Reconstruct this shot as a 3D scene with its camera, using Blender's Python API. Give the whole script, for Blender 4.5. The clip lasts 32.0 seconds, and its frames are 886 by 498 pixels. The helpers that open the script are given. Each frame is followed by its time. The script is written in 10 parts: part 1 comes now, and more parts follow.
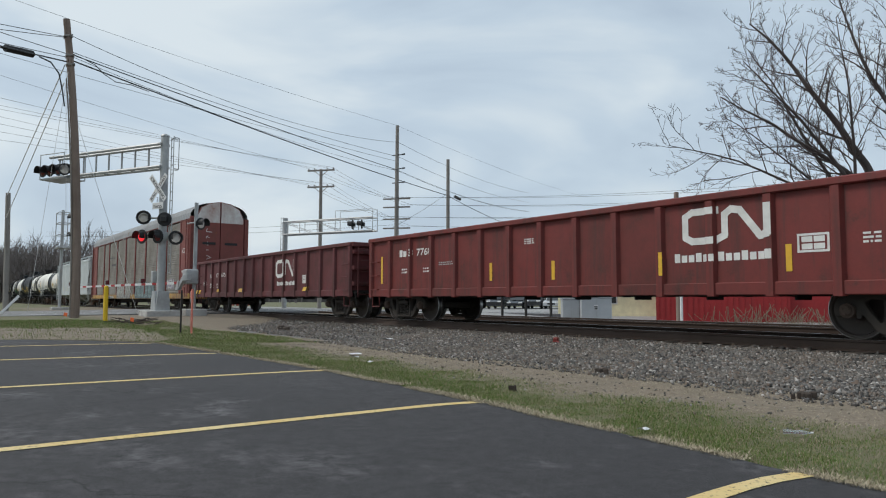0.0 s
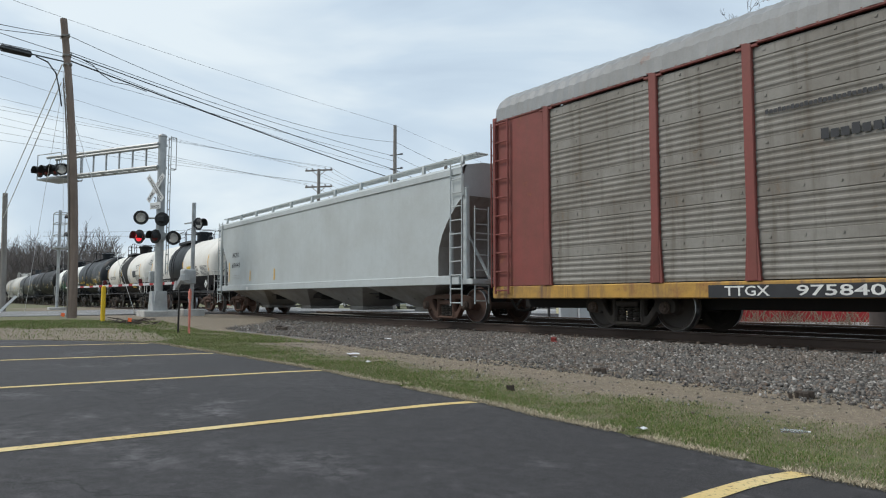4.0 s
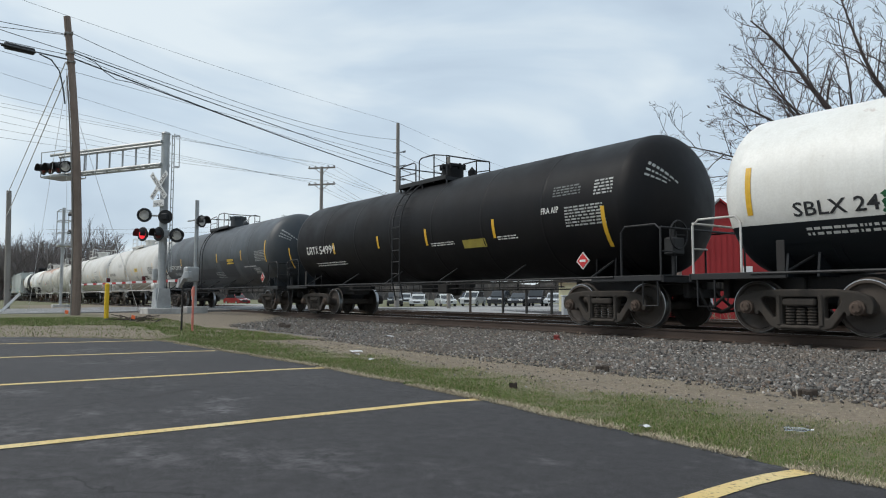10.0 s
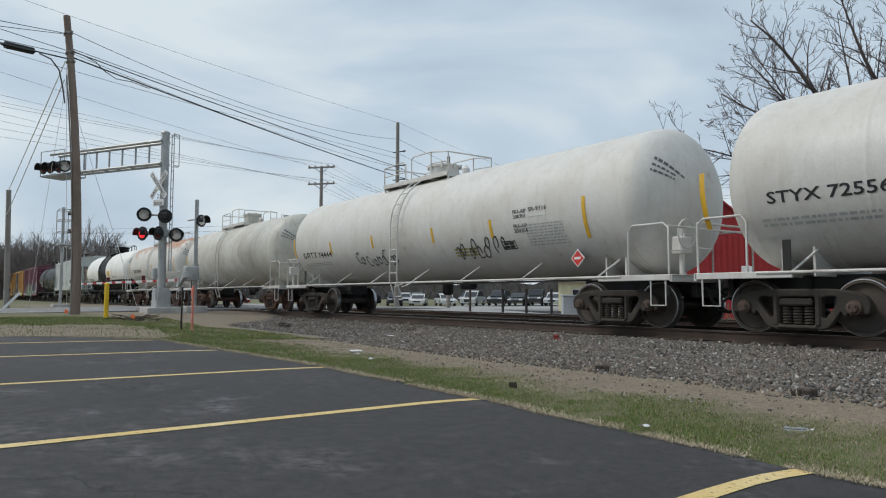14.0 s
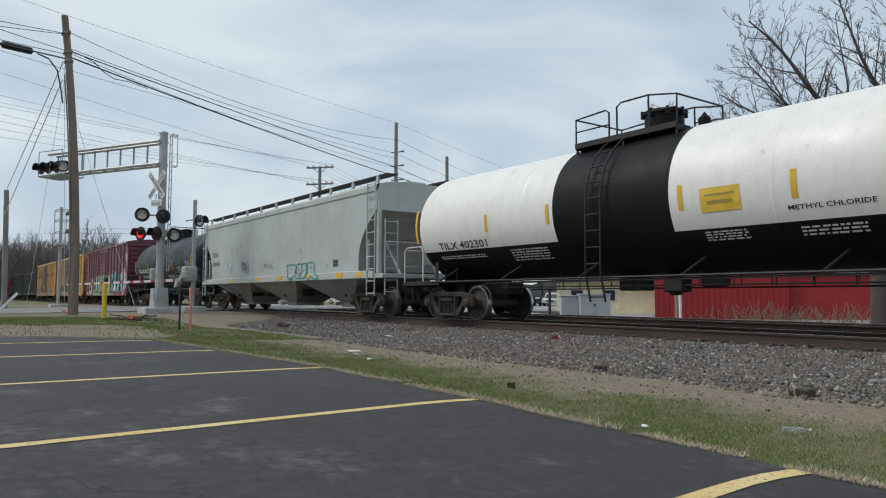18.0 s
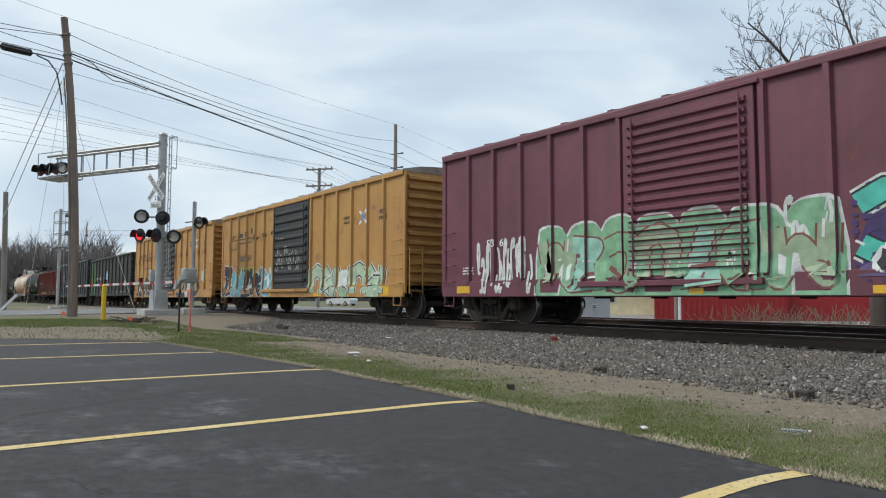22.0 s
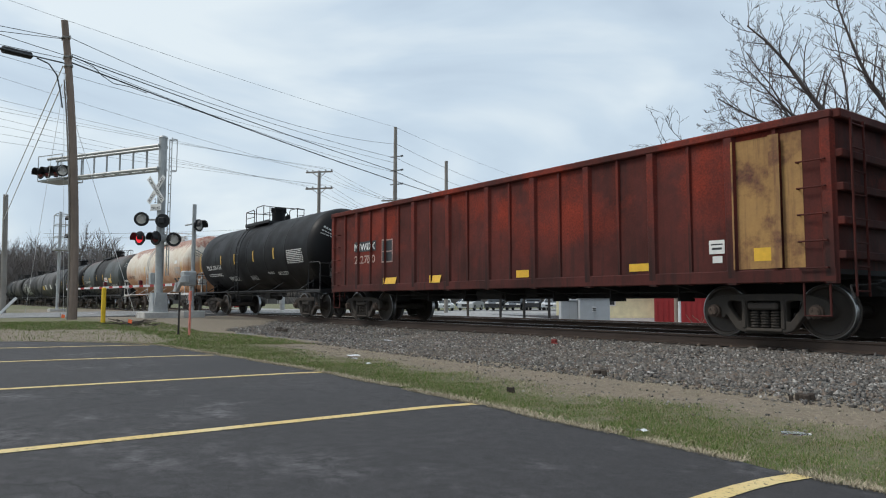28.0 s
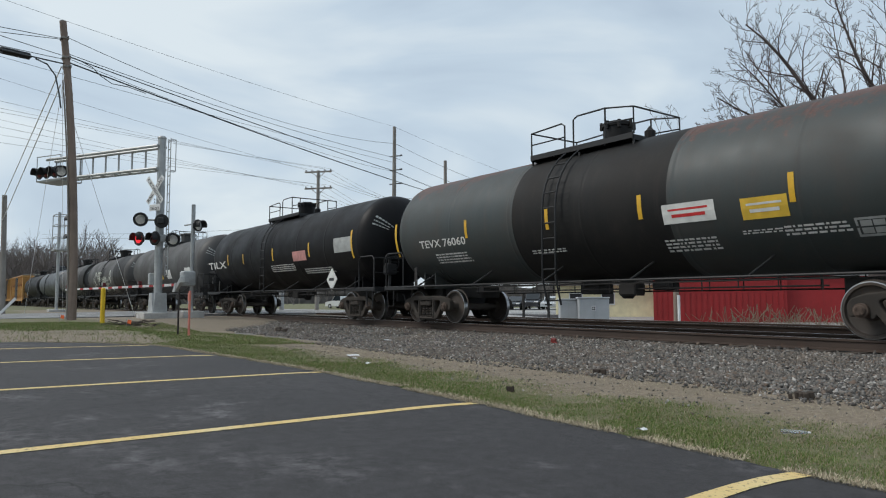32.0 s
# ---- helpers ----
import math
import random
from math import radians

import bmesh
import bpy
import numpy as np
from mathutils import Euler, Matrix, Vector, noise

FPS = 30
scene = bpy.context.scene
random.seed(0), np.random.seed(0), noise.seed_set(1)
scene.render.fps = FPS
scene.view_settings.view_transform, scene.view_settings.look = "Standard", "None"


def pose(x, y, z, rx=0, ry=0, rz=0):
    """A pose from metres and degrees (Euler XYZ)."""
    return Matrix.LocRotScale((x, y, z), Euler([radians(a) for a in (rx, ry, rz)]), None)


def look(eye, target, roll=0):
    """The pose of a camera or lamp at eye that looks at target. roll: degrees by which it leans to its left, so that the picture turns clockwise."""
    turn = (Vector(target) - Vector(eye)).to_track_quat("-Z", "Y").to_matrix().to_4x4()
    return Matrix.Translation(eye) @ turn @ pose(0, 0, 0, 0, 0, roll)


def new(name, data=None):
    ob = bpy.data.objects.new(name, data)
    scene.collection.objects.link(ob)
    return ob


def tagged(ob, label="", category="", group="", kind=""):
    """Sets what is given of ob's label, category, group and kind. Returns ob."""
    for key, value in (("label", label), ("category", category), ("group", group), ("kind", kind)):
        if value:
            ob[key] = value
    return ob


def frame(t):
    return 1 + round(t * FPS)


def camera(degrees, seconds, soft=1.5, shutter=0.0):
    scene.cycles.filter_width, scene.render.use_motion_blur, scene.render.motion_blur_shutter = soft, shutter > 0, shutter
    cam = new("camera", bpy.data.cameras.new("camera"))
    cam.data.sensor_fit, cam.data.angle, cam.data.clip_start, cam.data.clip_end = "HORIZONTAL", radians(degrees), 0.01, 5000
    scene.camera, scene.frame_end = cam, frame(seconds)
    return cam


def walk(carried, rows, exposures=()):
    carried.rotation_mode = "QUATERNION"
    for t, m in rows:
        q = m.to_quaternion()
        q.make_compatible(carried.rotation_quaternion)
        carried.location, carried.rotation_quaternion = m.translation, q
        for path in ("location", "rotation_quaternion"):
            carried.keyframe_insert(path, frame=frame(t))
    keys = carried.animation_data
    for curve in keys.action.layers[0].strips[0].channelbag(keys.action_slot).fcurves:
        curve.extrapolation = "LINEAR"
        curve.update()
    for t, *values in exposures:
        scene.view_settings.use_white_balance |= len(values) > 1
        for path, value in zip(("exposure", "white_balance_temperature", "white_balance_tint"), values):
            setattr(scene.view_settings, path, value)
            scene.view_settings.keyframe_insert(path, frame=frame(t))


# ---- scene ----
# World: x along the tracks (the train runs towards +x), y away from the camera, z up, z = 0 at the top of the rail.
EYE = (0.0, 0.0, 0.617)
cam = camera(64.61, 32.0, soft=1.1)


def aim(left, up, roll):
    """The camera's pose, turned a little from its main direction, in degrees."""
    a, e = radians(36.118 - left), radians(3.958 + up)
    return look(EYE, (EYE[0] - math.cos(a) * math.cos(e), EYE[1] + math.sin(a) * math.cos(e), EYE[2] + math.sin(e)), roll)


walk(cam, [
    (0, aim(-0.023, 0.173, 0.102)),
    (1, aim(-0.024, 0.195, 0.124)),
    (2, aim(-0.089, 0.173, 0.105)),
    (2.8, aim(-0.101, 0.170, 0.087)),
    (3.5, aim(-0.170, 0.170, 0.079)),
    (5.5, aim(-0.221, 0.091, -0.068)),
    (6, aim(-0.220, 0.073, -0.068)),
    (7, aim(-0.168, 0.018, -0.044)),
    (8, aim(-0.054, -0.005, -0.008)),
    (9, aim(-0.004, -0.006, 0.038)),
    (10, aim(0.036, -0.033, 0.087)),
    (11, aim(0.057, -0.046, 0.096)),
    (12, aim(0.068, -0.051, 0.100)),
    (13, aim(0.074, -0.073, 0.118)),
    (14, aim(0.018, -0.071, 0.114)),
    (14.5, aim(-0.024, -0.052, 0.103)),
    (16.5, aim(-0.096, -0.064, 0.140)),
    (17, aim(-0.103, -0.054, 0.127)),
    (18, aim(-0.115, -0.051, 0.115)),
    (19, aim(-0.166, -0.023, 0.119)),
    (20, aim(-0.160, 0.013, 0.108)),
    (21, aim(-0.166, 0.024, 0.088)),
    (22, aim(-0.160, 0.084, 0.087)),
    (23, aim(-0.168, 0.107, 0.099)),
    (24, aim(-0.172, 0.171, 0.112)),
    (25, aim(-0.166, 0.234, 0.122)),
    (25.5, aim(-0.168, 0.255, 0.129)),
    (27.5, aim(-0.173, 0.307, 0.106)),
    (28, aim(-0.167, 0.307, 0.089)),
    (29, aim(-0.188, 0.290, 0.040)),
    (30, aim(-0.214, 0.291, -0.014)),
    (31, aim(-0.223, 0.277, -0.056)),
    (32, aim(-0.226, 0.265, -0.079)),], [(0, -0.05), (1, -0.03), (2, 0.16), (3, 0.16), (4.5, 0.08), (6, -0.08), (8, 0.02), (9, -0.02), (10, 0.08), (12, 0.05), (13, -0.08), (15, -0.08), (17, -0.10), (18, -0.05), (20, 0.02), (21, 0.10), (22, 0.15), (23, 0.07), (25, 0.07), (28, 0.10), (29, 0.10), (31, 0.0), (32, 0.0)])

# ---- light ----
SUN_EL, SUN_AZ = radians(48), radians(215)   # azimuth clockwise from +y
world = bpy.data.worlds.new("world")
scene.world = world
world.use_nodes = True
wn = world.node_tree.nodes
wl = world.node_tree.links
wn.clear()
w_out = wn.new("ShaderNodeOutputWorld")
w_sky = wn.new("ShaderNodeTexSky")
w_sky.sky_type, w_sky.sun_disc = "NISHITA", False
w_sky.sun_elevation, w_sky.sun_rotation = SUN_EL, SUN_AZ
w_sky.air_density, w_sky.dust_density = 1.0, 3.0
w_bg = wn.new("ShaderNodeBackground")
w_bg.inputs["Strength"].default_value = 0.10
wl.new(w_sky.outputs[0], w_bg.inputs[0])
w_tc = wn.new("ShaderNodeTexCoord")
w_map = wn.new("ShaderNodeMapping")
w_map.inputs["Scale"].default_value = (1.0, 1.0, 2.6)
w_map.inputs["Rotation"].default_value = (0.25, 0.1, 0.5)
wl.new(w_tc.outputs["Generated"], w_map.inputs[0])
w_n1 = wn.new("ShaderNodeTexNoise")
w_n1.inputs["Scale"].default_value, w_n1.inputs["Detail"].default_value = 2.1, 5.0
w_n1.inputs["Roughness"].default_value = 0.48
w_n1.inputs["Distortion"].default_value = 0.5
wl.new(w_map.outputs[0], w_n1.inputs[0])
w_ramp = wn.new("ShaderNodeValToRGB")
w_ramp.color_ramp.elements[0].position = 0.33
w_ramp.color_ramp.elements[0].color = (0.45, 0.555, 0.68, 1)
w_ramp.color_ramp.elements[1].position = 0.62
w_ramp.color_ramp.elements[1].color = (0.79, 0.88, 0.93, 1)
mid = w_ramp.color_ramp.elements.new(0.50)
mid.color = (0.60, 0.72, 0.83, 1)
wl.new(w_n1.outputs[0], w_ramp.inputs[0])
w_cloud = wn.new("ShaderNodeBackground")
w_cloud.inputs["Strength"].default_value = 0.98
wl.new(w_ramp.outputs[0], w_cloud.inputs[0])
w_mix = wn.new("ShaderNodeMixShader")
w_mix.inputs[0].default_value = 0.88
wl.new(w_bg.outputs[0], w_mix.inputs[1])
wl.new(w_cloud.outputs[0], w_mix.inputs[2])
wl.new(w_mix.outputs[0], w_out.inputs[0])

sun = new("sun", bpy.data.lights.new("sun", "SUN"))
sun.data.energy, sun.data.angle, sun.data.color = 1.9, radians(18), (1.0, 0.96, 0.90)
sdir = Vector((math.sin(SUN_AZ) * math.cos(SUN_EL), math.cos(SUN_AZ) * math.cos(SUN_EL), math.sin(SUN_EL)))
sun.matrix_world = look(sdir * 200, (0, 0, 0))


# ---- materials ----
def node_mat(name):
    m = bpy.data.materials.new(name)
    m.use_nodes = True
    nt = m.node_tree
    return m, nt.nodes, nt.links, nt.nodes["Principled BSDF"]


def tex_noise(n, l, vec, scale, detail=4, rough=0.55):
    t = n.new("ShaderNodeTexNoise")
    t.inputs["Scale"].default_value, t.inputs["Detail"].default_value, t.inputs["Roughness"].default_value = scale, detail, rough
    l.new(vec, t.inputs["Vector"])
    return t.outputs[0]


def ramp(n, l, fac, a, b, ca=(0, 0, 0, 1), cb=(1, 1, 1, 1)):
    r = n.new("ShaderNodeValToRGB")
    r.color_ramp.elements[0].position, r.color_ramp.elements[1].position = a, b
    r.color_ramp.elements[0].color, r.color_ramp.elements[1].color = ca, cb
    l.new(fac, r.inputs[0])
    return r.outputs[0]


def mix(n, l, fac, a, b):
    m = n.new("ShaderNodeMix")
    m.data_type = "RGBA"
    for sock, v in ((m.inputs[0], fac), (m.inputs[6], a), (m.inputs[7], b)):
        if isinstance(v, (int, float)):
            sock.default_value = v
        elif isinstance(v, tuple):
            sock.default_value = (*v[:3], 1)
        else:
            l.new(v, sock)
    return m.outputs[2]


def times(n, l, a, b):
    m = n.new("ShaderNodeMath")
    m.operation = "MULTIPLY"
    for i, v in enumerate((a, b)):
        if isinstance(v, (int, float)):
            m.inputs[i].default_value = v
        else:
            l.new(v, m.inputs[i])
    return m.outputs[0]


def bump(n, l, bsdf, height, strength=0.3, dist=0.01):
    b = n.new("ShaderNodeBump")
    b.inputs["Strength"].default_value, b.inputs["Distance"].default_value = strength, dist
    l.new(height, b.inputs["Height"])
    l.new(b.outputs[0], bsdf.inputs["Normal"])


def coords(n, l, scale=(1, 1, 1), offset=(0, 0, 0)):
    tc = n.new("ShaderNodeTexCoord")
    mp = n.new("ShaderNodeMapping")
    mp.inputs["Scale"].default_value, mp.inputs["Location"].default_value = scale, offset
    l.new(tc.outputs["Object"], mp.inputs[0])
    return mp.outputs[0]


def plain(name, color, rough=0.6, metal=0.0, vary=0.18, scale=6.0):
    """A paint, metal or wood with a little unevenness of tone and relief."""
    m, n, l, b = node_mat(name)
    v = coords(n, l)
    big = tex_noise(n, l, v, scale, 5)
    c = mix(n, l, ramp(n, l, big, 0.35, 0.7), tuple(x * (1 - vary) for x in color), tuple(min(1, x * (1 + vary)) for x in color))
    l.new(c, b.inputs["Base Color"])
    b.inputs["Roughness"].default_value, b.inputs["Metallic"].default_value = rough, metal
    bump(n, l, b, tex_noise(n, l, v, scale * 9, 3), 0.12, 0.004)
    return m


def weathered(name, color, dirt=(0.10, 0.085, 0.07), amount=0.5, rust=0.0, rough=0.55, seed=0.0, streak=0.5, rust_color=(0.22, 0.075, 0.03), rust_top=None, spec=0.5, rust_scale=1.5, stain=None, crown=False):
    """Railway paint: base colour, grime in clouds and vertical streaks, rust patches, fine grain. rust_top: height above which rust gathers."""
    m, n, l, b = node_mat(name)
    v = coords(n, l, (1, 1, 1), (seed * 7.3, seed * 3.1, seed * 1.7))
    vs = coords(n, l, (3.4, 3.4, 0.22), (seed * 5.1, seed * 2.3, 0))
    cloud = tex_noise(n, l, v, 0.75, 6, 0.6)
    lines = tex_noise(n, l, vs, 1.6, 6, 0.65)
    grain = tex_noise(n, l, v, 26, 4, 0.6)
    c = mix(n, l, ramp(n, l, grain, 0.3, 0.75), tuple(x * 0.93 for x in color), tuple(min(1, x * 1.05) for x in color))
    blot = tex_noise(n, l, v, 4.5, 7, 0.68)
    c = mix(n, l, times(n, l, ramp(n, l, blot, 0.44, 0.72), 0.45 * amount + 0.05), c, tuple(0.45 * x + 0.35 * y for x, y in zip(color, dirt)))
    c = mix(n, l, times(n, l, ramp(n, l, cloud, 0.42, 0.80), amount), c, dirt)
    c = mix(n, l, times(n, l, ramp(n, l, lines, 0.50, 0.78), streak * amount), c, dirt)
    if rust > 0:
        spots = tex_noise(n, l, v, rust_scale, 8, 0.66)
        mask = ramp(n, l, spots, 0.66 - 0.26 * rust, 0.80 - 0.20 * rust)
        runs = ramp(n, l, lines, 0.55 - 0.2 * rust, 0.82)
        mm = n.new("ShaderNodeMath")
        mm.operation = "MAXIMUM"
        l.new(mask, mm.inputs[0])
        l.new(times(n, l, runs, 0.6 * rust), mm.inputs[1])
        msk = mm.outputs[0]
        if rust_top is not None:
            sx = n.new("ShaderNodeSeparateXYZ")
            tc = n.new("ShaderNodeTexCoord")
            l.new(tc.outputs["Object"], sx.inputs[0])
        if rust_top is not None and not crown:
            mr = n.new("ShaderNodeMapRange")
            mr.inputs[1].default_value, mr.inputs[2].default_value = rust_top - 1.1, rust_top + 0.5
            mr.inputs[3].default_value, mr.inputs[4].default_value = 0.04, 1.0
            l.new(sx.outputs[2], mr.inputs[0])
            msk = times(n, l, msk, mr.outputs[0])
        elif crown:
            # rust gathers in long patches on the crown, with runs down from them
            vp = coords(n, l, (0.42, 0.9, 0.9), (seed * 1.9, seed * 4.3, 0))
            long_patch = tex_noise(n, l, vp, 1.0, 5, 0.62)
            edge = n.new("ShaderNodeMath")
            edge.operation = "MULTIPLY_ADD"
            l.new(mix(n, l, 0.45, long_patch, lines), edge.inputs[0])
            edge.inputs[1].default_value = 3.6
            l.new(sx.outputs[2], edge.inputs[2])
            mr = n.new("ShaderNodeMapRange")
            mr.inputs[1].default_value, mr.inputs[2].default_value = rust_top + 1.78, rust_top + 2.05
            l.new(edge.outputs[0], mr.inputs[0])
            wear = ramp(n, l, tex_noise(n, l, v, 7.0, 6, 0.7), 0.30, 0.62)
            msk = times(n, l, mr.outputs[0], mix(n, l, 0.35, wear, (1, 1, 1)))
        rc = mix(n, l, ramp(n, l, grain, 0.35, 0.7), tuple(x * 0.7 for x in rust_color), tuple(min(1, x * 1.5) for x in rust_color))
        c = mix(n, l, msk, c, rc)
    if stain:
        # broad rusty stains that ran down the side, in uneven patches
        vq = coords(n, l, (0.33, 0.5, 0.55), (seed * 0.7, 0, seed))
        low_z = n.new("ShaderNodeSeparateXYZ")
        l.new(coords(n, l), low_z.inputs[0])
        runs_from = n.new("ShaderNodeMath")
        runs_from.operation = "MULTIPLY_ADD"
        l.new(low_z.outputs[2], runs_from.inputs[0])
        runs_from.inputs[1].default_value = -0.22
        l.new(mix(n, l, 0.25, tex_noise(n, l, vq, 1.0, 5, 0.6), lines), runs_from.inputs[2])
        st = runs_from.outputs[0]
        mr2 = n.new("ShaderNodeMapRange")
        mr2.inputs[1].default_value, mr2.inputs[2].default_value = -0.17, 0.07
        l.new(st, mr2.inputs[0])
        c = mix(n, l, times(n, l, mr2.outputs[0], 0.88), c, stain)
        c = mix(n, l, times(n, l, times(n, l, ramp(n, l, lines, 0.50, 0.70), mr2.outputs[0]), 0.45), c, tuple(x * 0.45 for x in stain))
    l.new(c, b.inputs["Base Color"])
    b.inputs["Specular IOR Level"].default_value = spec
    l.new(ramp(n, l, cloud, 0.3, 0.8, (rough - 0.1,) * 3 + (1,), (min(1, rough + 0.25),) * 3 + (1,)), b.inputs["Roughness"])
    bump(n, l, b, mix(n, l, 0.5, cloud, grain), 0.10, 0.01)
    return m


# ---- mesh tools ----
class Geo:
    """Collects vertices and faces of one mesh."""

    def __init__(self):
        self.v, self.f, self.m = [], [], []

    def add(self, verts, faces, mi=0):
        k = len(self.v)
        self.v.extend(verts)
        self.f.extend([tuple(i + k for i in q) for q in faces])
        self.m.extend([mi] * len(faces))
        return self

    def box(self, x0, x1, y0, y1, z0, z1, mi=0, c=0.0):
        """A block; c: width of the chamfer on its edges."""
        if c <= 0:
            vs = [(x, y, z) for x in (x0, x1) for y in (y0, y1) for z in (z0, z1)]
            return self.add(vs, [(0, 1, 3, 2), (4, 6, 7, 5), (0, 4, 5, 1), (2, 3, 7, 6), (0, 2, 6, 4), (1, 5, 7, 3)], mi)
        cx, cy, cz = (x0 + x1) / 2, (y0 + y1) / 2, (z0 + z1) / 2
        h = (abs(x1 - x0) / 2, abs(y1 - y0) / 2, abs(z1 - z0) / 2)
        c = min(c, min(h) * 0.8)
        vs, idx = [], {}
        for sx in (-1, 1):
            for sy in (-1, 1):
                for sz in (-1, 1):
                    for ax in range(3):
                        p = [sx * (h[0] - c), sy * (h[1] - c), sz * (h[2] - c)]
                        p[ax] = (sx, sy, sz)[ax] * h[ax]
                        idx[sx, sy, sz, ax] = len(vs)
                        vs.append((cx + p[0], cy + p[1], cz + p[2]))
        fs = []
        for ax in range(3):
            o = [a for a in range(3) if a != ax]
            for s in (-1, 1):
                ring = []
                for a, b in ((-1, -1), (1, -1), (1, 1), (-1, 1)):
                    k = [0, 0, 0]
                    k[ax], k[o[0]], k[o[1]] = s, a, b
                    ring.append(idx[(*k, ax)])
                fs.append(tuple(ring if (s > 0) != (ax == 1) else ring[::-1]))
            for a in (-1, 1):
                for b in (-1, 1):
                    e = []
                    for s in (-1, 1):
                        k = [0, 0, 0]
                        k[ax], k[o[0]], k[o[1]] = s, a, b
                        e.append((idx[(*k, o[0])], idx[(*k, o[1])]))
                    fs.append((e[0][0], e[0][1], e[1][1], e[1][0]))
        for sx in (-1, 1):
            for sy in (-1, 1):
                for sz in (-1, 1):
                    fs.append(tuple(idx[sx, sy, sz, a] for a in range(3)))
        return self.add(vs, fs, mi)

    def tube(self, pts, r, n=8, mi=0, caps=True, r2=None):
        """A round bar along a path of points; r2: radius at its end."""
        pts = [Vector(p) for p in pts]
        k = len(pts)
        vs, fs = [], []
        last = None
        for i, p in enumerate(pts):
            d = (pts[min(i + 1, k - 1)] - pts[max(i - 1, 0)]).normalized()
            if last is None:
                u = d.orthogonal().normalized()
            else:
                u = (last - d * last.dot(d)).normalized()
            last = u
            w = d.cross(u)
            rr = r if r2 is None else r + (r2 - r) * i / (k - 1)
            for j in range(n):
                a = 2 * math.pi * j / n
                vs.append(tuple(p + (u * math.cos(a) + w * math.sin(a)) * rr))
        for i in range(k - 1):
            for j in range(n):
                fs.append((i * n + j, i * n + (j + 1) % n, (i + 1) * n + (j + 1) % n, (i + 1) * n + j))
        if caps:
            fs.append(tuple(range(n))[::-1])
            fs.append(tuple((k - 1) * n + j for j in range(n)))
        return self.add(vs, fs, mi)

    def lathe(self, prof, axis="x", n=32, mi=0, centre=(0, 0, 0), a0=0.0, a1=2 * math.pi, paint=None):
        """Turns a profile of (along, radius) round an axis through centre."""
        full = abs(a1 - a0 - 2 * math.pi) < 1e-6
        cols = n if full else n + 1
        vs, fs, ms = [], [], []
        for s, r in prof:
            for j in range(cols):
                a = a0 + (a1 - a0) * j / n
                u, w = r * math.cos(a), r * math.sin(a)
                p = {"x": (s, u, w), "y": (w, s, u), "z": (u, w, s)}[axis]
                vs.append((p[0] + centre[0], p[1] + centre[1], p[2] + centre[2]))
        for i in range(len(prof) - 1):
            for j in range(n):
                q = (i * cols + j, i * cols + (j + 1) % cols, (i + 1) * cols + (j + 1) % cols, (i + 1) * cols + j)
                fs.append(q[::-1])
                ms.append(paint((prof[i][0] + prof[i + 1][0]) / 2, a0 + (a1 - a0) * (j + 0.5) / n) if paint else mi)
        k = len(self.v)
        self.v.extend(vs)
        self.f.extend([tuple(i + k for i in q) for q in fs])
        self.m.extend(ms)
        return self

    def prism(self, poly, a, b, axis="y", mi=0):
        """A polygon drawn out from a to b along an axis. poly: (x, z) for y, (y, z) for x, (x, y) for z."""
        def at(p, s):
            return {"y": (p[0], s, p[1]), "x": (s, p[0], p[1]), "z": (p[0], p[1], s)}[axis]
        n = len(poly)
        vs = [at(p, a) for p in poly] + [at(p, b) for p in poly]
        fs = [tuple(range(n)), tuple(range(2 * n - 1, n - 1, -1))]
        fs += [(j, n + j, n + (j + 1) % n, (j + 1) % n) for j in range(n)]
        return self.add(vs, fs, mi)

    def mesh(self, name, mats, smooth=0.0):
        me = bpy.data.meshes.new(name)
        me.from_pydata(self.v, [], self.f)
        for m in (mats if isinstance(mats, (list, tuple)) else [mats]):
            me.materials.append(m)
        if len(me.materials) > 1:
            me.polygons.foreach_set("material_index", self.m)
        bm = bmesh.new()
        bm.from_mesh(me)
        bmesh.ops.recalc_face_normals(bm, faces=bm.faces)
        if smooth:
            for f in bm.faces:
                f.smooth = True
            for e in bm.edges:
                if len(e.link_faces) == 2 and e.calc_face_angle(0) > smooth:
                    e.smooth = False
        bm.to_mesh(me)
        bm.free()
        return me


def part(name, geo, mat, parent=None, label="", smooth=0.0, at=None):
    """One mesh object, under parent if given. geo: a Geo or a mesh."""
    me = geo.mesh(name, mat, smooth) if isinstance(geo, Geo) else geo
    ob = new(name, me)
    if parent is not None:
        ob.parent = parent
    if at is not None:
        ob.matrix_basis = at
    if label:
        ob["label"] = label
    return ob


def thing(name, label, category, at=None, group="", kind=""):
    ob = new(name)
    ob.empty_display_size = 0.3
    if at is not None:
        ob.matrix_basis = at
    return tagged(ob, label, category, group, kind)


SMOOTH = radians(35)
# ---- setting: ground, tracks, road, car park ----
TRACK_Y, TRACK2_Y = 12.6, 17.35


def lot_z(x, y):
    return -0.30 - 0.0095 * min(max(x, -24), 12) - 0.016 * (min(max(y, -10), 4.2) - 3.75)


def smooth01(a, b, x):
    t = min(1, max(0, (x - a) / (b - a)))
    return t * t * (3 - 2 * t)


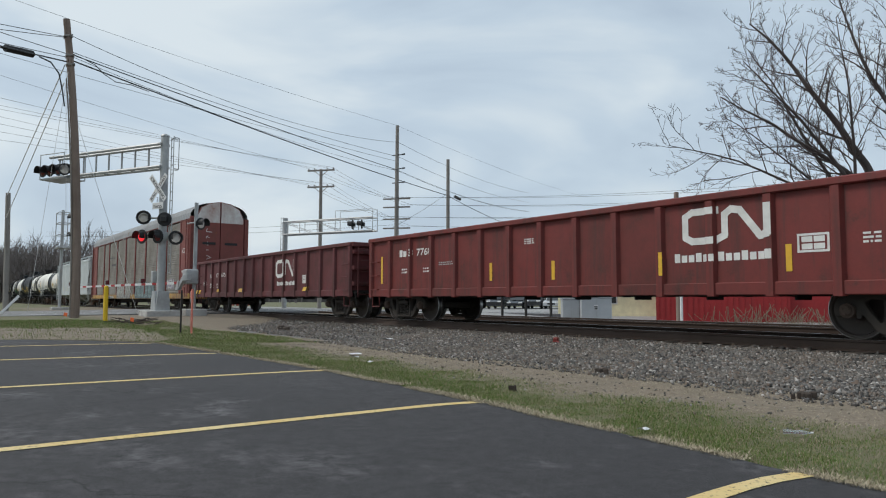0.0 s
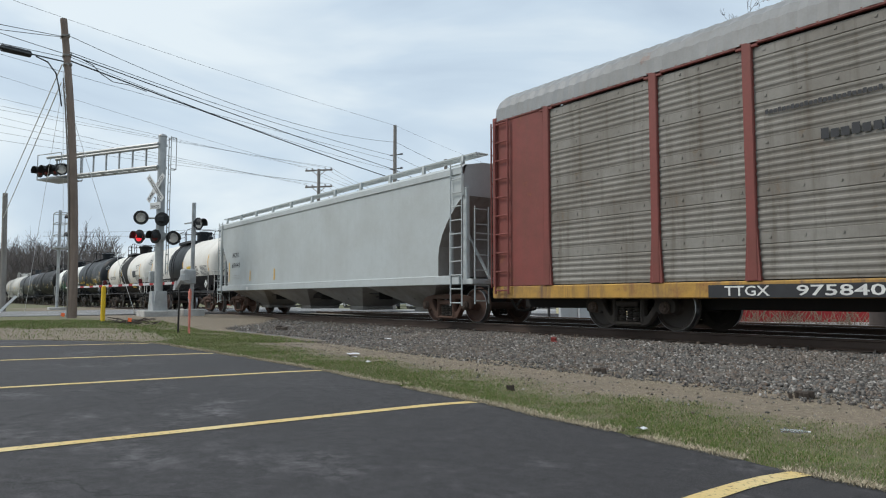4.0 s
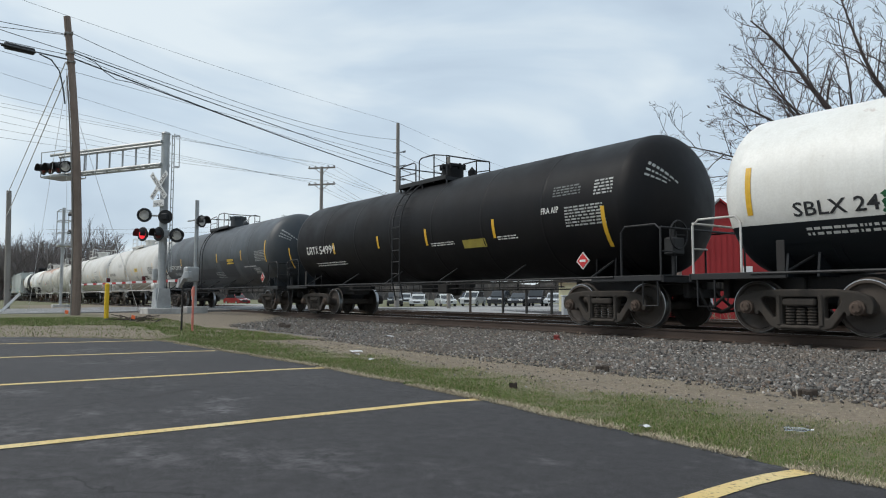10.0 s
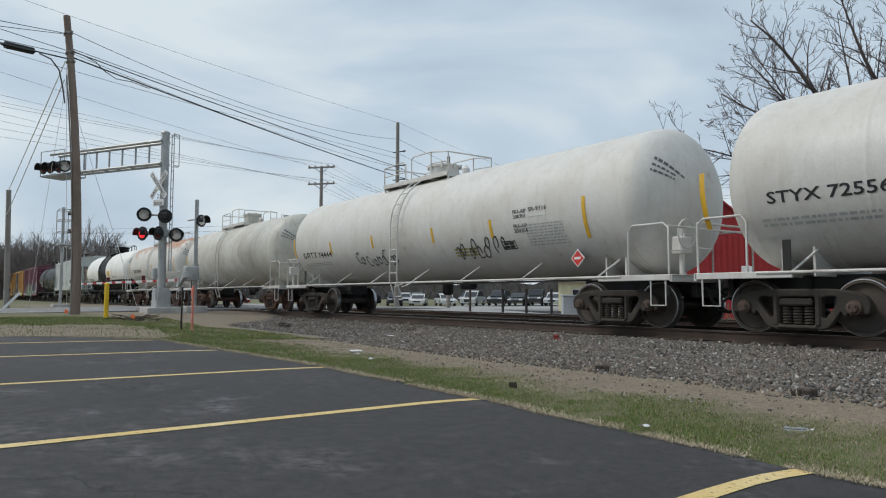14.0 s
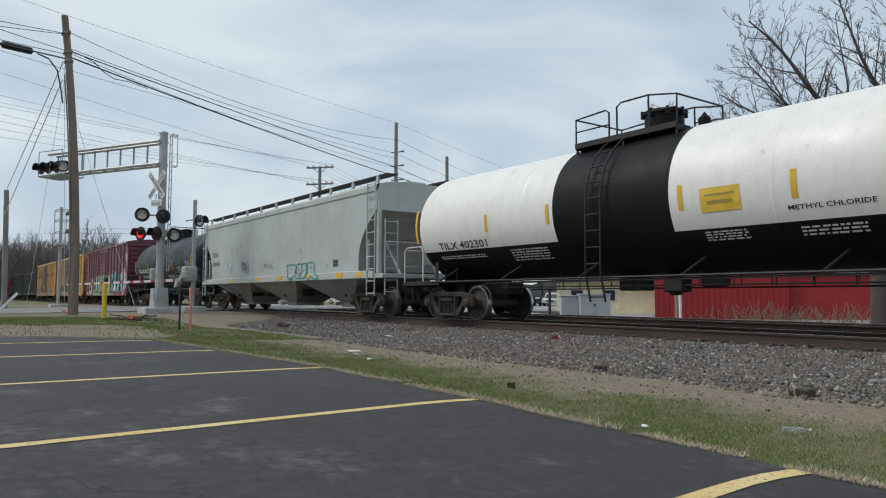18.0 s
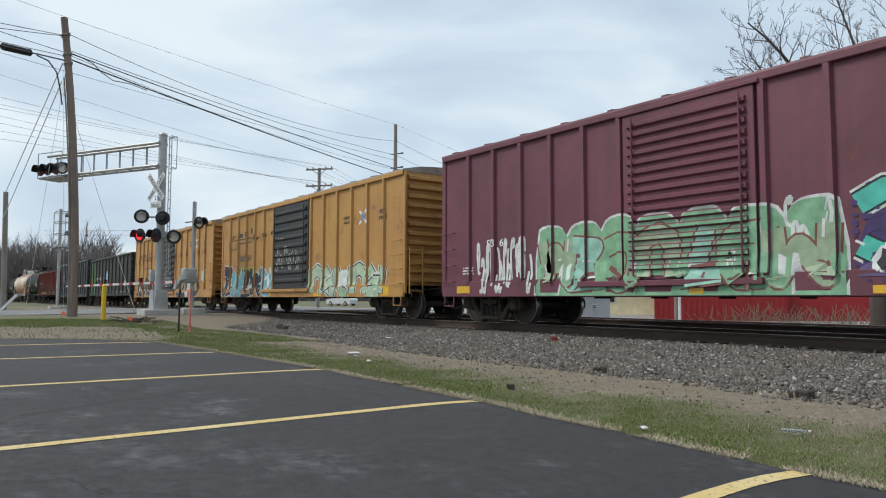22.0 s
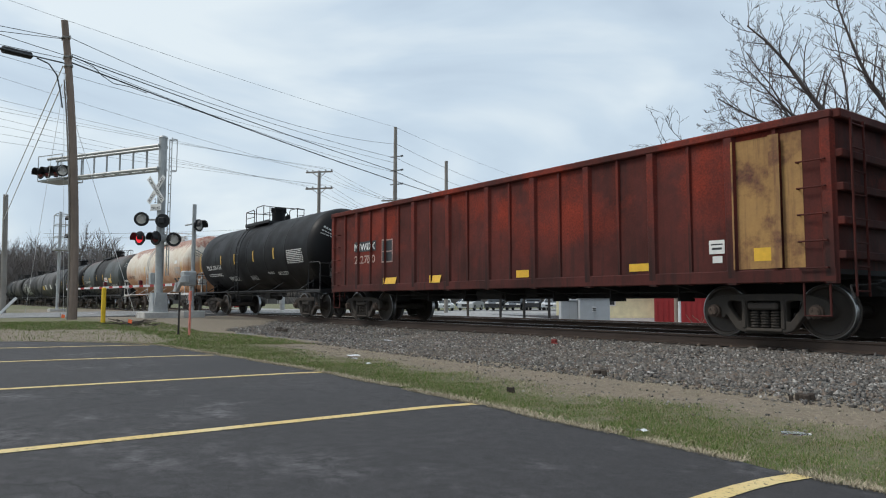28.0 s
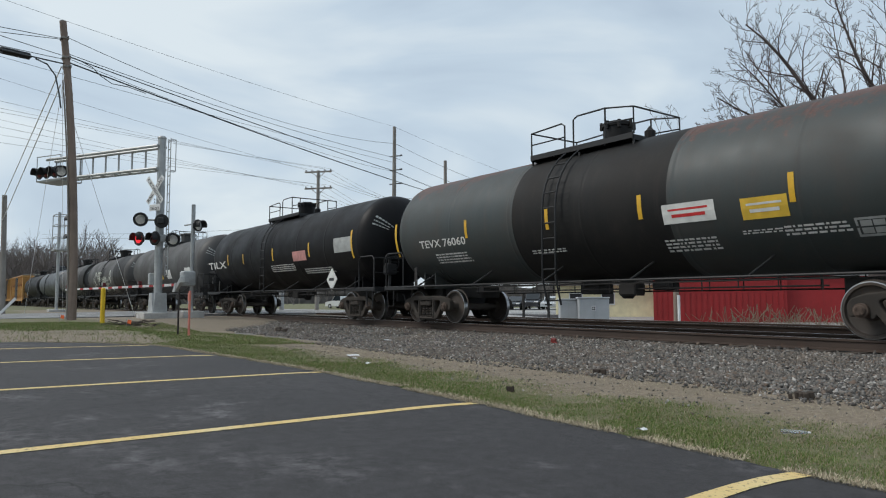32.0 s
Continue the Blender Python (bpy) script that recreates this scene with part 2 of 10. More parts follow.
def ground_z(x, y):
    z = lot_z(x, y) - 0.035
    k = smooth01(3.9, 6.2, y)
    z = z * (1 - k) + (-0.36 - 0.004 * x * (1 if x > -20 else 0)) * k
    if y > 6:
        z = z * (1 - smooth01(6, 9, y)) + -0.42 * smooth01(6, 9, y)
    far = smooth01(20, 30, y)
    z = z * (1 - far) + (-0.58 + 0.28 * smooth01(36, 58, y)) * far
    # the land rises to the level of the road at the crossing
    k = smooth01(-20, -31, x) if y < 20 else smooth01(-22, -34, x) * (1 - smooth01(26, 34, y))
    z = z * (1 - k) + -0.10 * k
    # small humps on the verge
    if -26 < x < 6 and 3.7 < y < 9:
        z += 0.032 * (noise.noise((x * 0.9, y * 1.2, 0)) + 0.6 * noise.noise((x * 2.6, y * 2.6, 3))) * smooth01(3.7, 4.3, y)
    return z


def ground_material():
    m, n, l, b = node_mat("ground_grass_dirt")
    v = coords(n, l)
    sx = n.new("ShaderNodeSeparateXYZ")
    l.new(v, sx.inputs[0])
    wob = tex_noise(n, l, v, 0.9, 5, 0.6)
    fine = tex_noise(n, l, v, 14, 5, 0.65)
    mid_n = tex_noise(n, l, v, 3.2, 5, 0.6)

    def shifted(sock, k):
        a = n.new("ShaderNodeMath")
        a.operation = "MULTIPLY_ADD"
        l.new(wob, a.inputs[0])
        a.inputs[1].default_value = k
        l.new(sock, a.inputs[2])
        return a.outputs[0]

    def step(sock, a, bb):
        r = n.new("ShaderNodeMapRange")
        r.inputs[1].default_value, r.inputs[2].default_value = a, bb
        l.new(sock, r.inputs[0])
        return r.outputs[0]
    grass = mix(n, l, ramp(n, l, fine, 0.3, 0.7), (0.085, 0.105, 0.032), (0.140, 0.145, 0.062))
    grass = mix(n, l, ramp(n, l, mid_n, 0.38, 0.62), grass, (0.165, 0.138, 0.092))
    dirt = mix(n, l, ramp(n, l, fine, 0.3, 0.72), (0.135, 0.105, 0.078), (0.29, 0.24, 0.175))
    dirt = mix(n, l, ramp(n, l, mid_n, 0.46, 0.70), dirt, (0.185, 0.155, 0.110))
    near = shifted(sx.outputs[1], 2.0)
    c = mix(n, l, step(near, 5.7, 6.8), grass, dirt)
    bank = times(n, l, step(shifted(sx.outputs[0], 2.5), -20.6, -19.8), step(shifted(sx.outputs[1], 2.0), 5.6, 4.9))
    bank = times(n, l, bank, step(sx.outputs[0], -13.2, -14.0))
    c = mix(n, l, bank, c, dirt)
    # over the tracks: worn pavement with some weeds
    pave = mix(n, l, ramp(n, l, mid_n, 0.3, 0.75), (0.25, 0.25, 0.245), (0.36, 0.355, 0.345))
    c = mix(n, l, step(shifted(sx.outputs[1], 1.2), 21.8, 22.6), c, pave)
    far = mix(n, l, ramp(n, l, mid_n, 0.3, 0.7), (0.10, 0.12, 0.05), (0.17, 0.15, 0.09))
    c = mix(n, l, step(sx.outputs[1], 75, 80), c, far)
    c = mix(n, l, step(sx.outputs[0], -64, -68), c, far)
    l.new(c, b.inputs["Base Color"])
    b.inputs["Roughness"].default_value = 0.95
    bump(n, l, b, mix(n, l, 0.6, mid_n, fine), 0.9, 0.06)
    return m


def spaced(*spans):
    """Coordinates along an axis: (from, to, step) ..."""
    out = []
    for a, b, s in spans:
        k = max(1, round((b - a) / s))
        out += [a + (b - a) * i / k for i in range(k)]
    return out + [spans[-1][1]]


def build_ground():
    xs = spaced((-1500, -200, 130), (-200, -60, 14), (-60, -24, 2), (-24, 3, 0.25), (3, 6, 0.5), (6, 40, 3), (40, 200, 20), (200, 1500, 130))
    ys = spaced((-1500, -100, 140), (-100, -14, 8), (-14, 3.6, 1.1), (3.6, 7.8, 0.15), (7.8, 9, 0.3), (9, 40, 1.5), (40, 200, 16), (200, 1500, 130))
    g = Geo()
    n = len(ys)
    vs = []
    for x in xs:
        for y in ys:
            vs.append((x, y, ground_z(x, y)))
    fs = [(i * n + j, (i + 1) * n + j, (i + 1) * n + j + 1, i * n + j + 1) for i in range(len(xs) - 1) for j in range(n - 1)]
    g.add(vs, fs)
    ob = part("ground", g, ground_material(), smooth=3.0)
    tagged(ob, "grass verge and bare dirt beside the railway", "ground", kind="structure")


build_ground()


def asphalt_material(name, dark, light, crack=True):
    m, n, l, b = node_mat(name)
    v = coords(n, l)
    big = tex_noise(n, l, v, 0.45, 5, 0.6)
    spots = tex_noise(n, l, v, 2.3, 6, 0.6)
    grit = tex_noise(n, l, v, 95, 5, 0.85)
    c = mix(n, l, ramp(n, l, big, 0.35, 0.72), dark, light)
    c = mix(n, l, times(n, l, ramp(n, l, spots, 0.60, 0.82), 0.55), c, tuple(min(1, x * 2.3) for x in light))
    mottle = tex_noise(n, l, v, 11, 5, 0.7)
    c = mix(n, l, ramp(n, l, mottle, 0.36, 0.68), tuple(x * 0.62 for x in dark), c)
    scuff = tex_noise(n, l, v, 0.9, 7, 0.72)
    c = mix(n, l, times(n, l, times(n, l, ramp(n, l, scuff, 0.56, 0.72), ramp(n, l, mottle, 0.40, 0.60)), 0.7), c, tuple(min(1, x * 3.2) for x in light))
    c = mix(n, l, times(n, l, ramp(n, l, grit, 0.55, 0.68), 0.6), c, tuple(min(1, x * 3.0) for x in light))
    if crack:
        vo = n.new("ShaderNodeTexVoronoi")
        vo.feature = "DISTANCE_TO_EDGE"
        vo.inputs["Scale"].default_value = 0.21
        wv = n.new("ShaderNodeVectorMath")
        wv.operation = "MULTIPLY_ADD"
        nn = n.new("ShaderNodeTexNoise")
        nn.inputs["Scale"].default_value, nn.inputs["Detail"].default_value = 1.4, 6
        l.new(v, nn.inputs["Vector"])
        l.new(nn.outputs["Color"], wv.inputs[0])
        wv.inputs[1].default_value = (1.6, 1.6, 0)
        l.new(v, wv.inputs[2])
        l.new(wv.outputs[0], vo.inputs["Vector"])
        c = mix(n, l, ramp(n, l, vo.outputs["Distance"], 0.001, 0.0026, (1, 1, 1, 1), (0, 0, 0, 1)), c, tuple(x * 0.35 for x in dark))
    l.new(c, b.inputs["Base Color"])
    b.inputs["Roughness"].default_value = 0.82
    bump(n, l, b, mix(n, l, 0.35, grit, spots), 0.6, 0.010)
    return m


M_ASPHALT = asphalt_material("asphalt_sealed", (0.033, 0.0308, 0.0325), (0.055, 0.0515, 0.0540))
M_ROAD = asphalt_material("asphalt_worn", (0.20, 0.20, 0.20), (0.28, 0.275, 0.27), False)
M_CONCRETE = plain("concrete", (0.42, 0.41, 0.39), 0.9, 0, 0.2, 3)
M_LINE = None


def line_paint():
    m, n, l, b = node_mat("yellow_line_paint")
    v = coords(n, l)
    chips = tex_noise(n, l, v, 34, 5, 0.7)
    cloud = tex_noise(n, l, v, 2.0, 5, 0.6)
    c = mix(n, l, ramp(n, l, cloud, 0.3, 0.75), (0.61, 0.43, 0.15), (0.66, 0.53, 0.27))
    c = mix(n, l, ramp(n, l, chips, 0.55, 0.67), c, (0.11, 0.09, 0.06))
    l.new(c, b.inputs["Base Color"])
    b.inputs["Roughness"].default_value = 0.8
    bump(n, l, b, chips, 0.3, 0.004)
    return m


M_LINE = line_paint()
CRACKS = ((-5.68, 0.52, -6.59, 2.28, 0.011), (-4.18, 3.45, -3.39, 3.77, 0.006))


def edge_y(x):
    y = 3.84 - 0.042 * max(0, x + 5) if x < 4 else 3.46
    if x < -8:
        y -= 0.095 * (-8 - x)
    if x < -12.9:
        y -= 0.45 * (-12.9 - x) ** 2
    return y + 0.04 * noise.noise((x * 1.7, 0, 5)) + 0.02 * noise.noise((x * 6, 0, 9))


def build_lot():
    g = Geo()
    xs = spaced((-14.9, -12, 0.25), (-12, 4, 0.16), (4, 30, 2.0))
    vs, fs = [], []
    rows_n = 16
    for x in xs:
        far = edge_y(x)
        for j in range(rows_n + 1):
            y = -26 + (far + 26) * (1 - (1 - j / rows_n) ** 2)
            vs.append((x, y, lot_z(x, y)))
    n = rows_n + 1
    fs = [(i * n + j, (i + 1) * n + j, (i + 1) * n + j + 1, i * n + j + 1) for i in range(len(xs) - 1) for j in range(rows_n)]
    k = len(vs)
    vs += [(x, y, z - 0.08) for x, y, z in vs]
    fs += [(i * n + n - 1, (i + 1) * n + n - 1, k + (i + 1) * n + n - 1, k + i * n + n - 1) for i in range(len(xs) - 1)]
    fs += [(j, j + 1, k + j + 1, k + j) for j in range(rows_n)]
    g.add(vs, fs)
    lot = part("car_park", g, M_ASPHALT, smooth=3.0)
    tagged(lot, "dark sealed asphalt car park with yellow bay lines", "car park", kind="structure")
    # bay lines, each a thin raised film of paint
    for x0 in (-13.2, -10.64, -7.70, -4.78, -1.95):
        h = Geo()
        w, far = 0.052, edge_y(x0) - (0.02 if x0 > -9 else 0.10)
        ys = spaced((-9, far, 0.25))
        vv = []
        for y in ys:
            bend = 0.07 * max(0, 1 - (far - y) / 0.55) ** 2
            for s in (-1, 1):
                xx = x0 + bend + s * w * (1 + 0.12 * noise.noise((y * 5, s, x0))) + 0.07 * (far - y)
                vv.append((xx, y, lot_z(xx, y) + 0.004))
        h.add(vv, [(2 * i, 2 * i + 1, 2 * i + 3, 2 * i + 2) for i in range(len(ys) - 1)])
        part("bay_line", h, M_LINE, lot, "worn yellow painted bay line")
    # long cracks in the sealed surface
    m_crack = plain("crack_dark", (0.012, 0.011, 0.011), 0.95, 0, 0.2, 9)
    for k, (x0, y0, x1, y1, wide) in enumerate(CRACKS):
        h, vv = Geo(), []
        cnt = max(8, int(math.hypot(x1 - x0, y1 - y0) / 0.09))
        for i in range(cnt + 1):
            u = i / cnt
            x = x0 + (x1 - x0) * u + 0.10 * noise.noise((u * 6, k, 0)) + 0.035 * noise.noise((u * 31, k, 4))
            y = y0 + (y1 - y0) * u + 0.10 * noise.noise((u * 6, k, 9)) + 0.035 * noise.noise((u * 31, k, 7))
            w = wide * (0.45 + abs(noise.noise((u * 22, k, 2))) * 1.6)
            vv += [(x - w, y, lot_z(x, y) + 0.0025), (x + w, y, lot_z(x, y) + 0.0025)]
        h.add(vv, [(2 * i, 2 * i + 1, 2 * i + 3, 2 * i + 2) for i in range(cnt)])
        part("crack", h, m_crack, lot, "dark crack in the asphalt")


build_lot()


# railway: ballast bed, ties, rails
def ballast_material(name, k=1.0):
    m, n, l, b = node_mat(name)
    v = coords(n, l)
    vo = n.new("ShaderNodeTexVoronoi")
    vo.inputs["Scale"].default_value = 17
    l.new(v, vo.inputs["Vector"])
    big = tex_noise(n, l, v, 0.7, 4)
    c = mix(n, l, ramp(n, l, vo.outputs["Color"], 0.1, 0.9), (0.075 * k, 0.072 * k, 0.068 * k), (0.27 * k, 0.255 * k, 0.24 * k))
    c = mix(n, l, times(n, l, ramp(n, l, big, 0.45, 0.75), 0.5), c, (0.15 * k, 0.115 * k, 0.085 * k))
    l.new(c, b.inputs["Base Color"])
    b.inputs["Roughness"].default_value = 0.95
    bump(n, l, b, vo.outputs["Distance"], 1.0, 0.05)
    return m


def stone_material():
    m, n, l, b = node_mat("ballast_stone")
    ge = n.new("ShaderNodeNewGeometry")
    v = coords(n, l)
    r = n.new("ShaderNodeValToRGB")
    cr = r.color_ramp
    cr.elements[0].color, cr.elements[1].color = (0.035, 0.032, 0.030, 1), (0.42, 0.40, 0.37, 1)
    for p, c in ((0.3, (0.115, 0.109, 0.101, 1)), (0.55, (0.155, 0.147, 0.135, 1)), (0.74, (0.145, 0.105, 0.080, 1)), (0.9, (0.22, 0.209, 0.190, 1))):
        e = cr.elements.new(p)
        e.color = c
    l.new(ge.outputs["Random Per Island"], r.inputs[0])
    big = tex_noise(n, l, v, 0.8, 4)
    c = mix(n, l, times(n, l, ramp(n, l, big, 0.45, 0.75), 0.45), r.outputs[0], (0.16, 0.125, 0.095))
    l.new(c, b.inputs["Base Color"])
    b.inputs["Roughness"].default_value = 0.9
    return m


M_BALLAST = ballast_material("ballast_bed")
M_STONE = stone_material()


def bed_z(y):
    """Height of the ballast over y, for both tracks in one bed."""
    prof = ((6.3, -0.62), (7.2, -0.52), (7.85, -0.37), (8.6, -0.34), (10.2, -0.29), (11.2, -0.215), (14.0, -0.205), (15.6, -0.24), (18.8, -0.215), (20.2, -0.32), (22.0, -0.66))
    for (a, za), (b, zb) in zip(prof, prof[1:]):
        if a <= y <= b:
            return za + (zb - za) * (y - a) / (b - a)
    return -0.66


def build_track():
    g = Geo()
    xs = spaced((-260, -60, 20), (-60, -30, 3), (-30, 4, 0.6), (4, 60, 8))
    ys = spaced((6.3, 11.4, 0.3), (11.4, 22.0, 0.8))
    vs = [(x, y, bed_z(y) + (0.03 * noise.noise((x * 1.1, y * 1.3, 7)) if -30 < x < 4 else 0)) for x in xs for y in ys]
    n = len(ys)
    g.add(vs, [(i * n + j, (i + 1) * n + j, (i + 1) * n + j + 1, i * n + j + 1) for i in range(len(xs) - 1) for j in range(n - 1)])
    bed = tagged(part("ballast_bed", g, M_BALLAST, smooth=3.0), "grey crushed stone ballast bed under two tracks", "ballast", kind="structure")
    m_rail = weathered("rail_rusty", (0.058, 0.038, 0.028), (0.036, 0.027, 0.022), 0.5, 0.12, 0.75, 3, rust_color=(0.10, 0.055, 0.035))
    m_top = plain("rail_head_worn", (0.42, 0.42, 0.42), 0.28, 1.0, 0.1, 3)
    for ty in (TRACK_Y, TRACK2_Y):
        track = thing("railway_track", "standard gauge track with rusty brown rails", "railway track", pose(0, ty, 0), kind="structure")
        for s in (-1, 1):
            yc = s * 0.755
            prof = [(-0.075, -0.186), (0.075, -0.186), (0.075, -0.172), (0.012, -0.150), (0.012, -0.048), (0.036, -0.036), (0.036, -0.006), (0.026, 0), (-0.026, 0), (-0.036, -0.006), (-0.036, -0.036), (-0.012, -0.048), (-0.012, -0.150), (-0.075, -0.172)]
            r = Geo().prism([(yc + a, b) for a, b in prof], -260, 60, "x")
            part("rail", r, m_rail, track)
            t = Geo().box(-260, 60, yc - 0.022, yc + 0.022, 0.0006, 0.0026)
            part("rail_head", t, m_top, track, "polished running surface")
        tie = Geo().box(-0.115, 0.115, -1.3, 1.3, -0.36, -0.187, 0, 0.012).mesh("tie", M_TIE)
        for i in range(110):
            part("tie", tie, None, track, at=pose(-48 + i * 0.5, 0, 0.0 + 0.006 * math.sin(i * 2.3), 0, 0, 0.7 * math.sin(i * 5.1)))
    return bed


M_TIE = plain("creosoted_wood", (0.062, 0.048, 0.038), 0.9, 0, 0.3, 4)
build_track()


def rock_shapes(count):
    """A few uneven low stones to scatter."""
    out = []
    bm = bmesh.new()
    bmesh.ops.create_cube(bm, size=1.5)
    bmesh.ops.triangulate(bm, faces=bm.faces)
    base = np.array([v.co[:] for v in bm.verts])
    faces = np.array([[v.index for v in f.verts] for f in bm.faces])
    bm.free()
    rng = np.random.RandomState(4)
    for _ in range(count):
        out.append((base + rng.uniform(-0.42, 0.42, base.shape)) * rng.uniform(0.5, 1.25, (1, 3)) * np.array((1.1, 1.1, 0.7)))
    return out, faces


def mesh_from_arrays(name, verts, faces, mats):
    me = bpy.data.meshes.new(name)
    nf, k = faces.shape
    me.vertices.add(len(verts))
    me.vertices.foreach_set("co", verts.astype(np.float32).ravel())
    me.loops.add(nf * k)
    me.loops.foreach_set("vertex_index", faces.astype(np.int32).ravel())
    me.polygons.add(nf)
    me.polygons.foreach_set("loop_start", np.arange(nf, dtype=np.int32) * k)
    me.update(calc_edges=True)
    for m in mats:
        me.materials.append(m)
    return me


def scatter_stones():
    rng = np.random.RandomState(11)
    shapes, faces = rock_shapes(24)
    V, F, k = [], [], 0
    spots = []
    for x0, x1, y0, y1, cnt, s0, s1 in ((-30, 1, 7.9, 11.35, 16000, 0.016, 0.031), (-15, 1, 7.7, 11.35, 44000, 0.012, 0.028), (-15, 1, 7.4, 11.35, 18000, 0.007, 0.016), (-30, 3, 11.6, 13.6, 3000, 0.025, 0.045), (-15, 1, 6.8, 7.8, 3500, 0.007, 0.024), (-14, 2.5, 5.0, 6.6, 1200, 0.005, 0.014), (-24, 3, 14, 16.4, 1500, 0.025, 0.05)):
        X, Y, S = rng.uniform(x0, x1, cnt), rng.uniform(y0, y1, cnt), rng.uniform(s0, s1, cnt)
        spots += list(zip(X, Y, S))
    for x, y, s in spots:
        if abs(abs(y - TRACK_Y) - 0.755) < 0.12:
            continue
        z = bed_z(y) if y > 7.9 else max(ground_z(x, y), bed_z(y))
        sh = shapes[rng.randint(24)]
        a = rng.uniform(0, 6.28, 3)
        R = np.array(Euler(a).to_matrix())
        V.append((sh @ R.T) * s + np.array((x, y, z + s * 0.35)))
        F.append(faces + k)
        k += len(sh)
    me = mesh_from_arrays("ballast_stones", np.concatenate(V), np.concatenate(F), [M_STONE])
    ob = new("ballast_stones", me)
    tagged(ob, "loose grey and brown crushed stones on the ballast shoulder", "ballast", kind="stuff")


class Chart:
    """A function of (x, y) sampled on a grid, to be read for many points at once."""

    def __init__(self, f, x0, x1, y0, y1, step):
        self.x0, self.y0, self.step = x0, y0, step
        nx, ny = int((x1 - x0) / step) + 2, int((y1 - y0) / step) + 2
        self.a = np.array([[f(x0 + i * step, y0 + j * step) for j in range(ny)] for i in range(nx)])

    def at(self, x, y):
        u, v = (x - self.x0) / self.step, (y - self.y0) / self.step
        i = np.clip(u.astype(int), 0, self.a.shape[0] - 2)
        j = np.clip(v.astype(int), 0, self.a.shape[1] - 2)
        u, v = u - i, v - j
        a = self.a
        return (a[i, j] * (1 - u) + a[i + 1, j] * u) * (1 - v) + (a[i, j + 1] * (1 - u) + a[i + 1, j + 1] * u) * v


def blades(name, label, mat, x, y, z, h, spread, w, rng):
    """One object of many three-cornered blades."""
    a = rng.uniform(0, 6.28, len(x))
    ca, sa = np.cos(a), np.sin(a)
    v = np.stack([np.stack([x - sa * w, y + ca * w, z - 0.004], 1), np.stack([x + sa * w, y - ca * w, z - 0.004], 1), np.stack([x + ca * spread, y + sa * spread, z + h], 1)], 1)
    me = mesh_from_arrays(name, v.reshape(-1, 3), np.arange(3 * len(x)).reshape(-1, 3), [mat])
    tagged(new(name, me), label, "grass", kind="stuff")


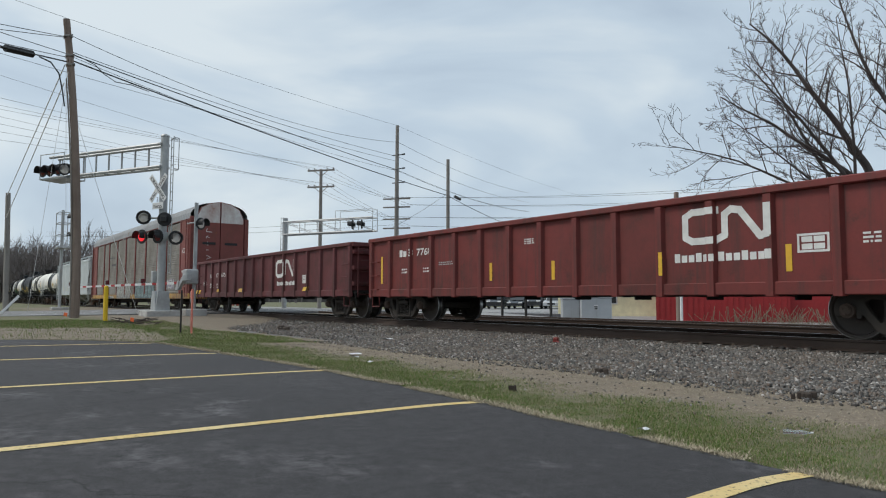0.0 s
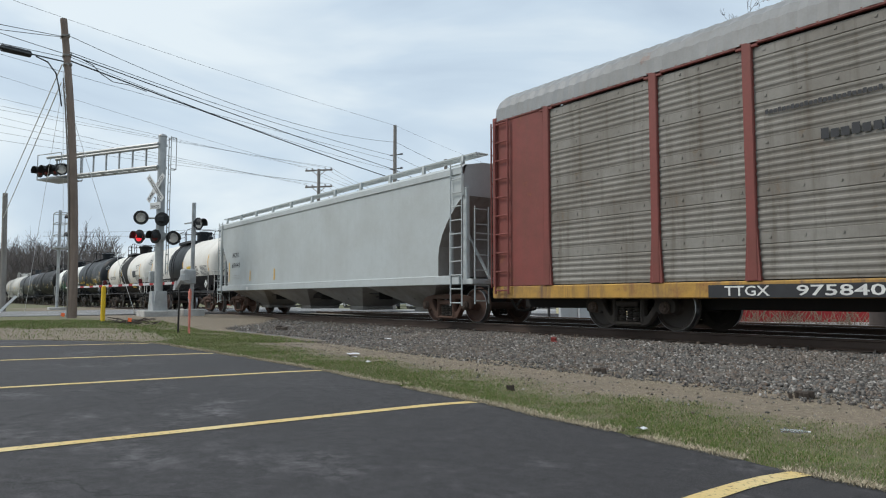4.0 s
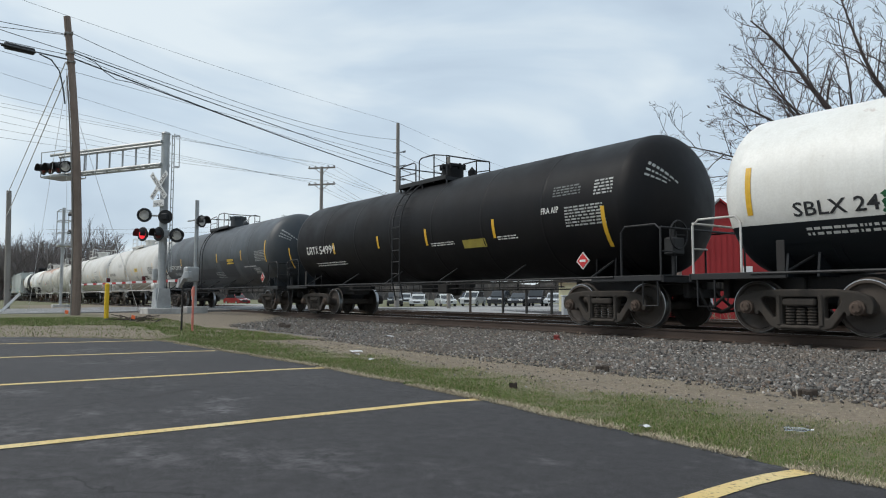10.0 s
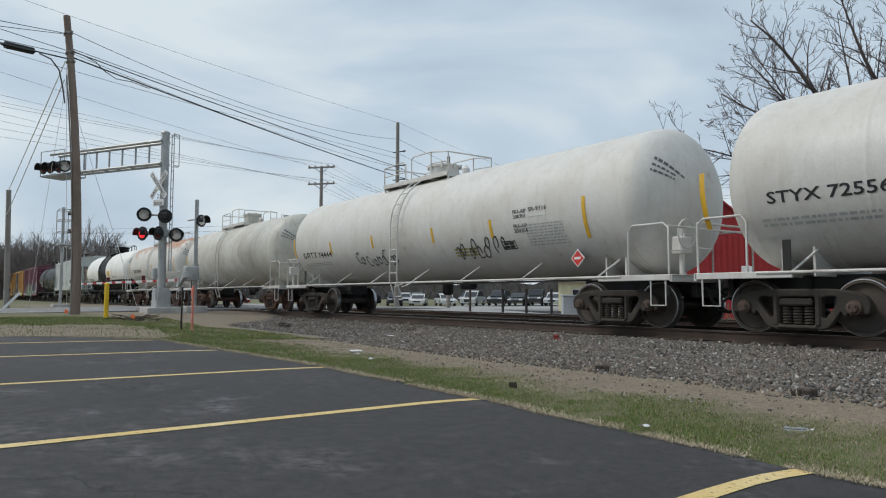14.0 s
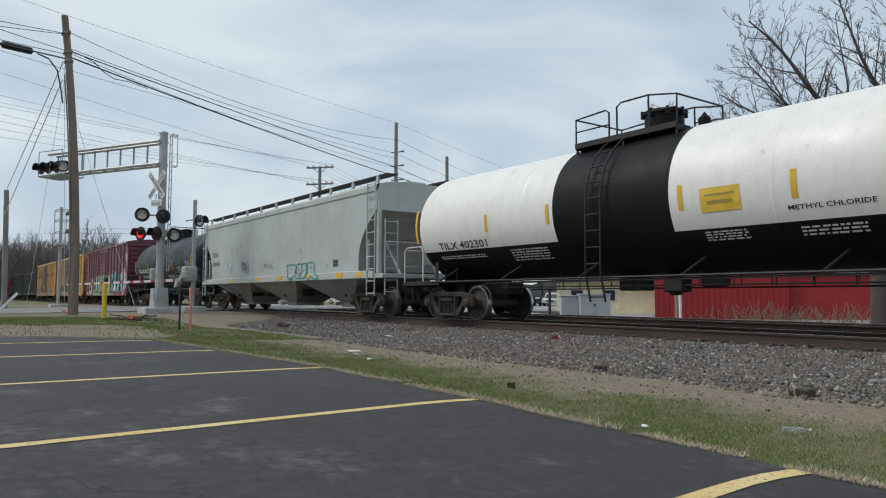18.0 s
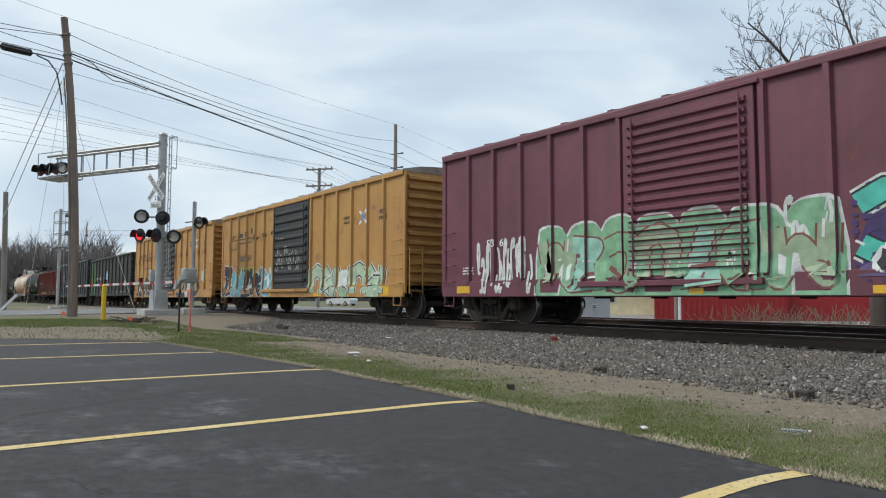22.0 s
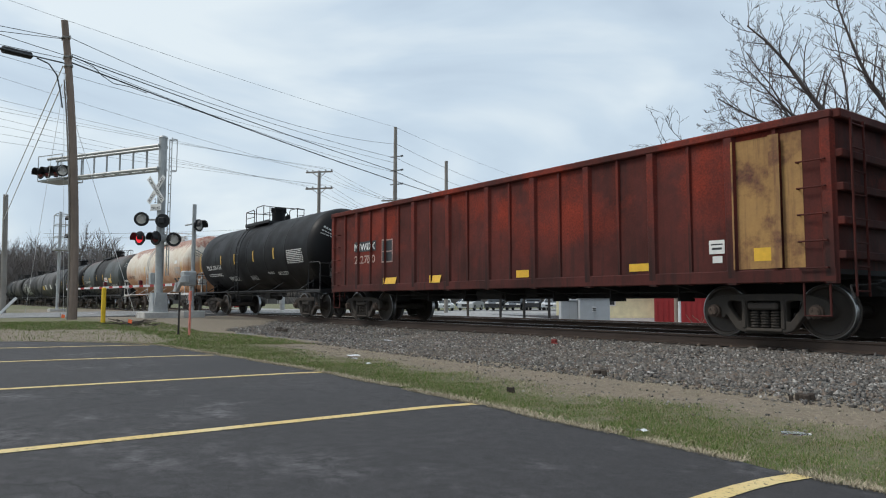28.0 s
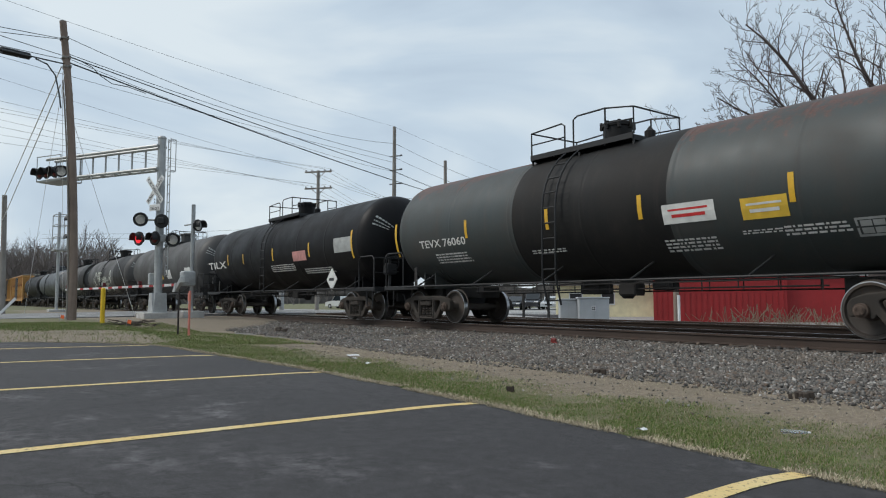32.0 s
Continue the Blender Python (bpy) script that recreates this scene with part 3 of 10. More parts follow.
def scatter_grass():
    rng = np.random.RandomState(5)
    m, n, l, b = node_mat("grass_blade")
    ge = n.new("ShaderNodeNewGeometry")
    r = n.new("ShaderNodeValToRGB")
    r.color_ramp.elements[0].color, r.color_ramp.elements[1].color = (0.075, 0.125, 0.026, 1), (0.36, 0.30, 0.19, 1)
    for p, c in ((0.30, (0.105, 0.175, 0.036, 1)), (0.58, (0.140, 0.205, 0.052, 1)), (0.74, (0.21, 0.19, 0.095, 1))):
        e = r.color_ramp.elements.new(p)
        e.color = c
    l.new(ge.outputs["Random Per Island"], r.inputs[0])
    l.new(r.outputs[0], b.inputs["Base Color"])
    b.inputs["Roughness"].default_value = 0.8
    b.inputs["Specular IOR Level"].default_value = 0.2
    patchy = Chart(lambda x, y: noise.noise((x * 0.8, y * 1.1, 2)) + 0.6 * noise.noise((x * 2.7, y * 2.7, 4)), -28, 2, 0, 8, 0.1)
    height = Chart(ground_z, -28, 2, 0, 8, 0.1)
    rim = Chart(lambda x, y: edge_y(x) if x > -14.9 else -9, -28, 2, 0, 0.1, 0.05)
    reach = Chart(lambda x, y: 5.25 + 0.55 * noise.noise((x * 0.7, 0, 1)) + 0.3 * noise.noise((x * 2.3, 0, 6)), -28, 2, 0, 0.1, 0.05)
    X, Y, T, S = [], [], [], []
    for x0, x1, y0, y1, cnt, tall, wide in ((-5.5, 0.5, 3.4, 6.3, 240000, 0.026, 0.0016), (-9, -5.5, 3.4, 6.3, 110000, 0.028, 0.0022), (-15, -9, 2.5, 6.3, 90000, 0.032, 0.0032), (-27, -14, 0.5, 7.0, 70000, 0.050, 0.006), (-24, 0.5, 5.4, 7.4, 9000, 0.030, 0.003)):
        X.append(rng.uniform(x0, x1, cnt))
        Y.append(rng.uniform(y0, y1, cnt))
        T.append(np.full(cnt, tall))
        S.append(np.full(cnt, wide))
    X, Y, T, S = (np.concatenate(q) for q in (X, Y, T, S))
    d = patchy.at(X, Y)
    lim = reach.at(X, Y * 0)
    fade = np.clip((Y - lim + 0.8) / 1.5, 0, 1)
    bare = (X < -14.2) & (X > -20.6 + 2.0 * d) & (Y < 4.2 + 0.8 * d) & (rng.rand(len(X)) < 0.85)
    keep = ~bare & ((X < -14) | (rng.rand(len(X)) > fade * fade * (3 - 2 * fade))) & (rng.rand(len(X)) < 0.97 + 0.6 * d) & (Y > rim.at(X, Y * 0) - 0.02)
    X, Y, T, S, d = X[keep], Y[keep], T[keep], S[keep], d[keep]
    h = T * rng.uniform(0.35, 1.0, len(X)) * (1.0 + 0.4 * d)
    blades("grass", "short spring grass with dry blades on the verge", m, X, Y, height.at(X, Y), h, h * rng.uniform(0.2, 1.0, len(X)), S * rng.uniform(0.7, 1.4, len(X)), rng)
    # dry pale growth: a fringe along the asphalt and sparse straw over the dirt
    m2, n2, l2, b2 = node_mat("dry_grass")
    g2 = n2.new("ShaderNodeNewGeometry")
    l2.new(ramp(n2, l2, g2.outputs["Random Per Island"], 0.0, 1.0, (0.20, 0.165, 0.105, 1), (0.50, 0.43, 0.31, 1)), b2.inputs["Base Color"])
    b2.inputs["Roughness"].default_value = 0.9
    gaps = Chart(lambda x, y: noise.noise((x * 2.1, 3, 1)), -28, 2, 0, 0.1, 0.05)
    X = rng.uniform(-15, 0.5, 42000)
    Y = rim.at(X, X * 0) + np.abs(rng.normal(0, 0.085, len(X))) - 0.05
    keep = gaps.at(X, X * 0) > -0.22
    X, Y = X[keep], Y[keep]
    X2, Y2 = np.concatenate([rng.uniform(-14, 0.5, 90000), rng.uniform(-27, -14, 9000)]), rng.uniform(4.0, 7.7, 99000)
    thin = Chart(lambda x, y: noise.noise((x * 0.9, y * 1.4, 8)) + 0.5 * noise.noise((x * 3.1, y * 3.1, 2)), -28, 2, 3, 8, 0.1)
    keep = thin.at(X2, Y2) > rng.uniform(-0.5, 0.3, len(X2))
    X, Y, near = np.concatenate([X, X2[keep]]), np.concatenate([Y, Y2[keep]]), len(X)
    z = height.at(X, Y)
    z[:near] += 0.026
    far = 1 + 0.09 * np.clip(-4 - X, 0, 20)
    blades("dry_grass", "pale dead grass along the asphalt and over bare dirt", m2, X, Y, z, np.where(np.arange(len(X)) < near, 1.5, 1.0) * rng.uniform(0.004, 0.020, len(X)), rng.uniform(0.012, 0.045, len(X)), np.where(np.arange(len(X)) < near, 1.8, 1.0) * rng.uniform(0.0012, 0.0026, len(X)) * far, rng)


def build_road():
    g = Geo()
    # the road that crosses the tracks, and the strip of the street beyond them
    xs = spaced((-46.5, -33.8, 3))
    ys = spaced((-60, 6, 6), (6, 22, 1), (22, 90, 8))
    def rz(y):
        return -0.004 - 0.10 * smooth01(11, 2, y) - 0.45 * smooth01(20, 40, y)
    vs = [(x, y, rz(y)) for x in xs for y in ys]
    n = len(ys)
    fs = [(i * n + j, (i + 1) * n + j, (i + 1) * n + j + 1, i * n + j + 1) for i in range(len(xs) - 1) for j in range(n - 1)]
    k = len(vs)
    vs += [(x, y, z - 0.5) for x, y, z in vs]
    e = len(xs) - 1
    fs += [(e * n + j, e * n + j + 1, k + e * n + j + 1, k + e * n + j) for j in range(n - 1)]
    g.add(vs, fs)
    tagged(part("road", g, M_ROAD), "worn pale asphalt road over the level crossing", "road", kind="structure")


build_road()
scatter_stones()
scatter_grass()
# ---- train: shared parts ----
def run(t):
    """Metres the train has gone at t seconds."""
    return 0.98 * (13.4226 * t + 0.01518 * (t * t / 2 - 16 * t) - 0.0006405 * (t ** 3 / 3 - 256 * t))


CARS, WHEELSETS = [], []
M_GRIME = weathered("truck_grime", (0.046, 0.040, 0.035), (0.085, 0.072, 0.058), 0.7, 0.08, 0.85, 1.0, spec=0.25)
M_BROWNTRUCK = weathered("truck_rust_brown", (0.095, 0.064, 0.048), (0.06, 0.05, 0.04), 0.6, 0.12, 0.85, 2.0)
M_WHEEL = weathered("wheel_steel", (0.050, 0.041, 0.035), (0.085, 0.066, 0.051), 0.8, 0.05, 0.7, 4.0, rust_color=(0.10, 0.06, 0.04))
M_TREAD = plain("wheel_tread", (0.38, 0.38, 0.38), 0.3, 1.0, 0.1, 5)
M_UNDER = weathered("underframe_black", (0.016, 0.015, 0.015), (0.042, 0.036, 0.030), 0.6, 0.0, 0.8, 5.0)
M_BLACKBAR = plain("black_paint", (0.012, 0.012, 0.013), 0.6)
M_WHITEBAR = weathered("white_rail_paint", (0.62, 0.61, 0.58), (0.25, 0.2, 0.16), 0.5, 0.15, 0.6, 6.0)
M_YEL = plain("reflector_yellow", (0.68, 0.40, 0.03), 0.4, 0, 0.1, 8)
M_DECAL_W = plain("stencil_white", (0.66, 0.66, 0.63), 0.6, 0, 0.12, 5)
M_DECAL_G = plain("stencil_grey", (0.36, 0.37, 0.36), 0.6, 0, 0.15, 5)
M_DECAL_K = plain("stencil_black", (0.022, 0.023, 0.026), 0.55, 0, 0.15, 5)
M_DECAL_B = plain("stencil_blue_black", (0.03, 0.035, 0.06), 0.55, 0, 0.15, 5)
M_DECAL_Y = plain("stencil_yellow", (0.70, 0.45, 0.05), 0.55, 0, 0.12, 5)
M_DECAL_R = plain("placard_red", (0.55, 0.03, 0.03), 0.5, 0, 0.1, 5)


def beam(g, p, q, w, y0, y1, mi=0):
    """A bar of width w in the x-z plane from p to q, between y0 and y1."""
    dx, dz = q[0] - p[0], q[1] - p[1]
    k = w / 2 / math.hypot(dx, dz)
    nx, nz = -dz * k, dx * k
    g.prism([(p[0] + nx, p[1] + nz), (p[0] - nx, p[1] - nz), (q[0] - nx, q[1] - nz), (q[0] + nx, q[1] + nz)], y0, y1, "y", mi)


def cut_plate(outlines, y0, y1, edge):
    """A cast plate between y0 and y1 from closed (x, z) outlines, the first its rim, the rest holes, with rounded edges."""
    cu = bpy.data.curves.new("plate", "CURVE")
    cu.dimensions, cu.fill_mode = "2D", "BOTH"
    cu.extrude, cu.bevel_depth, cu.bevel_resolution, cu.offset = (y1 - y0) / 2 - edge, edge, 1, -edge
    for pts in outlines:
        sp = cu.splines.new("POLY")
        sp.points.add(len(pts) - 1)
        for p, (x, z) in zip(sp.points, pts):
            p.co = (x, z, 0, 1)
        sp.use_cyclic_u = True
    ob = bpy.data.objects.new("plate", cu)
    scene.collection.objects.link(ob)
    me = bpy.data.meshes.new_from_object(ob.evaluated_get(bpy.context.evaluated_depsgraph_get()))
    bpy.data.objects.remove(ob)
    bpy.data.curves.remove(cu)
    g = Geo().add([(v.co.x, (y0 + y1) / 2 + v.co.z, v.co.y) for v in me.vertices], [tuple(p.vertices) for p in me.polygons])
    bpy.data.meshes.remove(me)
    return g


def rounded(pts, r, n=3):
    """The polygon with its corners rounded off."""
    out = []
    k = len(pts)
    for i in range(k):
        p = Vector(pts[i])
        a, b = Vector(pts[i - 1]) - p, Vector(pts[(i + 1) % k]) - p
        t = min(r, a.length * 0.45, b.length * 0.45)
        a, b = p + a.normalized() * t, p + b.normalized() * t
        for j in range(n + 1):
            u = j / n
            out.append(tuple(a * (1 - u) ** 2 + p * 2 * u * (1 - u) + b * u * u))
    return out


def side_frame_mesh(mat):
    half_rim = [(0.34, 0.085), (0.50, 0.13), (0.70, 0.40), (0.72, 0.33), (0.79, 0.33), (0.80, 0.545), (0.99, 0.545), (1.00, 0.36), (1.10, 0.36), (1.13, 0.52), (1.07, 0.64), (0.86, 0.715), (0.52, 0.755)]
    rim = rounded(half_rim + [(-x, z) for x, z in half_rim[::-1]], 0.06)
    window = [(0.40, 0.62), (0.40, 0.30), (0.45, 0.28), (0.62, 0.50), (0.66, 0.59), (0.60, 0.635)]
    g = cut_plate([rim, rounded([(-0.29, 0.17), (0.29, 0.17), (0.29, 0.625), (-0.29, 0.625)], 0.04), rounded(window, 0.05), rounded([(-x, z) for x, z in window[::-1]], 0.05)], -1.14, -0.99, 0.022)
    for s in (-1, 1):
        # friction column lips and adapter crowns
        g.box(s * 0.345 - 0.035, s * 0.345 + 0.035, -1.165, -1.13, 0.16, 0.66, 0, 0.015)
        g.box(s * 0.895 - 0.13, s * 0.895 + 0.13, -1.12, -1.0, 0.545, 0.60, 0, 0.02)
    # lower spring seat and the bolster's end
    g.box(-0.33, 0.33, -1.17, -0.95, 0.105, 0.165, 0, 0.02)
    g.box(-0.27, 0.27, -1.19, -0.95, 0.475, 0.60, 0, 0.03)
    return g.mesh("side_frame", mat, SMOOTH)


def spring_mesh():
    g = Geo()
    prof = []
    for k in range(6):
        z = 0.178 + k * 0.048
        prof += [(z, 0.055), (z + 0.012, 0.086), (z + 0.030, 0.086), (z + 0.042, 0.055)]
    g.lathe(prof, "z", 10, centre=(0, -1.06, 0))
    return g.mesh("spring", M_GRIME, SMOOTH)


def wheelset_mesh(mat):
    g = Geo()
    R = 0.457
    for s in (-1, 1):
        prof = [(0.60, 0.10), (0.60, 0.14), (0.70, 0.16), (0.72, 0.34), (0.672, 0.385), (0.672, R + 0.018), (0.682, R + 0.030), (0.695, R + 0.024), (0.706, R + 0.002), (0.815, R - 0.004), (0.818, R - 0.020), (0.818, 0.395), (0.775, 0.375), (0.745, 0.30), (0.775, 0.16), (0.84, 0.135), (0.84, 0.06)]
        g.lathe([(s * a, r) for a, r in prof[:9]], "y", 32)
        g.lathe([(s * a, r) for a, r in prof[8:11]], "y", 32, 1)
        g.lathe([(s * a, r) for a, r in prof[10:]], "y", 32)
        g.lathe([(s * 0.84, 0.135), (s * 1.13, 0.105), (s * 1.15, 0.08), (s * 1.15, 0.005)], "y", 16)
        for k in range(3):
            a = 2.1 * k
            g.box(0.11 * math.cos(a) - 0.02, 0.11 * math.cos(a) + 0.02, s * 0.845 - 0.01, s * 0.845 + 0.01, 0.11 * math.sin(a) - 0.02, 0.11 * math.sin(a) + 0.02)
    g.tube([(0, -0.62, 0), (0, 0.62, 0)], 0.095, 12)
    return g.mesh("wheelset", [mat, M_TREAD], SMOOTH)


def bearing_mesh():
    g = Geo()
    g.lathe([(-1.24, 0.005), (-1.24, 0.07), (-1.225, 0.085), (-1.20, 0.085), (-1.19, 0.115), (-1.10, 0.12), (-1.0, 0.12)], "y", 16)
    for k in range(3):
        a = 2.1 * k + 0.5
        g.box(0.05 * math.cos(a) - 0.014, 0.05 * math.cos(a) + 0.014, -1.26, -1.23, 0.05 * math.sin(a) - 0.014, 0.05 * math.sin(a) + 0.014)
    return g.mesh("bearing_cap", M_BROWNTRUCK, SMOOTH)


M_RUSTFRAME = weathered("truck_rusty", (0.095, 0.052, 0.038), (0.075, 0.058, 0.045), 0.7, 0.15, 0.85, 8.0, rust_color=(0.14, 0.07, 0.045), spec=0.25)
M_RUSTWHEEL = weathered("wheel_rusty", (0.105, 0.055, 0.040), (0.07, 0.055, 0.045), 0.7, 0.10, 0.75, 9.0, rust_color=(0.14, 0.07, 0.045))
SPRINGS, BEARING = spring_mesh(), bearing_mesh()
PLAIN_TRUCK = (side_frame_mesh(M_GRIME), wheelset_mesh(M_WHEEL))
RUSTY_TRUCK = (side_frame_mesh(M_RUSTFRAME), wheelset_mesh(M_RUSTWHEEL))
RUSTY_CARS = (-75.8, -92.7, -216.9, -230.66, -347.37)   # centres of the cars on rusty trucks
BOLSTER = Geo().box(-0.22, 0.22, -0.98, 0.98, 0.50, 0.72, 0, 0.03).box(-0.75, 0.75, -0.06, 0.06, 0.42, 0.5).box(-0.5, -0.44, -0.7, 0.7, 0.38, 0.5).box(0.44, 0.5, -0.7, 0.7, 0.38, 0.5).mesh("truck", M_UNDER)


def truck(car, c, x):
    """A two-axle truck under the car at x."""
    base = part("truck", BOLSTER, None, car, "two-axle truck with cast side frames", at=pose(x, 0, 0))
    frame_me, wheel_me = RUSTY_TRUCK if c in RUSTY_CARS else PLAIN_TRUCK
    for turn in (0, 180):
        part("side_frame", frame_me, None, base, at=pose(0, 0, 0, 0, 0, turn))
        for k in (-0.18, 0.0, 0.18):
            part("spring", SPRINGS, None, base, at=pose(k, 0, 0, 0, 0, turn))
    for s in (-1, 1):
        w = part("wheelset", wheel_me, None, base, at=pose(s * 0.9, 0, 0.457))
        WHEELSETS.append((w, s * 0.9, c + x))
        part("bearing_cap", BEARING, None, base, at=pose(s * 0.9, 0, 0.457))


COUPLER = Geo().box(-0.55, 0.0, -0.09, 0.09, 0.78, 0.98, 0, 0.02).box(0.0, 0.22, -0.16, 0.14, 0.74, 1.02, 0, 0.04).box(0.18, 0.34, -0.17, -0.03, 0.76, 1.0, 0, 0.04).tube([(-0.2, 0.3, 0.8), (0.1, 0.32, 0.55), (0.3, 0.25, 0.42), (0.45, 0.1, 0.5)], 0.03, 8).tube([(-0.25, -0.36, 0.84), (-0.02, -0.36, 0.78), (0.06, -0.35, 0.58), (0.16, -0.28, 0.36), (0.30, -0.12, 0.33), (0.42, 0.0, 0.42)], 0.032, 8).tube([(-0.18, -1.42, 0.86), (-0.18, -0.5, 0.90), (0.02, -0.3, 0.98), (0.14, -0.05, 1.0)], 0.016, 6).tube([(-0.18, -1.42, 0.86), (-0.12, -1.44, 0.66)], 0.016, 6).mesh("coupler", M_UNDER)


def run_gear(car, c, h, half, sill_top=1.02, sill_w=0.35, deep=0.0, stub=False):
    """Trucks, centre sill, couplers and brake gear. half: half of the coupled length."""
    for s in (-1, 1):
        truck(car, c, s * h)
        part("coupler", COUPLER, None, car, at=pose(s * (half - 0.30), 0, 0, 0, 0, 0 if s > 0 else 180))
    b = Geo()
    if stub:
        # short sills at the ends alone; between them only pipes and a small valve hang under the belly
        for s in (-1, 1):
            g = Geo().box(s * (h - 1.5), s * (half - 0.5), -sill_w, sill_w, 0.70, sill_top, 0, 0.02)
            part("stub_sill", g, M_UNDER, car)
        b.tube([(-h + 1.2, -0.45, 1.00), (h - 1.2, -0.45, 1.00)], 0.022, 6).tube([(-h + 1.3, -0.9, 0.97), (h - 1.3, -0.9, 0.97)], 0.012, 6)
        if stub == "piped":
            for y, z in ((-0.62, 0.86), (0.5, 0.82)):
                b.tube([(-h + 1.6, y, z), (h - 1.6, y, z)], 0.016, 6)
            k = int(2 * h / 0.9)
            for i in range(k):
                x = -h + 1.7 + (2 * h - 3.4) * i / (k - 1)
                b.tube([(x, -0.62, 0.84 - 0.05 * (i % 3 == 0)), (x, -0.62, 1.10)], 0.014, 5).tube([(x + 0.2, 0.5, 0.80), (x + 0.2, 0.5, 1.10)], 0.014, 5)
            b.box(0.3, 0.75, -0.7, -0.35, 0.72, 0.98, 0, 0.03).box(-1.2, -0.6, -0.25, 0.25, 0.76, 1.05, 0, 0.03)
        b.tube([(1.0, -0.35, 0.93), (1.5, -0.35, 0.93)], 0.11, 12).box(-h + 1.6, -h + 1.9, -0.6, -0.35, 0.80, 1.02, 0, 0.02)
    else:
        g = Geo().box(-half + 0.5, half - 0.5, -sill_w, sill_w, 0.70 - deep, sill_top, 0, 0.02)
        part("centre_sill", g, M_UNDER, car)
        b.tube([(-1.2, -0.75, 0.82), (-0.2, -0.75, 0.82)], 0.16, 12).tube([(0.6, -0.7, 0.85), (1.0, -0.7, 0.85)], 0.13, 12)
        b.tube([(-h + 1.4, -0.5, 0.70), (h - 1.4, -0.5, 0.70)], 0.02, 6).tube([(-h + 1.4, -0.9, 0.80), (h - 1.4, -0.9, 0.80)], 0.016, 6)
        b.box(-1.9, -1.6, -0.95, -0.6, 0.68, 0.95, 0, 0.02)
        for k in range(7):
            x = -h + 1.8 + k * (2 * h - 3.6) / 6
            b.box(x - 0.02, x + 0.02, -0.95, -0.45, 0.62, 0.9)
    part("brake_gear", b, M_UNDER, car)


def ladder(g, x0, x1, y, z0, z1, step=0.36, r=0.016, mi=0):
    """Two stiles and rungs in a plane of constant y."""
    for x in (x0, x1):
        g.tube([(x, y, z0), (x, y, z1)], r * 1.25, 6, mi)
    k = int((z1 - z0) / step)
    for i in range(k + 1):
        z = z0 + 0.08 + i * (z1 - z0 - 0.16) / max(1, k)
        g.tube([(x0, y, z), (x1, y, z)], r, 6, mi)


def end_ladder(g, x, y0, y1, z0, z1, step=0.36, r=0.016):
    for y in (y0, y1):
        g.tube([(x, y, z0), (x, y, z1)], r * 1.25, 6)
    k = int((z1 - z0) / step)
    for i in range(k + 1):
        z = z0 + 0.08 + i * (z1 - z0 - 0.16) / max(1, k)
        g.tube([(x, y0, z), (x, y1, z)], r, 6)


# ---- markings: thin films that follow the near side of a car ----
SKIN, RAISED = {}, {}


def skin(car):
    return SKIN[car.name]


def flat_skin(*steps):
    """Side of a car: steps of (up to height, outer half width)."""
    def f(z):
        for top, w in steps:
            if z <= top:
                return -w - 0.006
        return -steps[-1][1] - 0.006
    return f


def round_skin(R, zc):
    return lambda z: -math.sqrt(max(0.02, R * R - (z - zc) ** 2)) - 0.006


def conform(car, geo):
    """Lays paint over the posts and the door that stand out from a flat side."""
    spans = RAISED.get(car.name)
    if not spans:
        return geo
    xs = [v[0] for v in geo.v]
    lo, hi = min(xs), max(xs)
    spans = [s for s in spans if s[1] > lo and s[0] < hi]
    if not spans:
        return geo
    me = geo.mesh("film", [])
    bm = bmesh.new()
    bm.from_mesh(me)
    bpy.data.meshes.remove(me)
    for x in sorted({x for s in spans for x in s[:2]}):
        bmesh.ops.bisect_plane(bm, geom=bm.verts[:] + bm.edges[:] + bm.faces[:], plane_co=(x, 0, 0), plane_no=(1, 0, 0))
    for z in sorted({z for s in spans if len(s) > 4 for z in s[3:]}):
        bmesh.ops.bisect_plane(bm, geom=bm.verts[:] + bm.edges[:] + bm.faces[:], plane_co=(0, 0, z), plane_no=(0, 0, 1))
    out = Geo()
    for f in bm.faces:
        c = f.calc_center_median()
        shift = None
        for a, b, y, z, *zt in spans:
            if a < c.x < b and c.z > z and (not zt or c.z < zt[0]):
                shift = y
        vs = [(v.co.x, (v.co.y if shift is None else min(v.co.y, -shift + (v.co.y - skin(car)(max(v.co.z, 1.1))))), v.co.z) for v in f.verts]
        out.add(vs, [tuple(range(len(vs)))])
    bm.free()
    return out


def patch(g, f, x0, x1, z0, z1, lean=0.0):
    k = max(1, int(abs(z1 - z0) / 0.12))
    vs = []
    for i in range(k + 1):
        z = z0 + (z1 - z0) * i / k
        d = lean * (z - z0)
        vs += [(x0 + d, f(z), z), (x1 + d, f(z), z)]
    g.add(vs, [(2 * i, 2 * i + 1, 2 * i + 3, 2 * i + 2) for i in range(k)])


def bar(car, x0, z0, x1, z1, mat, name="marking", label=""):
    g, f = Geo(), skin(car)
    lift = {"marking": 0.0, "paint_patch": 0.0006, "stencil_line": 0.002}.get(name, 0.003)
    patch(g, lambda z: f(z) - lift, x0, x1, z0, z1)
    return part(name, conform(car, g), mat, car, label)


def stripes(car, z0, z1, w, *xs):
    """Upright yellow reflector strips."""
    for x in xs:
        bar(car, x - w / 2, z0, x + w / 2, z1, M_YEL, "reflector_strip")


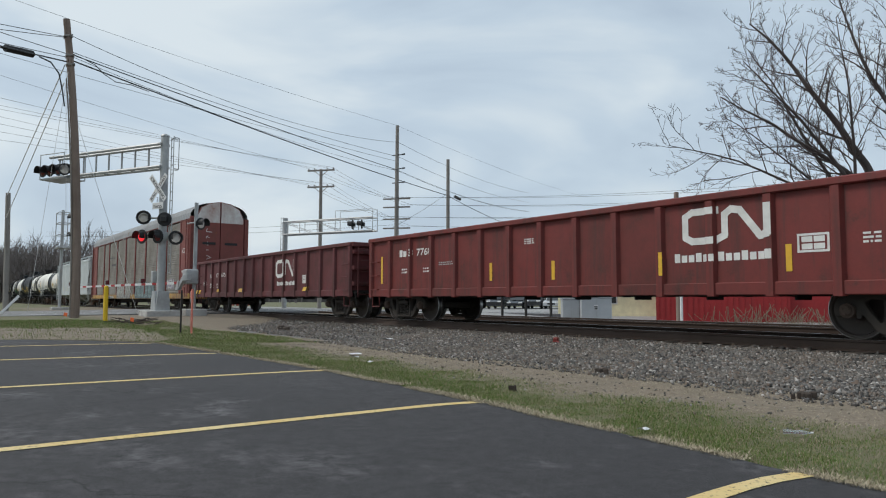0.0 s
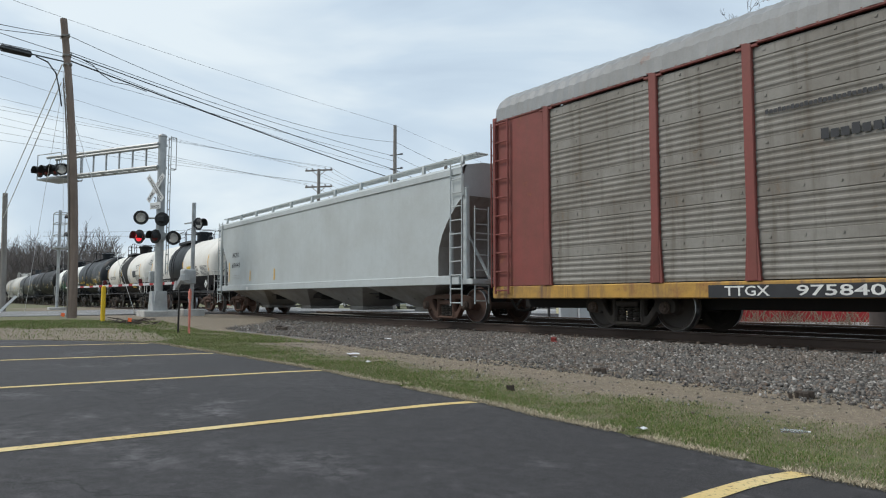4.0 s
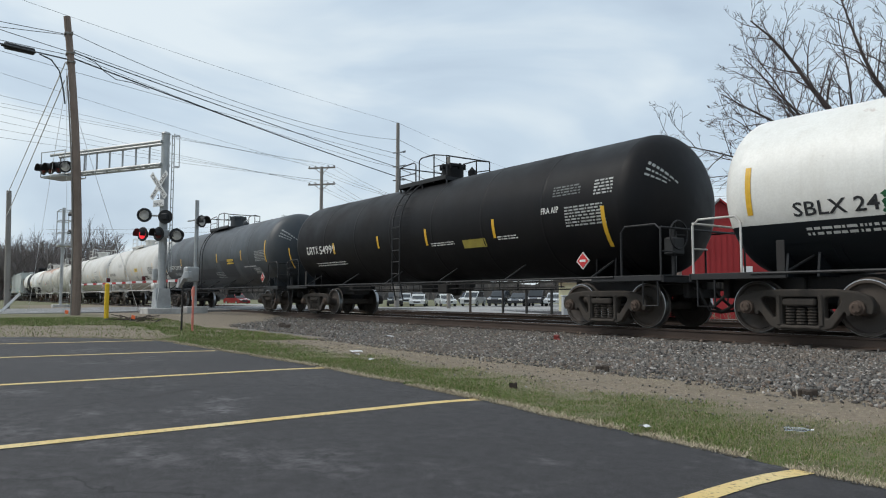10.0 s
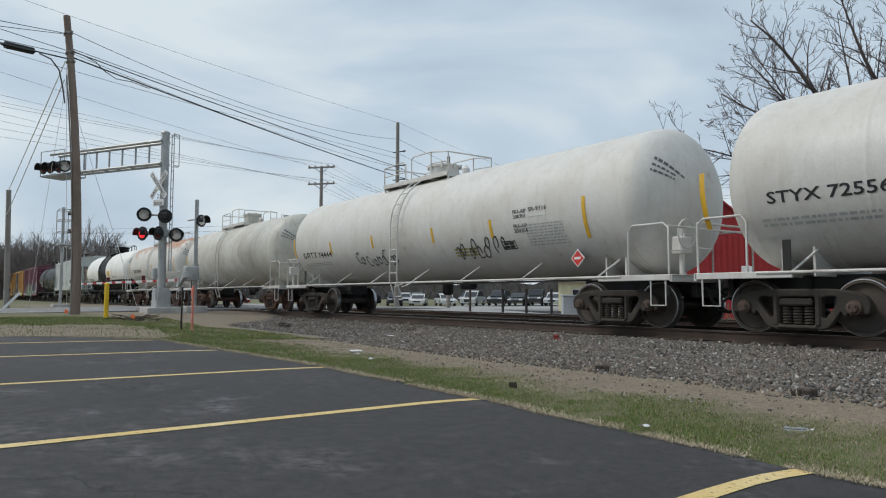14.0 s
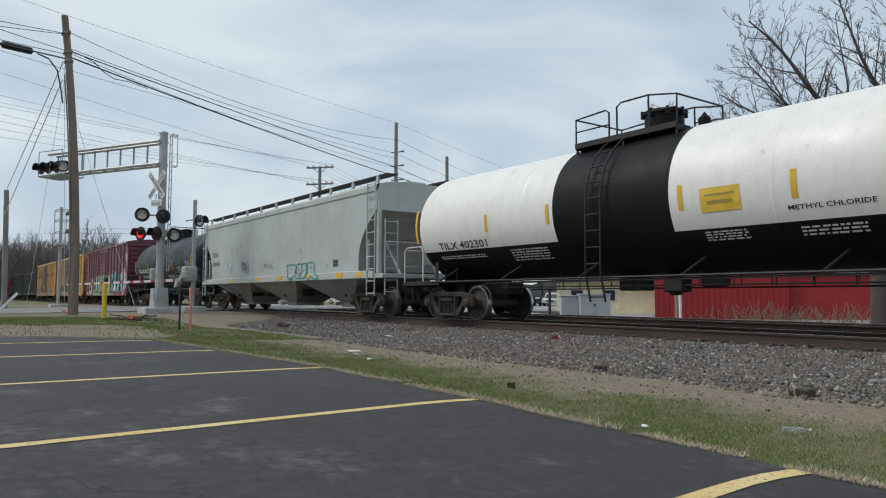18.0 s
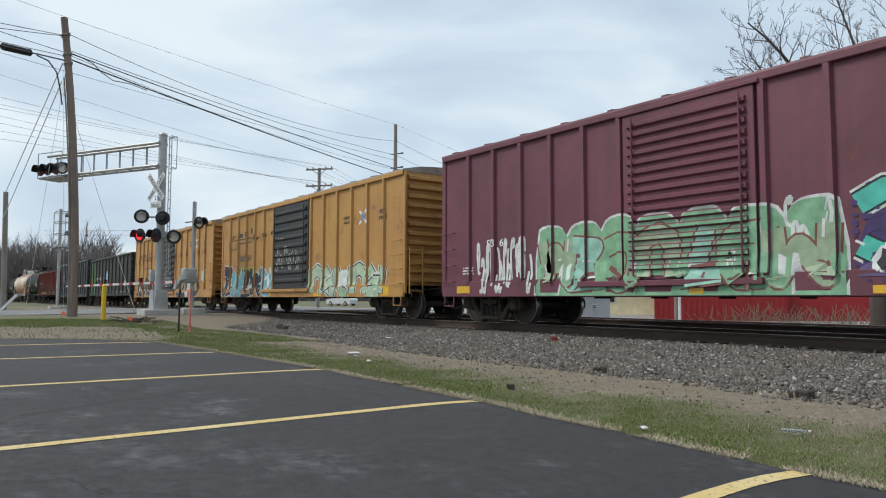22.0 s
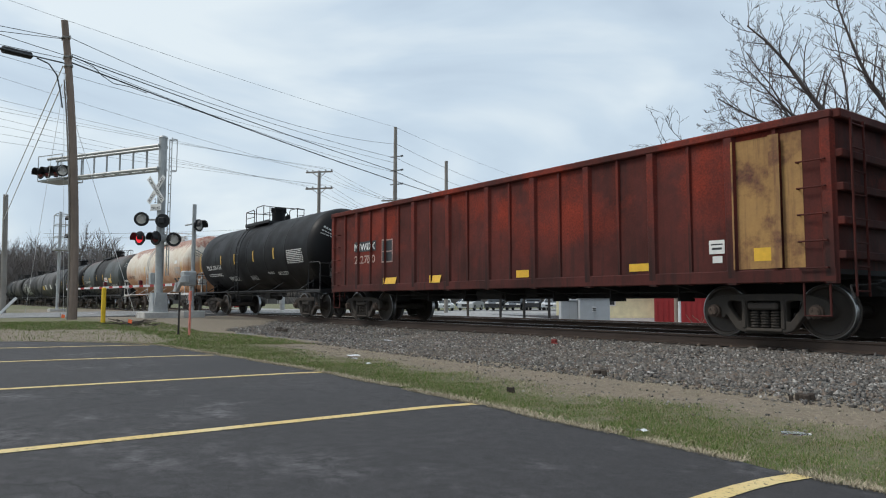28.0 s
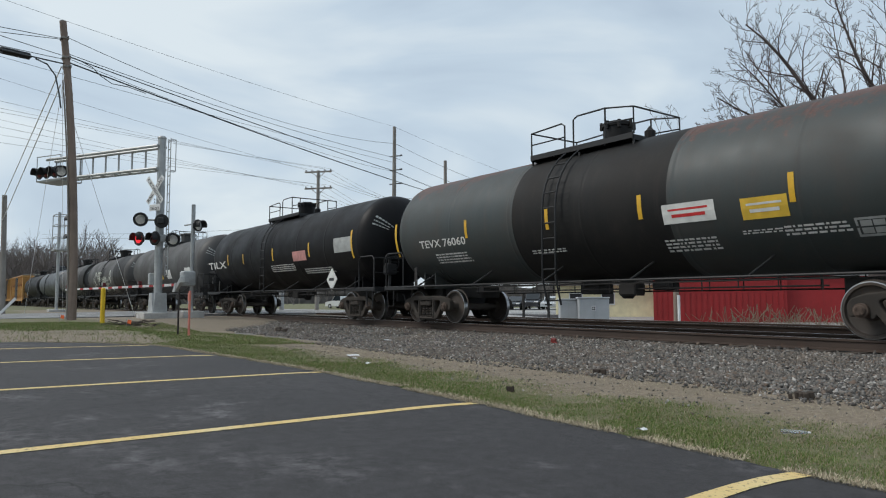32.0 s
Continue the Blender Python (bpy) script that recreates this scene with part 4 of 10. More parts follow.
def small_print(car, x0, z0, x1, z1, rows, mat, seed=1):
    """Rows of short bars where lettering is too small to read."""
    rng = random.Random(seed + int(x0 * 100))
    g, f = Geo(), skin(car)
    rows = max(rows, int((z1 - z0) / 0.062))
    hgt = (z1 - z0) / rows
    for r in range(rows):
        x = x0
        while x < x1 - 0.03:
            w = min(rng.uniform(0.03, 0.16), x1 - x)
            patch(g, f, x, x + w, z0 + r * hgt, z0 + r * hgt + hgt * 0.52)
            x += w + rng.uniform(0.02, 0.045)
        if rng.random() < 0.3:
            x1 = x0 + (x1 - x0) * 0.97
    part("small_print", conform(car, g), mat, car)


TEXTS = {}


def text_mesh(string):
    if string not in TEXTS:
        cu = bpy.data.curves.new("text", "FONT")
        cu.body, cu.resolution_u, cu.offset = string, 2, 0.013
        ob = bpy.data.objects.new("text", cu)
        scene.collection.objects.link(ob)
        me = bpy.data.meshes.new_from_object(ob.evaluated_get(bpy.context.evaluated_depsgraph_get()))
        bpy.data.objects.remove(ob)
        bpy.data.curves.remove(cu)
        vs = np.array([v.co[:2] for v in me.vertices])
        fs = [tuple(p.vertices) for p in me.polygons]
        bpy.data.meshes.remove(me)
        vs -= vs.min(0)
        TEXTS[string] = (vs / vs.max(0), fs)
    return TEXTS[string]


def word(car, string, x0, z0, x1, z1, mat, slant=0.0, name="lettering", fatten=0.0):
    """A line of lettering that fills the box given, in the built-in font."""
    vs, fs = text_mesh(string)
    g, f = Geo(), skin(car)
    pts = []
    for u, w in vs:
        z = z0 + (z1 - z0) * w
        pts.append((x0 + (x1 - x0) * u + slant * (z - z0), f(z) - 0.0016, z))
    g.add(pts, fs)
    return part(name, conform(car, g), mat, car)


def placard(car, x, z, s, mat, rim=None):
    g, f = Geo(), skin(car)
    y = min(f(z - s), f(z), f(z + s)) - 0.015
    g.prism([(x - s, z), (x, z - s), (x + s, z), (x, z + s)], y - 0.02, y, "y")
    p = part("placard_holder", g, rim or M_DECAL_W, car, "diamond hazard placard")
    k = s * 0.84
    h = Geo().prism([(x - k, z), (x, z - k), (x + k, z), (x, z + k)], y - 0.026, y - 0.021, "y")
    part("placard", h, mat, p)
    part("placard_text", Geo().box(x - s * 0.45, x + s * 0.45, y - 0.031, y - 0.027, z - s * 0.13, z + s * 0.13), M_DECAL_K if mat is M_DECAL_W else M_DECAL_W, p)


FIGURES = (
    [[(0.12, 0.0), (0.12, 0.5), (0.10, 1.0)], [(0.10, 0.95), (0.70, 0.95), (0.85, 0.75), (0.65, 0.52), (0.15, 0.50)], [(0.60, 0.50), (0.92, 0.30), (0.75, 0.05), (0.12, 0.04)]],
    [[(0.10, 0.0), (0.14, 1.0)], [(0.12, 0.96), (0.75, 0.98), (0.88, 0.72), (0.60, 0.50), (0.18, 0.46)], [(0.50, 0.48), (0.98, 0.0)]],
    [[(0.0, 0.0), (0.40, 0.98), (0.60, 0.98), (1.0, 0.0)], [(0.22, 0.36), (0.80, 0.36)]],
    [[(0.0, 0.92), (1.0, 1.02)], [(0.58, 0.95), (0.45, 0.5), (0.30, -0.02)]],
    [[(0.02, 0.0), (0.12, 1.0), (0.50, 0.40), (0.86, 1.0), (1.0, 0.0)]],
    [[(0.95, 0.82), (0.60, 1.0), (0.15, 0.86), (0.08, 0.50), (0.15, 0.12), (0.60, 0.0), (0.98, 0.16)]],
    [[(0.92, 0.90), (0.45, 1.0), (0.10, 0.78), (0.50, 0.55), (0.90, 0.32), (0.60, 0.02), (0.05, 0.10)]],
    [[(0.10, 1.0), (0.10, 0.20), (0.45, 0.0), (0.85, 0.18), (0.90, 1.0)]],
    [[(0.05, 0.05), (0.18, 0.98), (0.52, 0.25), (0.80, 1.02)], [(0.80, 1.02), (0.95, 0.0)], [(0.30, 0.55), (0.62, 0.62)]],
    [[(0.02, 0.90), (0.95, 1.0), (0.25, 0.08), (1.0, 0.02)], [(0.35, 0.48), (0.85, 0.52)]],
    [[(0.0, 0.0), (0.30, 1.0), (0.55, 0.05), (0.72, 0.95), (1.0, 0.10)]],
    [[(0.08, 0.0), (0.22, 1.0), (0.88, 0.72), (0.25, 0.45)], [(0.45, 0.50), (0.98, 0.02)]])


def stroke(g, f, pts, w, lift, lo, hi):
    """A band of paint along a path of (x, z): straight lengths with rounded bends, each a hair over the one before."""
    for i, (a, b) in enumerate(zip(pts, pts[1:])):
        d = Vector((b[0] - a[0], b[1] - a[1]))
        k = max(1, int(d.length / 0.14))
        d.normalize()
        vs = []
        for j in range(k + 1):
            p = (a[0] + (b[0] - a[0]) * j / k, a[1] + (b[1] - a[1]) * j / k)
            for s in (-1, 1):
                z = min(max(p[1] + s * d.x * w, lo), hi)
                vs.append((p[0] - s * d.y * w, f(z) - lift - 0.00006 * i, z))
        g.add(vs, [(2 * j, 2 * j + 1, 2 * j + 3, 2 * j + 2) for j in range(k)])
        if i:
            ring = []
            for j in range(10):
                z = min(max(a[1] + w * math.sin(j * math.pi / 5), lo), hi)
                ring.append((a[0] + w * math.cos(j * math.pi / 5), f(z) - lift - 0.00006 * i + 0.00003, z))
            g.add(ring, [tuple(range(10))])


def spray(car, x0, z0, x1, z1, fills, outline, seed, letters=5, rim=None, fat=0.20):
    """A row of spray-painted figures of thick bent bands: a pale rim, an outline and a fill, with shine. Plain shapes, no letters."""
    rng = random.Random(seed)
    f = skin(car)
    w = (x1 - x0) / letters
    h = z1 - z0
    t = min(fat * w, 0.19 * h)
    edge = max(0.022, 0.22 * t)
    rims, back, front, shine = Geo(), Geo(), [Geo() for _ in fills], Geo()
    count = 0
    last = -1
    for i in range(letters):
        k = rng.randrange(len(FIGURES))
        k = (k + 1) % len(FIGURES) if k == last else k
        last = k
        lean = rng.uniform(-0.12, 0.16)
        sx, dz = rng.uniform(0.92, 1.10), rng.uniform(-0.05, 0.05) * h
        for path in FIGURES[k]:
            pts = []
            for u, v in path:
                u, v = 1 - u, (v if k == 6 else 1 - v)
                u, v = u + rng.uniform(-0.04, 0.04), v + rng.uniform(-0.04, 0.04)
                pts.append((x0 + w * (i + 0.5 + (u - 0.5) * sx) + lean * (v - 0.5) * h, z0 + t + (h - 2 * t) * v + dz))
            count += 1
            q = count * 0.00030 if letters < 3 else count * 0.00012
            a, b = max(z0 - 0.12, 0.67), z1 + 0.15
            stroke(rims, f, pts, t + 2.2 * edge, 0.0010 + q * 0.5, a, b)
            stroke(back, f, pts, t + edge, 0.0040 + q, a, b)
            stroke(front[i % len(fills)], f, pts, t, 0.0070 + q, a, b)
            s0 = [(x - t * 0.45, z + t * 0.40) for x, z in pts[:2]]
            stroke(shine, f, [s0[0], (s0[0][0] * 0.65 + s0[1][0] * 0.35, s0[0][1] * 0.65 + s0[1][1] * 0.35)], t * 0.13, 0.0105 + q, a, b)
    base = part("graffiti", conform(car, back), outline, car, "thick spray-painted graffiti figures")
    if rim:
        part("graffiti_rim", conform(car, rims), rim, base)
    for g, m in zip(front, fills):
        if g.v:
            part("graffiti_fill", conform(car, g), m, base)
    part("graffiti_highlight", conform(car, shine), M_DECAL_W, base)


def field(car, x0, z0, x1, z1, mat, rim, seed, arches=6):
    """A painted field with an arched upper edge and a pale rim."""
    rng = random.Random(seed)
    f = skin(car)
    n = arches * 8
    tops = []
    for i in range(n + 1):
        u = i / 8
        k = u - math.floor(u)
        tops.append((x0 + (x1 - x0) * i / n, z1 - (z1 - z0) * (0.16 * (2 * k - 1) ** 4 + 0.10 * noise.noise((u * 0.6, seed, 0))) - (0.35 * (z1 - z0) if i in (0, n) else 0)))
    for grow_by, lift, m, name in ((0.05, 0.0008, rim, "graffiti_rim"), (0.0, 0.0022, mat, "graffiti_field")):
        g = Geo()
        vs = []
        for x, z in tops:
            x += grow_by * (2 * (x - x0) / (x1 - x0) - 1)
            for k in range(5):
                zz = z0 + (z + grow_by - z0) * k / 4
                vs.append((x, f(zz) - lift, zz))
        g.add(vs, [(5 * i + j, 5 * i + 5 + j, 5 * i + 6 + j, 5 * i + 1 + j) for i in range(n) for j in range(4)])
        part(name, conform(car, g), m, car)


def scrawl(car, x0, z0, x1, z1, mat, seed, strokes=9, width=0.018):
    """Loose marker strokes, no letters."""
    rng = random.Random(seed)
    f, g = skin(car), Geo()
    step = (x1 - x0) / strokes
    for i in range(strokes):
        x, z = x0 + step * i, rng.uniform(z0, z1)
        a = rng.uniform(0, 6.28)
        pts = []
        for k in range(9):
            zz = min(max(z, z0), z1)
            pts.append((x, f(zz) - 0.004, zz))
            x += step * 0.30 * math.cos(a)
            z = zz + (z1 - z0) * 0.26 * math.sin(a)
            a += rng.uniform(0.3, 1.3)
        for p, q in zip(pts, pts[1:]):
            dx, dz = q[0] - p[0], q[2] - p[2]
            L = math.hypot(dx, dz) or 1
            nx, nz = -dz / L * width, dx / L * width
            up = 0.00004 * (len(g.v) // 4 % 60)
            g.add([(p[0] - nx, p[1] - up, p[2] - nz), (p[0] + nx, p[1] - up, p[2] + nz), (q[0] + nx, q[1] - up, q[2] + nz), (q[0] - nx, q[1] - up, q[2] - nz)], [(0, 1, 2, 3)])
    part("graffiti_tag", conform(car, g), mat, car, "scrawled spray-paint strokes")


def lines_on(car, runs, mat, width, name, label="", rounds=2):
    """Rounded painted lines that follow runs of (x, z) corners on the car's side."""
    f, g = skin(car), Geo()
    for run in runs:
        for _ in range(rounds):
            cut = [run[0]]
            for a, b in zip(run, run[1:]):
                cut += [(a[0] * 0.75 + b[0] * 0.25, a[1] * 0.75 + b[1] * 0.25), (a[0] * 0.25 + b[0] * 0.75, a[1] * 0.25 + b[1] * 0.75)]
            run = cut + [run[-1]]
        for p, q in zip(run, run[1:]):
            for k in range(3):
                a = [p[i] + (q[i] - p[i]) * k / 3 for i in (0, 1)]
                b = [p[i] + (q[i] - p[i]) * (k + 1) / 3 for i in (0, 1)]
                dx, dz = b[0] - a[0], b[1] - a[1]
                L = math.hypot(dx, dz) or 1
                nx, nz = -dz / L * width, dx / L * width
                ex, ez = dx / L * width * 0.4, dz / L * width * 0.4
                y = -0.0045 - 0.00004 * (len(g.v) // 4 % 60)
                g.add([(x, f(z) + y, z) for x, z in ((a[0] - nx - ex, a[1] - nz - ez), (a[0] + nx - ex, a[1] + nz - ez), (b[0] + nx + ex, b[1] + nz + ez), (b[0] - nx + ex, b[1] - nz + ez))], [(0, 1, 2, 3)])
    part(name, conform(car, g), mat, car, label)


def haze(car, x0, z0, x1, z1, mat, seed):
    """A cloud of overspray made of many small dabs, thinning out at its rim."""
    rng = random.Random(seed)
    f, g = skin(car), Geo()
    cx, cz = (x0 + x1) / 2, (z0 + z1) / 2
    for _ in range(int(260 + 130 * (x1 - x0))):
        x = cx + max(-1, min(1, rng.gauss(0, 0.48))) * (x1 - x0) / 2
        z = cz + max(-1, min(1, rng.gauss(0, 0.48))) * (z1 - z0) / 2
        r = rng.uniform(0.012, 0.055)
        n = 8
        up = 0.00001 * (len(g.v) // 8)
        ring = []
        for j in range(n):
            a = 2 * math.pi * j / n
            zz = z + r * rng.uniform(0.6, 1.1) * math.sin(a)
            ring.append((x + r * rng.uniform(0.8, 1.5) * math.cos(a), f(zz) - up, zz))
        g.add(ring, [tuple(range(n))])
    part("overspray", conform(car, g), mat, car, "cloudy overspray")


def letter_bars(car, x0, z0, x1, z1, mat, count=0):
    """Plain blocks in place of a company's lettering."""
    n = count or max(2, round((x1 - x0) / (z1 - z0) / 0.9))
    g, f = Geo(), skin(car)
    w = (x1 - x0) / n
    t, q = 0.20 * w, 0.20 * (z1 - z0)
    for i in range(n):
        a, b = x0 + w * i, x0 + w * (i + 0.78)
        if not count:
            patch(g, f, a, b, z0, z0 + (z1 - z0) * (0.8 if i % 3 else 1.0))
        elif i % 4 in (0, 1):
            # a hollow block
            patch(g, f, a, a + t, z0, z1)
            patch(g, f, b - t, b, z0, z0 + (z1 - z0) * (0.5 if i % 4 == 0 else 1.0))
            patch(g, f, a + t, b - t, z1 - q, z1)
            patch(g, f, a + t, b - t, *((z0, z0 + q) if i % 4 == 0 else (z0 + 1.6 * q, z0 + 2.5 * q)))
        elif i % 4 == 2:
            # a bar on a stem
            patch(g, f, a, b, z1 - q, z1)
            patch(g, f, (a + b - t) / 2, (a + b + t) / 2, z0, z1 - q)
        else:
            # two slanted bars
            k = (b - a - t) / (z1 - z0)
            patch(g, f, a, a + t, z0, z1, k)
            patch(g, lambda z: f(z) - 0.001, b - t, b, z0, z1, -k)
    part("name_block", conform(car, g), mat, car)


def grid_box(car, x0, z0, x1, z1, mat):
    """A stencilled box with a framed grid."""
    g, f = Geo(), skin(car)
    t = 0.12 * (z1 - z0)
    for a, b in ((z0, z0 + t), (z1 - t, z1)):
        patch(g, f, x0, x1, a, b)
    for a, b in ((x0, x0 + t), (x1 - t, x1)):
        patch(g, f, a, b, z0 + t, z1 - t)
    w, h = (x1 - x0) * 0.34, (z1 - z0) * 0.30
    for u in (0.14, 0.52):
        for v in (0.16, 0.54):
            patch(g, f, x0 + (x1 - x0) * u, x0 + (x1 - x0) * u + w, z0 + (z1 - z0) * v, z0 + (z1 - z0) * v + h)
    part("stencil_box", conform(car, g), mat, car)


def emblem(car, x0, z0, x1, z1):
    """A white emblem of two thick bent bands."""
    g, f = Geo(), skin(car)
    t = 0.20 * (z1 - z0)
    W, H = x1 - x0, z1 - z0

    def band(pts):
        for (a, b), (c, d) in zip(pts, pts[1:]):
            L = math.hypot(c - a, d - b)
            nx, nz = -(d - b) / L * t / 2, (c - a) / L * t / 2
            ex, ez = (c - a) / L * t * 0.25, (d - b) / L * t * 0.25
            q = [(a - nx - ex, b - nz - ez), (a + nx - ex, b + nz - ez), (c + nx + ex, d + nz + ez), (c - nx + ex, d - nz + ez)]
            up = 0.0001 * (len(g.v) // 4)
            g.add([(x, f(z) - up, z) for x, z in q], [(0, 1, 2, 3)])
    X = lambda u: x0 + W * u
    Z = lambda v: z0 + H * v
    band([(X(0.42), Z(0.92)), (X(0.14), Z(0.92)), (X(0.06), Z(0.80)), (X(0.06), Z(0.20)), (X(0.14), Z(0.08)), (X(0.40), Z(0.08)), (X(0.50), Z(0.20)), (X(0.50), Z(0.78)), (X(0.57), Z(0.91)), (X(0.66), Z(0.86)), (X(0.86), Z(0.12)), (X(0.95), Z(0.16)), (X(0.95), Z(0.92))])
    part("emblem", conform(car, g), M_DECAL_W, car, "white emblem of bent bands")


def cross(car, x0, z0, x1, z1):
    f = skin(car)
    for k, m, lift in ((1.0, M_DECAL_W, 0.0), (0.5, SPRAY["emblem_blue"], 0.003)):
        g = Geo()
        w = (x1 - x0) * 0.085 * (1 if k == 1 else 0.75)
        cx, cz = (x0 + x1) / 2, (z0 + z1) / 2
        for s in (-1, 1):
            dx, dz = (x1 - x0) / 2 * k, s * (z1 - z0) / 2 * k
            L = math.hypot(dx, dz)
            nx, nz = -dz / L * w, dx / L * w
            q = [(cx - dx - nx, cz - dz - nz), (cx - dx + nx, cz - dz + nz), (cx + dx + nx, cz + dz + nz), (cx + dx - nx, cz + dz - nz)]
            g.add([(x, f(z) - lift - 0.001 * (s > 0), z) for x, z in q], [(0, 1, 2, 3)])
        part("cross_emblem", conform(car, g), m, car)


def word_mark(car, x0, z0, x1, z1):
    """Slanted dark blocks and a bent outline where the owner's name stands."""
    g, f = Geo(), skin(car)
    W, H = x1 - x0, z1 - z0

    def slab(u, v, w, h, lean=0.22):
        q = [(x0 + W * u, z0 + H * v), (x0 + W * (u + w), z0 + H * v), (x0 + W * (u + w) + lean * H * h, z0 + H * (v + h)), (x0 + W * u + lean * H * h, z0 + H * (v + h))]
        up = 0.0001 * (len(g.v) // 4)
        g.add([(x, f(z) - up, z) for x, z in q], [(0, 1, 2, 3)])
    for u, v, w, h in ((0.06, 0.62, 0.02, 0.20), (0.08, 0.76, 0.05, 0.06), (0.22, 0.68, 0.06, 0.06), (0.22, 0.80, 0.06, 0.06), (0.275, 0.68, 0.018, 0.18), (0.38, 0.70, 0.022, 0.22), (0.48, 0.78, 0.022, 0.30), (0.56, 0.40, 0.02, 0.30), (0.56, 0.40, 0.07, 0.06), (0.62, 0.42, 0.018, 0.12), (0.73, 0.46, 0.075, 0.06), (0.73, 0.58, 0.075, 0.06), (0.73, 0.48, 0.018, 0.14), (0.79, 0.48, 0.018, 0.14), (0.90, 0.52, 0.02, 0.18), (0.94, 0.52, 0.02, 0.18), (0.0, 0.02, 0.20, 0.035), (0.0, 0.02, 0.008, 0.50), (0.04, 0.53, 0.54, 0.035), (0.19, 0.02, 0.008, 0.28), (0.23, 0.30, 0.27, 0.035), (0.50, 0.30, 0.008, 0.26)):
        # uprights and bars of one weight
        slab(u, v, w * (1.5 if w < 0.03 else 1.0), h * (1.5 if h < 0.07 else 1.0))
    part("word_mark", conform(car, g), M_DECAL_K, car, "dark slanted blocks and outline")


def sign(car, x0, z0, x1, z1, mat, ink):
    b = bar(car, x0, z0, x1, z1, mat, "sign_plate")
    g, f = Geo(), skin(car)
    W, H = x1 - x0, z1 - z0
    for v, h, a, e in ((0.64, 0.10, 0.12, 0.88), (0.30, 0.16, 0.18, 0.82)):
        patch(g, lambda z: f(z) - 0.004, x0 + W * a, x0 + W * e, z0 + H * v, z0 + H * (v + h))
    part("sign_bars", g, ink, b)
# ---- level crossing ----
M_GALV = plain("galvanised_steel", (0.40, 0.41, 0.41), 0.5, 0.4, 0.15, 3)
M_POLEWOOD = weathered("pole_wood", (0.25, 0.19, 0.155), (0.14, 0.105, 0.085), 0.8, 0.0, 0.9, 41, 1.4)
M_POLEGREY = weathered("pole_wood_grey", (0.27, 0.25, 0.225), (0.16, 0.14, 0.12), 0.7, 0.0, 0.9, 42, 1.4)
M_SIGNWHITE = plain("sign_white", (0.68, 0.68, 0.67), 0.5, 0, 0.08, 4)
M_BLACK = plain("signal_black", (0.014, 0.014, 0.015), 0.6, 0, 0.2, 6)
M_LENS_OFF = plain("lens_pale", (0.78, 0.76, 0.73), 0.25, 0, 0.1, 6)
M_LENS_DIM = plain("lens_dark_red", (0.10, 0.012, 0.014), 0.25, 0, 0.1, 6)
M_REDSTRIPE = plain("reflective_red", (0.42, 0.030, 0.030), 0.45, 0, 0.12, 6)
M_YPOST = plain("yellow_post_paint", (0.72, 0.46, 0.015), 0.55, 0, 0.12, 4)
M_PINK = plain("pink_marker_paint", (0.62, 0.20, 0.15), 0.7, 0, 0.2, 5)
M_WIRE = plain("wire", (0.06, 0.065, 0.07), 0.6, 0, 0.1, 4)
M_INSUL = plain("insulator", (0.18, 0.19, 0.20), 0.35, 0, 0.1, 6)


def glow_red():
    m, n, l, b = node_mat("lens_lit_red")
    b.inputs["Base Color"].default_value = (0.35, 0.01, 0.015, 1)
    b.inputs["Emission Color"].default_value = (1.0, 0.035, 0.05, 1)
    b.inputs["Emission Strength"].default_value = 0.9
    return m


M_LENS_LIT = glow_red()


def flasher(parent, p, turn, lens, r=0.30):
    """A round black background with a hooded lamp in it, facing -y before the turn."""
    at = Matrix.Translation(p) @ pose(0, 0, 0, 0, 0, turn)
    g = Geo().lathe([(0.0, 0.005), (0.0, r), (0.035, r), (0.045, r * 0.96), (0.045, 0.005)], "y", 28)
    base = part("signal_target", g, M_BLACK, parent, "round black signal background", smooth=SMOOTH, at=at)
    ln = Geo().lathe([(-0.055, 0.005), (-0.05, 0.09), (-0.03, 0.165), (0.0, 0.20)], "y", 24)
    part("lens", ln, lens, base, smooth=SMOOTH)
    hd = Geo().lathe([(-0.30, 0.225), (-0.02, 0.22)], "y", 16, a0=-math.pi * 0.62, a1=math.pi * 0.62)
    part("hood", hd, M_BLACK, base, smooth=SMOOTH)
    bx = Geo().box(-0.13, 0.13, 0.04, 0.22, -0.13, 0.13, 0, 0.03)
    part("lamp_housing", bx, M_BLACK, base)


def flat_text(string, w, h, mat, parent, at, name="lettering"):
    vs, fs = text_mesh(string)
    g = Geo().add([((u - 0.5) * w, 0, (v - 0.5) * h) for u, v in vs], fs)
    return part(name, g, mat, parent, at=at)


